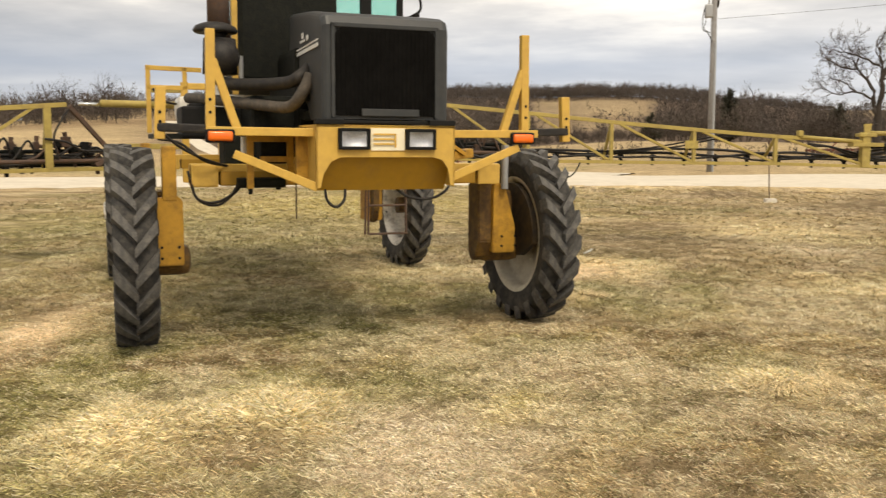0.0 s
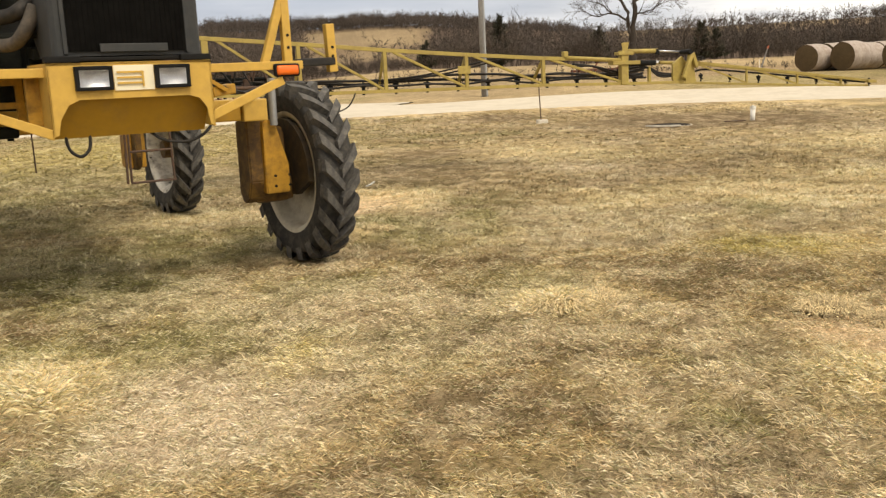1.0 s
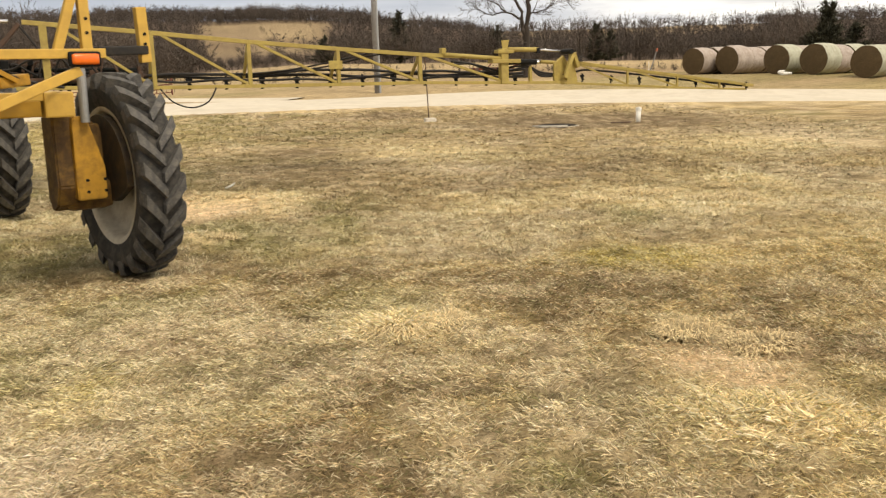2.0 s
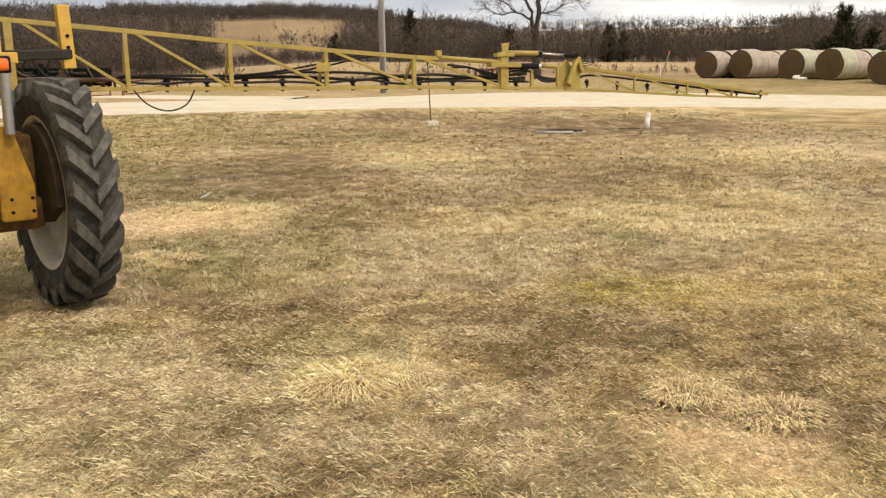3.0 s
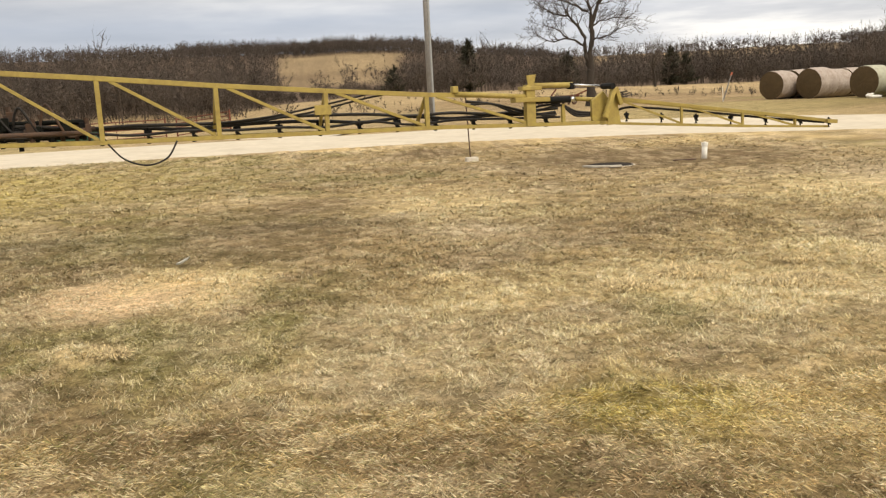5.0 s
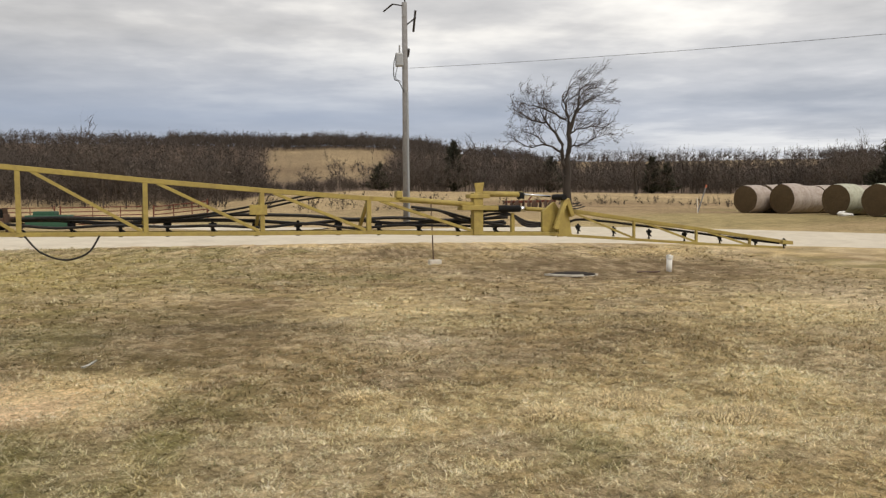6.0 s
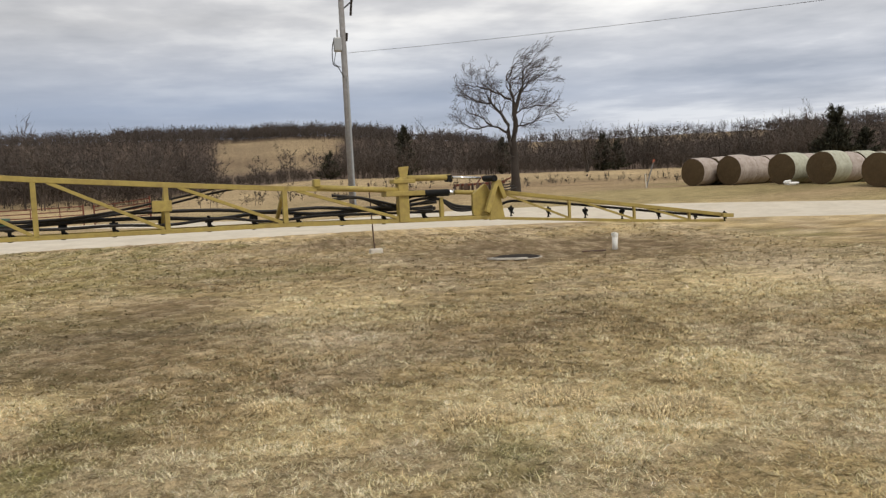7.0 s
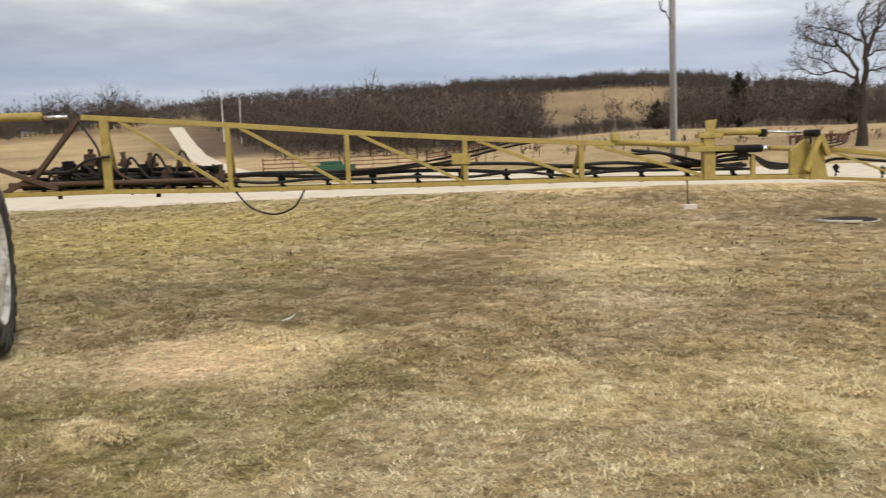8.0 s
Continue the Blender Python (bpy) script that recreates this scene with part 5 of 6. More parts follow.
# front light frame on both sides
for s in (-1, 1):
    bm = NB()
    bar(bm, (s * 0.47, -0.95, 1.60), (s * 1.16, -0.95, 1.605), 0.05, 0.055, 0.006)
    beam = part("front_beam", bm, YELLOW, sprayer, "yellow square front beam")
    bm = NB()
    bar(bm, (s * 1.10 - 0.04, -0.945, 1.57), (s * 1.09 - 0.04, -0.945, 2.27 + 0.03 * s), 0.058, 0.05, 0.005, up=(0, 1, 0))
    post = part("light_post", bm, YELLOW, beam)
    for z in (1.72, 1.80):
        bm = NB()
        pipe(bm, (s * 1.10 - 0.04, -0.969, z), (s * 1.10 - 0.04, -0.975, z), 0.010, seg=8)
        part("hole", bm, BLACK, beam)
    bm = NB()
    bar(bm, (s * 0.93 - 0.04, -0.945, 1.61), (s * 1.08 - 0.04, -0.945, 2.05), 0.052, 0.045, 0.005, up=(0, 1, 0))
    part("post_brace", bm, YELLOW, beam)
    bm = NB()
    z0, z1 = (1.46, 1.24) if s < 0 else (1.508, 1.30)
    bar(bm, (s * 1.0, -0.98, z0), (s * 0.47, -1.02, z1), 0.035, 0.056, 0.005)
    part("lower_brace", bm, YELLOW, beam)
    bm = NB()
    bar(bm, (s * 1.12, -0.93, 1.615), (s * 1.46, -0.85, 1.625), 0.055, 0.055, 0.01)
    part("rubber_arm", bm, RUBBER, beam, "black rubber-covered arm")
    bm = NB()
    bar(bm, (s * 1.445, -0.85, 1.55), (s * 1.43, -0.85, 1.88), 0.065, 0.055, 0.006, up=(0, 1, 0))
    part("arm_bracket", bm, YELLOW, beam)
    for z in (1.66, 1.72):
        bm = NB()
        pipe(bm, (s * 1.44, -0.877, z), (s * 1.44, -0.884, z), 0.010, seg=8)
        part("hole", bm, BLACK, beam)
    # amber marker lamp
    bm = NB()
    block(bm, (s * 1.055 - 0.03, -0.995, 1.572), (0.185, 0.035, 0.086), 0.016)
    lamp = part("marker_lamp", bm, BLACK, sprayer, "orange marker lamp in a black rubber bezel")
    bm = NB()
    block(bm, (s * 1.055 - 0.03, -1.012, 1.572), (0.155, 0.035, 0.062), 0.016)
    part("lens", bm, AMBER, lamp, "orange lens", True)

# engine bay below the hood, seen from its side
bm = NB()
block(bm, (-0.03, 0.45, 1.62), (0.86, 1.7, 0.42), 0.03)
block(bm, (-0.05, 0.35, 1.98), (0.80, 1.2, 0.50), 0.05)
for k in range(5):
    pipe(bm, (-0.34, -0.3 + 0.2 * k, 1.80), (-0.34, -0.3 + 0.2 * k, 1.95), 0.045, seg=10)
part("engine", bm, ENGINE, sprayer, "sooty black engine block")
bm = NB()
for p, q, w in (((-0.42, -0.55, 1.72), (-0.42, 0.4, 1.80), 0.07), ((-0.45, -0.6, 1.86), (-0.45, -0.45, 1.86), 0.08)):
    bar(bm, p, q, w, w, 0.008)
block(bm, (-0.60, 0.25, 1.74), (0.36, 0.9, 0.26), 0.03)
part("engine_mount", bm, ENGINE, sprayer, "sooty engine mount")
bm = NB()
slab(bm, [(-0.95, -0.75), (-0.46, -0.92), (-0.46, -0.55), (-0.95, -0.35)], (0, 0, 1.60), (1, 0, 0), (0, 1, 0), 0.03)
part("deck_plate", bm, YELLOW, sprayer)
bm = NB()
pipe(bm, (-0.95, 0.1, 2.03), (-0.95, 0.1, 2.29), 0.13, 0.12, 20)
bmesh.ops.create_uvsphere(bm, u_segments=18, v_segments=10, radius=0.135, matrix=Matrix.Translation((-0.95, 0.02, 2.15)))
pipe(bm, (-0.97, 0.1, 2.28), (-0.97, 0.1, 2.35), 0.07, seg=16)
cleaner = part("air_cleaner", bm, RUBBER, sprayer, "black air cleaner canister with a mushroom cap", True)
bm = NB()
lathe(bm, [(0.0, 2.425), (0.08, 2.42), (0.145, 2.395), (0.165, 2.36), (0.15, 2.345), (0.07, 2.35)], 24, "z")
bmesh.ops.translate(bm, verts=bm.verts, vec=(-0.98, 0.1, -0.015))
part("rain_cap", bm, RUBBER, cleaner, "black rain cap", True)
bm = NB()
pipe(bm, (-0.97, 0.06, 2.015), (-0.97, 0.06, 2.04), 0.062, seg=16)
part("hose_clamp", bm, STEEL, cleaner, "bright hose clamp")
bm = NB()
hose(bm, [(-0.98, 0.08, 2.04), (-0.95, 0.02, 1.97), (-0.82, -0.15, 1.945), (-0.58, -0.48, 1.945), (-0.50, -0.58, 1.98), (-0.40, -0.50, 2.06)], 0.045, 12, 8)
part("intake_hose", bm, RUBBER, sprayer, "thick black intake hose", True)
bm = NB()
hose(bm, [(-1.15, 0.55, 1.87), (-1.0, 0.25, 1.85), (-0.72, -0.25, 1.80), (-0.56, -0.50, 1.78), (-0.49, -0.62, 1.86), (-0.42, -0.62, 2.0)], 0.042, 12, 8)
part("coolant_pipe", bm, DUSTYPIPE, sprayer, "dusty grey-brown pipe", True)
bm = NB()
pipe(bm, (-0.93, 0.32, 2.30), (-0.93, 0.32, 3.05), 0.085, seg=20)
part("exhaust_pipe", bm, RUST, sprayer, "rusty brown exhaust stack", True)
bm = NB()
bar(bm, (-0.80, 0.42, 1.9), (-0.80, 0.42, 3.0), 0.045, 0.045, 0.005, up=(0, 1, 0))
part("cab_guard_post", bm, YELLOW, sprayer)
bm = NB()
pipe(bm, (-0.755, 0.40, 2.0), (-0.755, 0.40, 2.20), 0.018, seg=10)
part("grab_pipe", bm, GALV, sprayer)
# batteries, deck and tanks
bm = NB()
block(bm, (-0.95, 0.55, 1.68), (0.55, 0.55, 0.24), 0.02)
block(bm, (-1.10, 0.42, 1.79), (0.13, 0.2, 0.07), 0.02)
part("battery_box", bm, BLACK, sprayer, "black battery box")
bm = NB()
block(bm, (-1.08, 1.05, 1.80), (0.26, 0.5, 0.20), 0.05)
part("rinse_tank", bm, POLYTANK, sprayer, "small milky white tank")
bm = NB()
block(bm, (0, 3.2, 2.0), (1.2, 2.0, 0.95), 0.16)
part("product_tank", bm, POLYTANK, sprayer, "large milky white product tank", True)
bm = NB()
slab(bm, [(-1.42, 0.3), (-0.5, 0.3), (-0.5, 1.6), (-1.42, 1.6)], (0, 0, 1.55), (1, 0, 0), (0, 1, 0), 0.04)
part("platform", bm, ENGINE, sprayer, "dark grated platform")
rail = None
for p, q in (((-1.42, 1.25, 1.60), (-1.42, 1.25, 2.17)), ((-1.12, 1.25, 1.60), (-1.12, 1.25, 2.16)), ((-1.44, 1.25, 2.15), (-0.98, 1.25, 2.14)), ((-1.44, 1.25, 1.985), (-1.10, 1.25, 1.985))):
    bm = NB()
    bar(bm, p, q, 0.038, 0.038, 0.004, up=(0, 1, 0) if p[0] == q[0] else (0, 0, 1))
    ob = part("handrail" if rail is None else "rail_bar", bm, YELLOW, rail or sprayer, "yellow square-tube handrail" if rail is None else "")
    rail = rail or ob
# side step frame and clutter under the left front
frame_ob = None
for p, q in (((-0.83, -0.5, 1.21), (-0.83, -0.5, 1.60)), ((-0.55, -0.5, 1.24), (-0.55, -0.5, 1.58)), ((-0.85, -0.5, 1.555), (-0.53, -0.5, 1.555)), ((-0.76, -0.5, 1.415), (-0.55, -0.5, 1.415))):
    bm = NB()
    bar(bm, p, q, 0.045, 0.04, 0.003, up=(0, 1, 0) if p[0] == q[0] else (0, 0, 1))
    ob = part("step_frame" if frame_ob is None else "step_bar", bm, YELLOW_LEG, frame_ob or sprayer)
    frame_ob = frame_ob or ob
bm = NB()
block(bm, (-0.65, -0.36, 1.48), (0.20, 0.22, 0.13), 0.015)
block(bm, (-0.72, -0.25, 1.24), (0.34, 0.2, 0.07), 0.02)
pipe(bm, (-0.60, -0.3, 1.19), (-0.60, -0.3, 1.24), 0.02, seg=8)
pipe(bm, (-0.83, -0.5, 1.17), (-0.83, -0.5, 1.22), 0.016, seg=8)
block(bm, (-0.72, 0.05, 1.47), (0.48, 0.35, 0.24), 0.03)
part("valve_block", bm, ENGINE, sprayer, "dark oily valve block")
bm = NB()
block(bm, (-0.515, -0.78, 1.46), (0.10, 0.05, 0.34), 0.008)
block(bm, (-0.515, -0.70, 1.60), (0.12, 0.20, 0.03), 0.006)
part("side_bracket", bm, YELLOW_LEG, sprayer, "muddy yellow side bracket")
bm = NB()
pipe(bm, (-0.86, -0.42, 1.42), (-0.86, -0.42, 1.57), 0.022, seg=12)
part("filter", bm, WHITE, sprayer, "small white filter")
bm = NB()
pipe(bm, (-0.51, -0.5, 0.99), (-0.51, -0.5, 1.26), 0.005, seg=6)
part("drain_wire", bm, RUST, sprayer)
HOSES = [
    [(-1.20, -0.2, 1.30), (-1.18, -0.22, 1.14), (-1.06, -0.22, 1.095), (-0.93, -0.22, 1.15), (-0.86, -0.2, 1.26)],
    [(-1.22, -0.1, 1.32), (-1.16, -0.12, 1.12), (-1.02, -0.12, 1.07), (-0.90, -0.12, 1.15), (-0.80, -0.1, 1.26)],
    [(-0.385, -0.86, 1.26), (-0.375, -0.88, 1.15), (-0.315, -0.89, 1.10), (-0.255, -0.88, 1.15), (-0.245, -0.86, 1.26)],
    [(0.10, -0.82, 1.25), (0.20, -0.86, 1.165), (0.35, -0.88, 1.145), (0.48, -0.86, 1.19), (0.57, -0.8, 1.28)],
    [(-1.42, -0.55, 1.60), (-1.30, -0.5, 1.50), (-1.15, -0.45, 1.42), (-1.0, -0.3, 1.37)],
    [(-1.43, -0.35, 1.55), (-1.28, -0.3, 1.52), (-1.12, -0.3, 1.40), (-0.95, -0.2, 1.36)],
    [(0.55, -0.6, 1.50), (0.75, -0.5, 1.48), (0.90, -0.4, 1.44), (1.15, -0.2, 1.40)],
    [(0.52, -0.4, 1.44), (0.70, -0.35, 1.46), (0.95, -0.25, 1.42), (1.20, -0.1, 1.45)],
    [(-1.40, 0.8, 1.95), (-1.32, 0.9, 1.86), (-1.2, 1.0, 1.84), (-1.1, 1.1, 1.86)],
]
for pts in HOSES:
    bm = NB()
    hose(bm, pts, 0.010, 8, 6)
    part("hydraulic_hose", bm, RUBBER, sprayer, "black hydraulic hose", True)
bm = NB()
bar(bm, (0.60, -0.55, 1.55), (0.78, -0.5, 1.45), 0.04, 0.03, 0.004)
bar(bm, (0.66, -0.5, 1.44), (0.86, -0.4, 1.46), 0.09, 0.07, 0.01)
part("steering_link", bm, YELLOW_LEG, sprayer)

# cab
cab = None
for i, (c, s, mat, nm, lb) in enumerate((((0, 1.55, 2.28), (1.50, 1.2, 0.60), BLACK, "cab", "black operator cab with teal tinted glass"),
                                  ((-0.36, 0.72, 2.55), (0.82, 0.45, 1.1), ENGINE, "cooling_box", "sooty dark cooling unit"),
                                  ((0, 1.55, 3.46), (1.56, 1.36, 0.14), YELLOW, "cab_roof", "yellow cab roof"))):
    bm = NB()
    block(bm, c, s, 0.05)
    ob = part(nm, bm, mat, cab or sprayer, lb)
    cab = cab or ob
for x, y in ((-0.73, 0.97), (0.73, 0.97), (-0.73, 2.13), (0.73, 2.13), (0.415, 0.97)):
    bm = NB()
    bar(bm, (x, y, 2.55), (x, y, 3.42), 0.055 if x != 0.415 else 0.10, 0.05, 0.008, up=(0, 1, 0))
    part("pillar", bm, BLACK, cab)
for c, s in (((0, 0.975, 3.0), (1.40, 0.008, 0.82)), ((0, 2.125, 3.0), (1.40, 0.008, 0.82)), ((-0.735, 1.55, 3.0), (0.008, 1.1, 0.82)), ((0.735, 1.55, 3.0), (0.008, 1.1, 0.82))):
    bm = NB()
    block(bm, c, s)
    ob = part("pane", bm, CABGLASS, cab, "teal tinted glass pane")
    ob.visible_shadow = False
bm = NB()
hose(bm, [(0.74, 0.95, 2.62), (0.84, 0.9, 2.66), (0.90, 0.88, 2.72), (0.88, 0.88, 2.85)], 0.012, 8, 5)
block(bm, (0.86, 0.88, 2.66), (0.05, 0.04, 0.03), 0.006)
part("mirror_arm", bm, BLACK, cab)
# boarding step by the rear leg
step = None
for p, q in (((1.02, 3.05, 0.47), (1.50, 3.05, 0.47)), ((1.02, 3.05, 0.47), (1.03, 3.05, 1.30)), ((1.48, 3.05, 0.47), (1.47, 3.05, 1.0)), ((1.02, 3.05, 0.80), (1.48, 3.05, 0.80)), ((0.94, 2.9, 0.48), (0.96, 2.9, 1.3))):
    bm = NB()
    pipe(bm, p, q, 0.013, seg=8)
    ob = part("step_ladder" if step is None else "rung", bm, RUST, step or sprayer, "thin rusty step ladder" if step is None else "")
    step = step or ob
# rear rack for the booms
for s in (-1, 1):
    bm = NB()
    bar(bm, (s * 0.85, 4.85, 1.0), (s * 0.85, 4.85, 2.25), 0.09, 0.09, 0.01, up=(0, 1, 0))
    rk = part("rack_upright", bm, YELLOW, sprayer, "yellow boom rack upright")
    bm = NB()
    bar(bm, (s * 0.85, 4.95, 1.45), (s * 1.55, 5.05, 1.45), 0.07, 0.07, 0.008)
    part("rack_arm", bm, BOOM, rk)
    bm = NB()
    bar(bm, (s * 0.85, 4.95, 2.15), (s * 1.25, 5.02, 2.15), 0.06, 0.06, 0.008)
    part("rack_arm", bm, BOOM, rk)
for z in (1.08, 2.2):
    bm = NB()
    bar(bm, (-0.85, 4.85, z), (0.85, 4.85, z), 0.08, 0.08, 0.01)
    part("rack_beam", bm, YELLOW, sprayer)


# ---- spray booms; local axes: x outwards, y away from the front, z up ----
NOZZLE = None


def nozzle(parent, x, y, z, size=0.85):
    global NOZZLE
    if NOZZLE is None:
        bm = NB()
        block(bm, (0, 0, 0.01), (0.045, 0.07, 0.07), 0.008)
        pipe(bm, (0, 0, 0.11), (0, 0, -0.085), 0.020, 0.016, 8)
        pipe(bm, (-0.05, 0.0, 0.05), (0.05, 0.0, 0.05), 0.032, seg=8)
        pipe(bm, (0.02, 0, -0.02), (0.06, 0, -0.05), 0.018, 0.014, 8)
        pipe(bm, (0, 0, -0.085), (0, 0, -0.105), 0.027, 0.027, 8)
        ob = part("nozzle", bm, BLACK, parent, "black spray nozzle body")
        NOZZLE = ob.data
    else:
        ob = new("nozzle", NOZZLE)
        ob.parent = parent
        ob["label"] = "black spray nozzle body"
    ob.location, ob.scale = (x, y, z), (size, size, size)


def boom(m, g, label, sag=False):
    """g: +1 where y runs away from the machine's front, -1 where it runs to it."""
    ob = empty("spray_boom", m, label, "spray boom", "booms of the sprayer")
    S = [0.0, 1.25, 2.49, 3.75, 5.02, 6.35]
    top = [2.21, 2.09, 1.98, 1.885, 1.80, 1.735]
    bot = [1.43, 1.405, 1.40, 1.395, 1.395, 1.365]

    def P(x, y, z):
        return (x, y * g, z)

    def zt(x):
        return float(np.interp(x, S, top))

    def zb(x):
        return float(np.interp(x, S, bot))
    for i in range(5):
        bm = NB()
        bar(bm, P(S[i] - (0.22 if i == 0 else 0), 0, top[i]), P(S[i + 1], 0, top[i + 1]), 0.055, 0.055, 0.005)
        part("top_chord", bm, BOOM, ob)
    for off in (0.0, 0.42):
        ends = [(-1.15, off, 1.44)] + [(S[i], off, bot[i]) for i in range(6)] + [(7.42, off - 0.12, 1.375)]
        for p, q in zip(ends, ends[1:]):
            bm = NB()
            bar(bm, P(*p), P(*q), 0.05, 0.045, 0.004)
            part("bottom_chord", bm, BOOM, ob)
    for i in range(5):
        bm = NB()
        w = 0.085 if i == 0 else 0.05
        bar(bm, P(S[i], 0, bot[i]), P(S[i], 0, top[i]), w, 0.05, 0.004, up=(0, 1, 0))
        part("truss_post", bm, BOOM, ob)
        bm = NB()
        bar(bm, P(S[i] + 0.13, 0, zt(S[i] + 0.13) - 0.02), P(S[i + 1] - 0.04, 0, bot[i + 1] + 0.03), 0.045, 0.035, 0.003)
        part("diagonal", bm, BOOM, ob)
        bm = NB()
        bar(bm, P(S[i], 0.42, bot[i]), P(S[i], 0.02, top[i] - 0.02), 0.035, 0.035)
        part("rear_strut", bm, BOOM, ob)
        bm = NB()
        bar(bm, P(S[i], 0.0, bot[i]), P(S[i], 0.42, bot[i]), 0.035, 0.035)
        part("cross_tie", bm, BOOM, ob)
    # warning plate on the fourth post
    bm = NB()
    block(bm, P(3.70, -0.035, 1.665), (0.20, 0.012, 0.115), 0.004)
    part("plate", bm, BOOM, ob, "small yellow plate")
    # hoses along the lower chord
    rng = random.Random(17)
    for off, dz, r in ((0.30, 0.175, 0.020), (0.36, 0.115, 0.022), (0.22, 0.075, 0.016)):
        bm = NB()
        xs = [-0.6 + 0.55 * k for k in range(13)] + [6.9]
        hose(bm, [P(x, off + rng.uniform(-0.02, 0.02), zb(max(x, 0)) + dz + rng.uniform(-0.032, 0.032)) for x in xs], r, 8, 4)
        part("spray_hose", bm, RUBBER, ob, "black spray hose", True)
    bm = NB()
    hose(bm, [P(2.55, 0.25, 1.56), P(3.2, 0.22, 1.62), P(4.05, 0.12, 1.78), P(4.3, 0.05, 1.84)], 0.012, 8, 6)
    hose(bm, [P(2.9, 0.25, 1.55), P(3.6, 0.2, 1.64), P(4.2, 0.1, 1.77), P(4.5, 0.05, 1.82)], 0.012, 8, 6)
    part("feed_hose", bm, RUBBER, ob, "", True)
    bm = NB()
    hose(bm, [P(1.30, -0.03, 1.39), P(1.45, -0.04, 1.22), P(1.68, -0.04, 1.14), P(1.90, -0.04, 1.21), P(2.02, -0.03, 1.39)], 0.010, 8, 8)
    part("drooping_hose", bm, RUBBER, ob, "thin black hose drooping below the boom", True)
    for k in range(14):
        x = 0.25 + 0.50 * k
        nozzle(ob, *P(x, 0.36, zb(x) + 0.045))
    # valves and plumbing at the root
    for k in range(26):
        bm = NB()
        x, y, z = -0.75 + 0.075 * k + rng.uniform(-0.03, 0.03), 0.30 + rng.uniform(-0.08, 0.2), 1.56 + rng.uniform(-0.05, 0.14) * (1.5 if k < 17 else 0.5)
        block(bm, P(x, y, z), (rng.uniform(0.06, 0.12), rng.uniform(0.07, 0.13), rng.uniform(0.08, 0.15)), 0.012)
        pipe(bm, P(x, y, z - 0.14), P(x, y, z), rng.uniform(0.015, 0.028), seg=10)
        pipe(bm, P(x - 0.07, y, z + rng.uniform(-0.03, 0.03)), P(x + 0.07, y, z + rng.uniform(-0.03, 0.03)), 0.022, seg=10)
        if k % 2:
            pipe(bm, P(x, y, z), P(x + rng.uniform(-0.03, 0.03), y, z + 0.12), 0.018, 0.03, 10)
        part("section_valve", bm, (BLACK, RUST, ENGINE, RUST)[k % 4], ob, "dark spray section valve")
    for dz, off in ((0.10, 0.12), (0.22, 0.36), (0.05, 0.5)):
        bm = NB()
        pipe(bm, P(-1.05, off, 1.44 + dz), P(1.1, off, 1.42 + dz), 0.026, seg=10)
        part("manifold_pipe", bm, RUST if dz == 0.10 else ENGINE, ob)
    for k in range(7):
        bm = NB()
        x = -1.0 + 0.27 * k
        hose(bm, [P(x, 0.3, 1.50), P(x + 0.1, 0.24, 1.66 + 0.03 * k), P(x + 0.28, 0.2, 1.68 - 0.03 * k), P(x + 0.46, 0.25, 1.52)], 0.014, 8, 6)
        part("bent_hose", bm, RUST if k % 3 == 0 else RUBBER, ob, "", True)
    bm = NB()
    hose(bm, [P(-0.75, 0.1, 1.66), P(-0.4, 0.05, 1.66), P(-0.2, -0.04, 1.76), P(0.05, -0.05, 1.80)], 0.014, 8, 6)
    hose(bm, [P(-0.25, 0, 2.16), P(-0.14, -0.02, 2.0), P(-0.06, -0.03, 1.82), P(-0.10, 0, 1.55)], 0.013, 8, 6)
    hose(bm, [P(-1.0, 0.3, 1.55), P(-0.5, 0.3, 1.56), P(0.0, 0.3, 1.58), P(0.5, 0.3, 1.54)], 0.02, 8, 6)
    part("root_hose", bm, RUBBER, ob, "", True)
    for p, q in (((-0.25, 0.0, 2.19), (-0.78, 0.12, 1.60)), ((-1.15, 0.1, 1.72), (-0.55, 0.1, 1.48)), ((-1.1, 0.12, 1.46), (-0.78, 0.12, 1.62))):
        bm = NB()
        bar(bm, P(*p), P(*q), 0.055, 0.05, 0.005)
        part("fold_arm", bm, RUST, ob, "dark brown fold arm")
    for x0, x1, y, z, r, mat, nm in ((-1.6, -0.62, 0.0, 2.235, 0.045, BOOM, "lift_cylinder"), (-0.62, -0.36, 0.0, 2.22, 0.022, STEEL, "cylinder_rod"),
                                     (5.37, 6.38, -0.01, 1.775, 0.033, BOOM, "fold_tube"), (6.40, 6.95, -0.02, 1.865, 0.036, BOOM, "fold_cylinder"),
                                     (6.95, 7.36, -0.02, 1.865, 0.016, STEEL, "cylinder_rod"), (6.45, 6.95, 0.06, 1.68, 0.044, BLACK, "damper"),
                                     (6.95, 7.03, 0.06, 1.68, 0.034, STEEL, "damper_gland"), (7.03, 7.4, 0.04, 1.685, 0.028, BOOM, "damper_rod")):
        bm = NB()
        dz = -0.05 if nm in ("fold_tube",) else 0.0
        pipe(bm, P(x0, y, z - dz * 0.4), P(x1, y, z + dz), r, seg=14)
        part(nm, bm, mat, ob, "bright steel cylinder rod" if mat is STEEL else "", True)
    for x in (5.37, 6.93):
        bm = NB()
        block(bm, P(x, -0.01, 1.85), (0.07, 0.09, 0.085), 0.01)
        part("clamp", bm, BOOM if x < 6 else BLACK, ob)
    # fold hinge
    bm = NB()
    bar(bm, P(6.35, 0, 1.35), P(6.35, 0, 1.88), 0.12, 0.10, 0.008, up=(0, 1, 0))
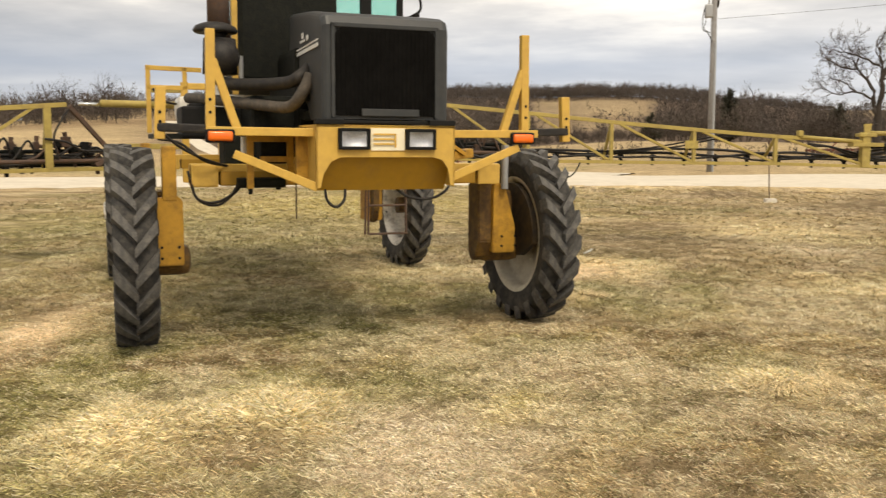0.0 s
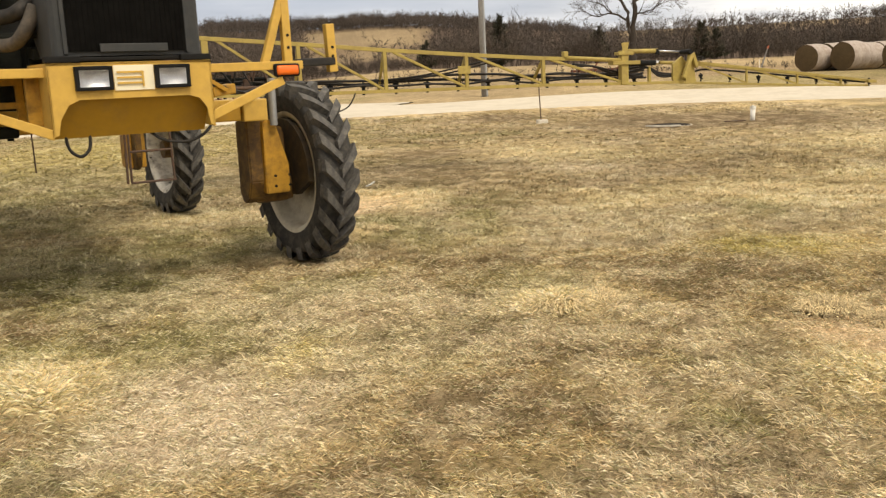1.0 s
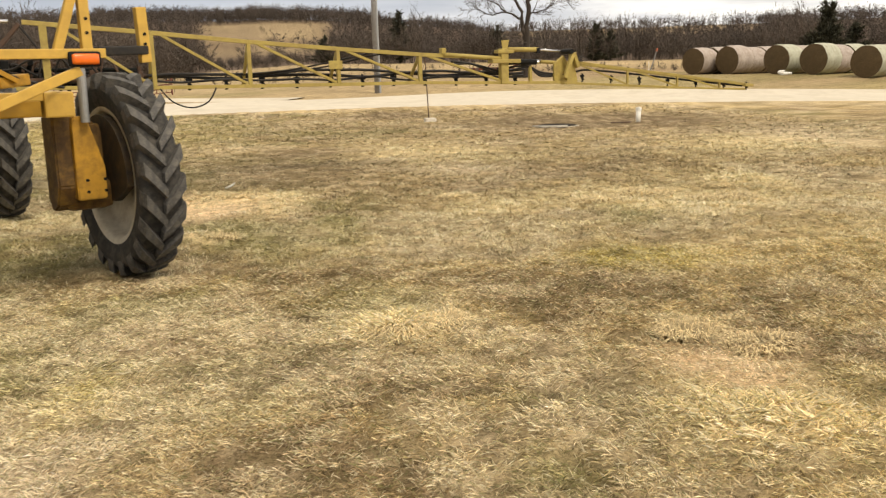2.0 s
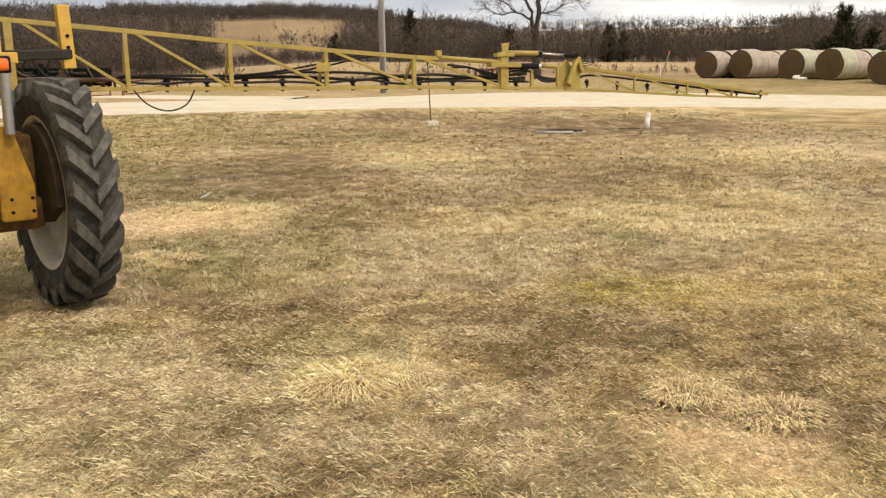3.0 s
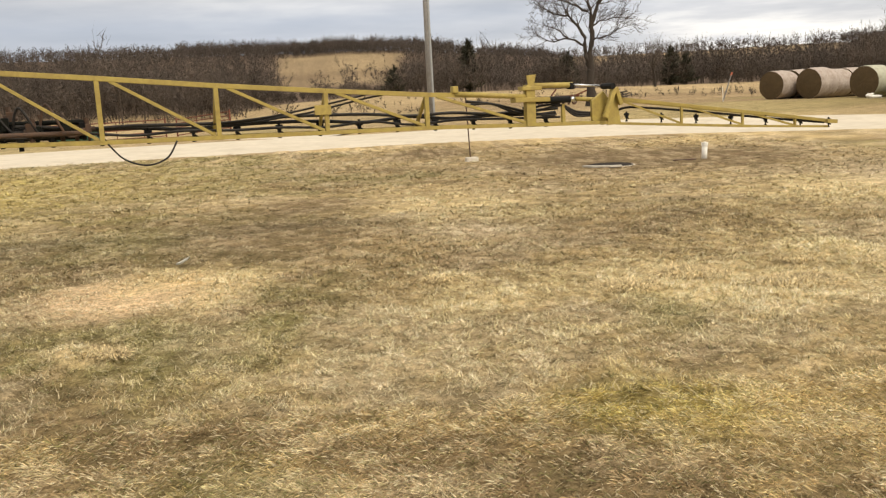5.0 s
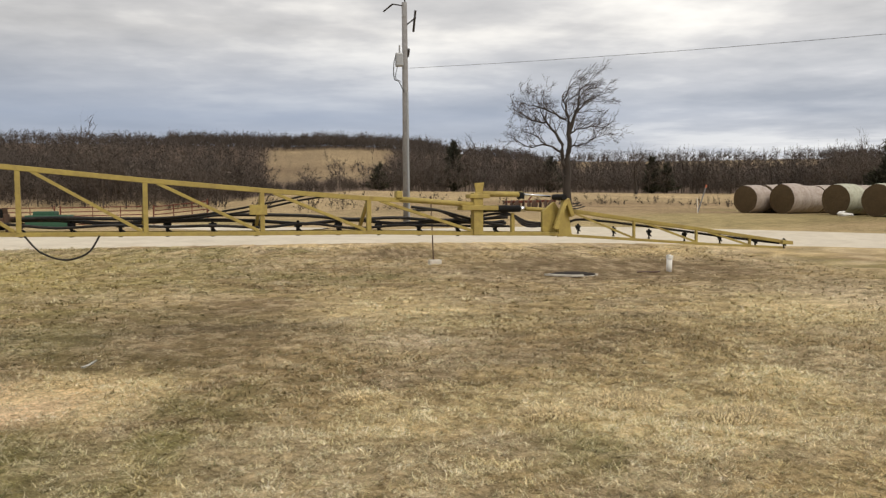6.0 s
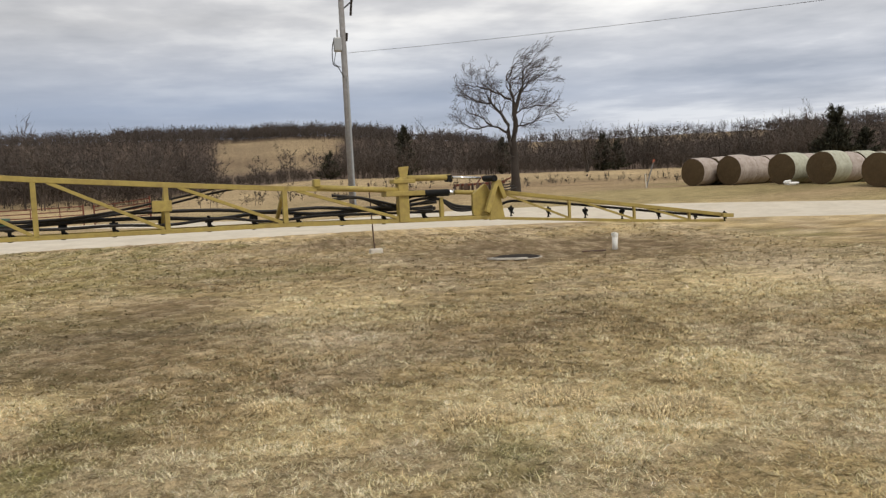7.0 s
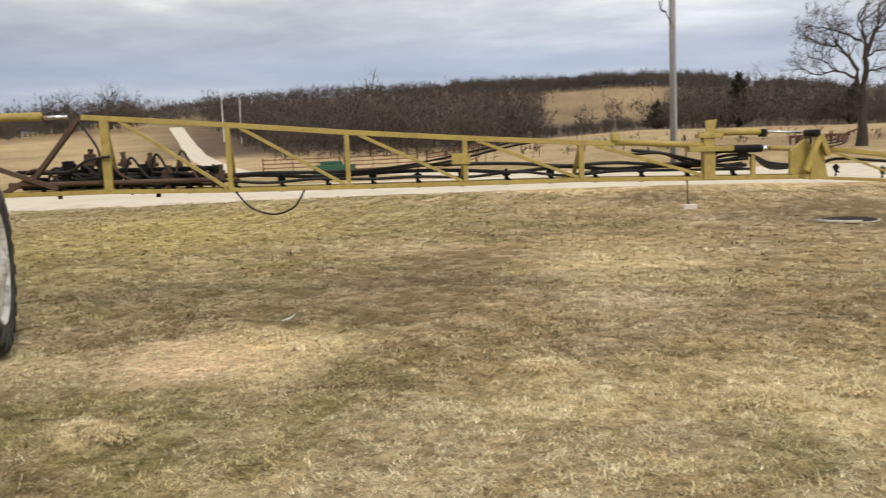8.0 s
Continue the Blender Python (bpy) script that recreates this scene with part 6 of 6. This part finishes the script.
    block(bm, P(6.36, 0, 1.69), (0.46, 0.16, 0.06), 0.008)
    block(bm, P(6.36, 0, 1.835), (0.26, 0.13, 0.05), 0.008)
    hb = part("hinge_bracket", bm, BOOM, ob, "yellow fold hinge bracket")
    bm = NB()
    slab(bm, [(-0.035, 1.86), (0.035, 1.86), (0.065, 2.01), (-0.055, 2.00)], P(6.37, 0.0, 0), (1, 0, 0), (0, 0, 1), 0.02)
    bmesh.ops.recalc_face_normals(bm, faces=bm.faces)
    part("rest_paddle", bm, BOOM, hb)
    bm = NB()
    bar(bm, P(6.87, 0.1, 1.37), P(6.87, 0.1, 1.62), 0.045, 0.045, up=(0, 1, 0))
    part("stay", bm, BOOM, ob)
    bm = NB()
    for k in range(3):
        if k < 2:
            hose(bm, [P(5.6, 0.2, 1.70 - 0.05 * k), P(5.9, 0.16, 1.66), P(6.2, 0.12, 1.58 - 0.04 * k), P(6.5, 0.1, 1.50), P(6.75, 0.1, 1.47 + 0.05 * k)], 0.018, 8, 6)
        hose(bm, [P(6.35, 0.2, 1.50 + 0.04 * k), P(6.6, 0.14, 1.56 + 0.05 * k), P(6.85, 0.1, 1.60), P(7.05, 0.05, 1.52 - 0.03 * k), P(7.4, -0.05, 1.50)], 0.016, 8, 6)
    part("hinge_hose", bm, RUBBER, ob, "", True)
    # breakaway knuckle and outer wing
    bm = NB()
    slab(bm, [(-0.22, 1.40), (-0.05, 1.34), (0.02, 1.36), (0.04, 1.70), (-0.04, 1.80), (-0.22, 1.66)], P(7.44, -0.06, 0), (1, 0, 0), (0, 0, 1), 0.05 * -g)
    bmesh.ops.recalc_face_normals(bm, faces=bm.faces)
    bmesh.ops.bevel(bm, geom=list(bm.edges), offset=0.006, segments=1, affect="EDGES")
    kn = part("knuckle_plate", bm, BOOM, ob, "weathered yellow breakaway knuckle block")
    bm = NB()
    slab(bm, [(-0.05, 1.34), (0.17, 1.36), (0.13, 1.56), (0.09, 1.80), (0.01, 1.82)], P(7.45, -0.15, 0), (1, 0, 0), (0, 0, 1), 0.03 * -g)
    bmesh.ops.recalc_face_normals(bm, faces=bm.faces)
    part("knuckle_cheek", bm, BOOM, kn)
    for p, q in (((7.33, -0.20, 1.44), (7.49, -0.20, 1.84)), ((7.50, -0.20, 1.84), (7.60, -0.18, 1.62))):
        bm = NB()
        bar(bm, P(*p), P(*q), 0.06, 0.055, 0.006, up=(0, 1, 0))
        part("knuckle_link", bm, BOOM, kn)
    for k in range(3):
        bm = NB()
        hose(bm, [P(7.5, -0.1, 1.80), P(7.6, -0.12 - 0.04 * k, 1.78 - 0.03 * k), P(7.74 + 0.04 * k, -0.14, 1.80 - 0.02 * k)], 0.008, 6, 5)
        part("loose_wire", bm, RUBBER, kn)
    bm = NB()
    pipe(bm, P(7.44, -0.24, 1.86), P(7.44, 0.02, 1.86), 0.04, seg=12)
    part("knuckle_pin", bm, BLACK, kn)
    E0, E1 = Vector(P(7.55, -0.13, 0)), Vector(P(10.45, -1.13, 0))

    def W(u, z, off=0.0):
        p = E0 + (E1 - E0) * u
        return (p.x, p.y + off * g, z)
    for off in (0.0, 0.22):
        bm = NB()
        bar(bm, W(0, 1.70, off), W(0.62, 1.545, off * 0.6), 0.042, 0.042, 0.003)
        bar(bm, W(0.62, 1.545, off * 0.6), W(1.0, 1.445, off * 0.3), 0.042, 0.042, 0.003)
        part("wing_top_chord", bm, BOOM, ob)
    bm = NB()
    bar(bm, W(0, 1.365), W(0.62, 1.36), 0.036, 0.036, 0.003)
    bar(bm, W(0.62, 1.36), W(0.97, 1.375), 0.030, 0.030, 0.003)
    part("wing_bottom_chord", bm, BOOM, ob)
    for u0, u1 in ((0.02, 0.30), (0.34, 0.58), (0.62, 0.82)):
        bm = NB()
        bar(bm, W(u0, 1.68 - 0.24 * u0), W(u1, 1.38), 0.026, 0.026)
        part("wing_brace", bm, BOOM, ob)
        bm = NB()
        bar(bm, W(u1, 1.37), W(u1, 1.69 - 0.25 * u1), 0.03, 0.03, up=(0, 1, 0))
        part("wing_post", bm, BOOM, ob)
    bm = NB()
    hose(bm, [W(0.0, 1.50, 0.08), W(0.06, 1.58, 0.08), W(0.18, 1.58, 0.08), W(0.30, 1.56, 0.08), W(0.5, 1.52, 0.06), W(0.72, 1.47, 0.04), W(0.96, 1.43, 0.03)], 0.017, 8, 6)
    part("wing_hose", bm, RUBBER, ob, "black spray hose", True)
    for u in (0.06, 0.22, 0.38, 0.54, 0.70, 0.86, 0.99):
        nozzle(ob, *W(u, 1.46 - 0.03 * u, 0.06), 0.62)
    bm = NB()
    block(bm, W(0.985, 1.445), (0.18, 0.07, 0.05), 0.006)
    part("tip_guard", bm, BOOM, ob)
    if sag:
        # the boom hangs a little towards its tip
        def drop(x):
            return 0.013 * max(x, 0) + 0.055 * max(x - 6.9, 0)

        def hang(x, y, z):
            along = float(np.interp(x, (5.0, 6.35, 7.45, 10.45), (0, 0.10, 0.22, 0.03)))
            back = float(np.interp(x, (6.6, 7.45, 10.45), (0, 0.14, 0)))
            return (x + along, y + back * g, z - drop(x))
        for c in ob.children_recursive:
            if c.name.startswith("nozzle"):
                c.location = hang(*c.location)
            else:
                for v in c.data.vertices:
                    v.co = hang(*v.co)
    return ob


_dir, _back = Vector((0.969, 0.247, 0)), Vector((-0.247, 0.969, 0))
mr = Matrix((_dir, _back, Vector((0, 0, 1)))).transposed().to_4x4()
mr.translation = (-1.68, 12.37, 0.0)
boom(mr, 1, "weathered yellow truss spray boom with black hoses and nozzles, unfolded", True)
_a, _b = Vector((AX.x, AX.y, 0)).normalized(), Vector((BX.x, BX.y, 0)).normalized()
_dl = -0.971 * _a - 0.239 * _b
_bl = -0.239 * _a + 0.971 * _b
ml = Matrix((_dl, -_bl, Vector((0, 0, 1)))).transposed().to_4x4()
ml.translation = Vector((-1.64, 6.59, -0.10)) - 2.45 * _a + 4.8 * _b
boom(ml, -1, "weathered yellow truss spray boom with plumbing, unfolded over the lawn")


# ---- things on the lawn and beyond the road ----
def ground_at(x, y):
    return float(land(x, y))


def utility_pole(x, y, h):
    ob = empty("utility_pole", Matrix.Translation((x, y, ground_at(x, y))), "weathered grey wooden utility pole with a metal conduit", "utility pole")
    bm = NB()
    pipe(bm, (0, 0, -0.5), (-0.02, 0, h), 0.16, 0.115, 18)
    part("pole", bm, POLEWOOD, ob, "weathered grey wooden pole", True)
    bm = NB()
    pipe(bm, (0.085, -0.145, 0), (0.06, -0.125, h * 0.60), 0.05, seg=10)
    part("conduit", bm, GALV, ob, "pale metal conduit")
    bm = NB()
    block(bm, (-0.27, -0.05, h * 0.745), (0.34, 0.34, 0.58), 0.05)
    pipe(bm, (-0.26, -0.05, h * 0.775), (-0.26, -0.05, h * 0.775 + 0.34), 0.035, seg=8)
    tr = part("transformer_box", bm, GALV, ob, "grey metal transformer box")
    bm = NB()
    hose(bm, [(-0.42, -0.1, h * 0.77), (-0.52, -0.1, h * 0.72), (-0.50, -0.1, h * 0.66), (-0.30, -0.12, h * 0.645), (-0.08, -0.13, h * 0.60)], 0.02, 8, 6)
    hose(bm, [(-0.36, -0.15, h * 0.715), (-0.44, -0.15, h * 0.68), (-0.44, -0.15, h * 0.66), (-0.2, -0.15, h * 0.645)], 0.014, 8, 6)
    part("service_cable", bm, RUBBER, ob, "black cable loop")
    bm = NB()
    bar(bm, (0.05, 0, h * 0.90), (0.48, -0.05, h * 0.935), 0.05, 0.05)
    pipe(bm, (0.36, -0.05, h * 0.87), (0.46, -0.05, h * 0.965), 0.05, seg=10)
    part("fuse_cutout", bm, CASTIRON, ob, "dark fuse cutout")
    bm = NB()
    bar(bm, (0, 0, h * 0.985), (-0.55, -0.1, h * 0.99), 0.045, 0.045)
    pipe(bm, (-0.55, -0.1, h * 0.99), (-0.95, -0.15, h * 0.955), 0.035, seg=8)
    pipe(bm, (0, 0, h), (0, 0, h + 0.5), 0.03, seg=8)
    part("insulator_arm", bm, CASTIRON, ob)
    bm = NB()
    pipe(bm, (0.12, -0.05, h * 0.76), (0.16, -0.05, h * 0.795), 0.05, seg=8)
    part("insulator", bm, CASTIRON, ob)
    return ob


utility_pole(6.87, 42.04, 9.75)


def wire(a, b, sag, r, label):
    P, Q = Vector(a), Vector(b)
    bm = NB()
    hose(bm, [P.lerp(Q, k / 12) - Vector((0, 0, sag * 4 * (k / 12) * (1 - k / 12))) for k in range(13)], r, 5, 3)
    tagged(link("overhead_wire", bm, CASTIRON), label, "wire")


wire((7.0, 41.9, 7.4), (42, 6, 6.9), 0.55, 0.007, "thin dark overhead wire running from the pole")


def bale(x, y, az, r, ln, tone, k):
    """A round bale lying with its axis along the bearing az."""
    z = ground_at(x, y)
    m = Matrix.Translation((x, y, z + r * 0.95)) @ Euler((0, 0, -radians(az))).to_matrix().to_4x4()
    ob = empty("hay_bale", m, ("weathered grey-pink" if tone else "pale greenish-grey") + " net-wrapped round hay bale in a row", "hay bale", "row of round hay bales")
    rng = np.random.RandomState(k)
    seg, rows = 40, 9
    bm = NB()
    rings = []
    wob = 1 + 0.02 * rng.randn(seg)
    wob = (wob + np.roll(wob, 1) + np.roll(wob, -1)) / 3
    for j in range(rows):
        u = j / (rows - 1)
        edge = 0.955 if j in (0, rows - 1) else 0.99 if j in (1, rows - 2) else 1.0 + 0.008 * rng.randn()
        rings.append([bm.verts.new((r * edge * wob[i] * math.cos(6.2832 * i / seg), u * ln, max(r * edge * wob[i] * math.sin(6.2832 * i / seg), -0.95 * r))) for i in range(seg)])
    for a, b in zip(rings, rings[1:]):
        for i in range(seg):
            bm.faces.new((a[i], a[(i + 1) % seg], b[(i + 1) % seg], b[i]))
    bmesh.ops.recalc_face_normals(bm, faces=bm.faces)
    part("net_wrap", bm, HAY_WRAP if tone else HAY_GREEN, ob, "pale net wrap", True)
    for e, ring in ((0, -1), (ln, 1)):
        bm = NB()
        rr = [0.0, 0.2, 0.4, 0.6, 0.8, 0.955]
        prev = None
        for q in rr:
            cur = [bm.verts.new((r * q * wob[i] * math.cos(6.2832 * i / seg), e + ring * (0.05 * (1 - q * q) + 0.004 * rng.randn() * (q < 0.9)), max(r * q * wob[i] * math.sin(6.2832 * i / seg), -0.95 * r))) for i in range(seg)]
            if prev:
                for i in range(seg):
                    bm.faces.new((prev[i], prev[(i + 1) % seg], cur[(i + 1) % seg], cur[i]))
            prev = cur
        bmesh.ops.remove_doubles(bm, verts=bm.verts, dist=1e-5)
        bmesh.ops.recalc_face_normals(bm, faces=bm.faces)
        part("end_face", bm, HAY_END, ob, "brown spiral hay end", True)


k = 0
for x, y, n in ((23.94, 43.5, 2), (25.15, 42.4, 3), (26.35, 39.9, 3), (27.0, 37.9, 3), (27.5, 34.9, 3), (28.6, 32.0, 3)):
    for j in range(n):
        az = 66 + (k * 37 % 7) - 3
        d = j * 1.36
        bale(x - 0.18 + d * math.sin(radians(66)) + 0.05 * (k % 3), y + 0.1 + d * math.cos(radians(66)), az, 0.70 + 0.02 * (k % 3), 1.30, j == 1 or x < 26, k)
        k += 1


def cleanout(x, y):
    ob = empty("cleanout_pipe", Matrix.Translation((x, y, ground_at(x, y))), "white plastic cleanout pipe standing in the lawn", "pipe")
    bm = NB()
    pipe(bm, (0, 0, -0.1), (0.015, 0, 0.32), 0.062, seg=20)
    part("pipe", bm, PVC, ob, "", True)
    bm = NB()
    pipe(bm, (0.013, 0, 0.27), (0.016, 0, 0.345), 0.076, seg=20)
    pipe(bm, (0.016, 0, 0.345), (0.017, 0, 0.365), 0.03, seg=4)
    part("cap", bm, PVC, ob, "white screw cap")


cleanout(10.42, 21.65)


def manhole(x, y):
    ob = empty("septic_lid", Matrix.Translation((x, y, ground_at(x, y))), "round tank lid with a pale concrete rim in bare soil", "lid")
    bm = NB()
    lathe(bm, [(0.53, -0.05), (0.53, 0.004), (0.52, 0.008), (0.50, 0.008), (0.49, 0.004), (0.49, -0.05)], 40, "z")
    bmesh.ops.recalc_face_normals(bm, faces=bm.faces)
    part("rim", bm, CONCRETE, ob, "pale concrete rim")
    bm = NB()
    lathe(bm, [(0.485, -0.02), (0.485, 0.012), (0.40, 0.03), (0.0, 0.035)], 40, "z")
    bmesh.ops.remove_doubles(bm, verts=bm.verts, dist=1e-5)
    part("lid", bm, CASTIRON, ob, "dark lid")
    bm = NB()
    slab(bm, [(-0.66, -0.12), (-0.52, -0.40), (-0.20, -0.58), (0.05, -0.60), (0.06, -0.52), (-0.16, -0.50), (-0.44, -0.32)], (0, 0, 0.005), (1, 0, 0), (0, 1, 0), 0.035)
    part("kerb_piece", bm, CONCRETE, ob, "broken pale concrete edge")


manhole(8.0, 21.0)
bm = NB()
slab(bm, [(-0.30, -0.06), (0.22, -0.07), (0.25, 0.05), (-0.28, 0.06)], (0, 0, 0), (1, 0, 0), (0, 1, 0), 0.025)
pl = link("flat_stone", bm, RUST)
pl.location = (9.85, 21.35, ground_at(9.85, 21.35) - 0.005)
tagged(pl, "flat rusty brown plate lying beside the white pipe", "stone")


def marker_rod(x, y):
    ob = empty("marker_rod", Matrix.Translation((x, y, ground_at(x, y))), "thin rusty marker rod on a pale concrete block", "marker")
    bm = NB()
    pipe(bm, (0, 0, 0), (-0.06, 0, 1.62), 0.016, 0.014, 8)
    part("rod", bm, RUST, ob)
    bm = NB()
    block(bm, (0.03, 0, 0.03), (0.30, 0.24, 0.15), 0.035)
    part("block", bm, CONCRETE, ob, "pale concrete block")
    bm = NB()
    block(bm, (-0.06, 0, 1.56), (0.05, 0.02, 0.10), 0.005)
    part("tag", bm, RUST, ob)


marker_rod(5.43, 23.78)


def leaning_flag(x, y):
    ob = empty("marker_post", Matrix.Translation((x, y, ground_at(x, y))), "leaning grey post with an orange tip in the pasture", "post")
    bm = NB()
    pipe(bm, (0, 0, -0.2), (0.42, -0.15, 1.25), 0.035, 0.03, 8)
    part("post", bm, POLEWOOD, ob)
    bm = NB()
    block(bm, (0.43, -0.155, 1.29), (0.085, 0.03, 0.17), 0.012, Euler((0, radians(16), 0)).to_matrix())
    part("tip", bm, ORANGE, ob, "orange tip")
    bm = NB()
    pipe(bm, (-0.06, -0.3, -0.2), (-0.10, -0.3, 0.70), 0.018, 0.018, 8)
    part("stake", bm, PVC, ob, "short white stake")


leaning_flag(21.6, 44.4)


def pasture_gate(x0, y0, x1, y1, h):
    z0, z1 = ground_at(x0, y0), ground_at(x1, y1)
    ob = empty("pasture_gate", Matrix.Translation((x0, y0, z0)), "dark red tubular steel pasture gate", "gate", "gates along the lane")
    d = Vector((x1 - x0, y1 - y0, z1 - z0))
    for k in range(5):
        bm = NB()
        z = 0.18 + (h - 0.18) * k / 4
        pipe(bm, (0, 0, z), d + Vector((0, 0, z)), 0.03, seg=8)
        part("rail", bm, REDSTEEL, ob)
    for u in (0, 0.28, 0.62, 1):
        bm = NB()
        pipe(bm, d * u + Vector((0, 0, -0.05 if u in (0, 1) else 0.15)), d * u + Vector((0, 0, h + (0.12 if u in (0, 1) else 0))), 0.05 if u in (0, 1) else 0.028, seg=8)
        part("upright", bm, REDSTEEL, ob)


pasture_gate(-8.2, 63.6, -12.8, 61.5, 1.25)
pasture_gate(-13.1, 61.3, -17.6, 59.0, 1.25)
pasture_gate(-3.5, 58.5, -7.0, 60.5, 1.15)


def disc_harrow(x, y):
    ob = empty("disc_harrow", Matrix.Translation((x, y, ground_at(x, y))), "rusty red disc harrow parked on the tan pasture", "farm implement")
    bm = NB()
    for p, q in (((-1.4, 0, 0.42), (1.5, 0.1, 0.45)), ((-1.2, 0.7, 0.42), (1.2, 0.7, 0.45)), ((-0.9, -0.1, 0.45), (-0.7, 0.9, 0.45)), ((0.8, -0.1, 0.45), (0.9, 0.9, 0.45))):
        bar(bm, p, q, 0.09, 0.12, 0.01)
    part("frame", bm, REDSTEEL, ob)
    bm = NB()
    bar(bm, (1.2, 0.05, 0.45), (2.0, -0.2, 0.78), 0.08, 0.08)
    part("hitch", bm, REDSTEEL, ob)
    bm = NB()
    bar(bm, (-0.1, 0.1, 0.45), (0.25, 0.2, 0.85), 0.06, 0.06)
    part("lever", bm, REDSTEEL, ob)
    for k in range(9):
        bm = NB()
        pipe(bm, (-1.35 + 0.32 * k, -0.05 + 0.02 * (k % 3), 0.26), (-1.32 + 0.32 * k, -0.05, 0.26), 0.27, 0.24, 16)
        part("disc", bm, RUST, ob)


disc_harrow(14.6, 50.2)


def bare_bush(x, y, h, seed, label):
    rng = np.random.RandomState(seed)
    v, f = bare_trees(np.array([(x, y), (x + 0.5, y + 0.3), (x - 0.6, y + 0.2)]), np.array([h, h * 0.8, h * 0.7]), 110, 0.035, rng, 0.45)
    tagged(sheet("bare_bush", v, f, BRUSH, smooth=False), label, "bush", "bare bushes beyond the road")


bare_bush(-0.5, 66, 2.3, 3, "grey bare bush beside the lane")
bare_bush(2.6, 64, 1.9, 4, "grey bare bush in dry grass")
bare_bush(-4.0, 68, 2.6, 5, "grey bare bush by the pasture gate")
bare_bush(7.6, 58, 0.9, 6, "low brown bush in the pasture")
bare_bush(-26, 86, 3.0, 7, "brown bare bush beside the hill lane")
bare_bush(5.0, 68, 1.8, 8, "grey bare bush in dry grass")

bm = NB()
block(bm, (0, 0, 0.65), (2.4, 1.4, 0.9), 0.05)
block(bm, (-0.2, 0, 1.2), (1.2, 1.0, 0.25), 0.05)
gb = link("feed_bin", bm, GREENBOX)
gb.location = (-12.5, 58.0, ground_at(-12.5, 58.0) - 0.2)
tagged(gb, "dark green steel bin standing beside the lane", "bin")
bm = NB()
block(bm, (0, 0, 0.05), (0.55, 0.24, 0.10), 0.04)
bmesh.ops.create_icosphere(bm, subdivisions=2, radius=0.13, matrix=Matrix.Translation((-0.2, 0.05, 0.1)) @ Matrix.Diagonal((1.5, 0.8, 0.9, 1)))
rag = random.Random(5)
for v in bm.verts:
    v.co += Vector((rag.uniform(-0.03, 0.03), rag.uniform(-0.03, 0.03), rag.uniform(-0.02, 0.03)))
sk = link("plastic_sheet", bm, SACK)
sk.location = (26.1, 38.9, ground_at(26.1, 38.9))
tagged(sk, "crumpled white plastic sheet lying before the hay bales", "litter")

# a pale curled leaf on the grass
bm = NB()
rows = []
for i in range(7):
    u = i / 6
    w = 0.030 * math.sin(math.pi * min(max(u, 0.04), 0.97)) ** 0.8
    z = 0.045 + 0.05 * u * u
    rows.append([bm.verts.new((-0.07 + 0.15 * u, w * e, z + 0.018 * abs(e))) for e in (-1, 0, 1)])
for a, b in zip(rows, rows[1:]):
    for i in range(2):
        bm.faces.new((a[i], a[i + 1], b[i + 1], b[i]))
bmesh.ops.solidify(bm, geom=list(bm.faces), thickness=0.002)
leaf = link("dry_leaf", bm, WHITE, smooth=True)
leaf.location = (0.38, 11.80, ground_at(0.38, 11.80))
leaf.rotation_euler = (0, 0, radians(35))
tagged(leaf, "pale curled dry leaf lying on the lawn", "leaf")
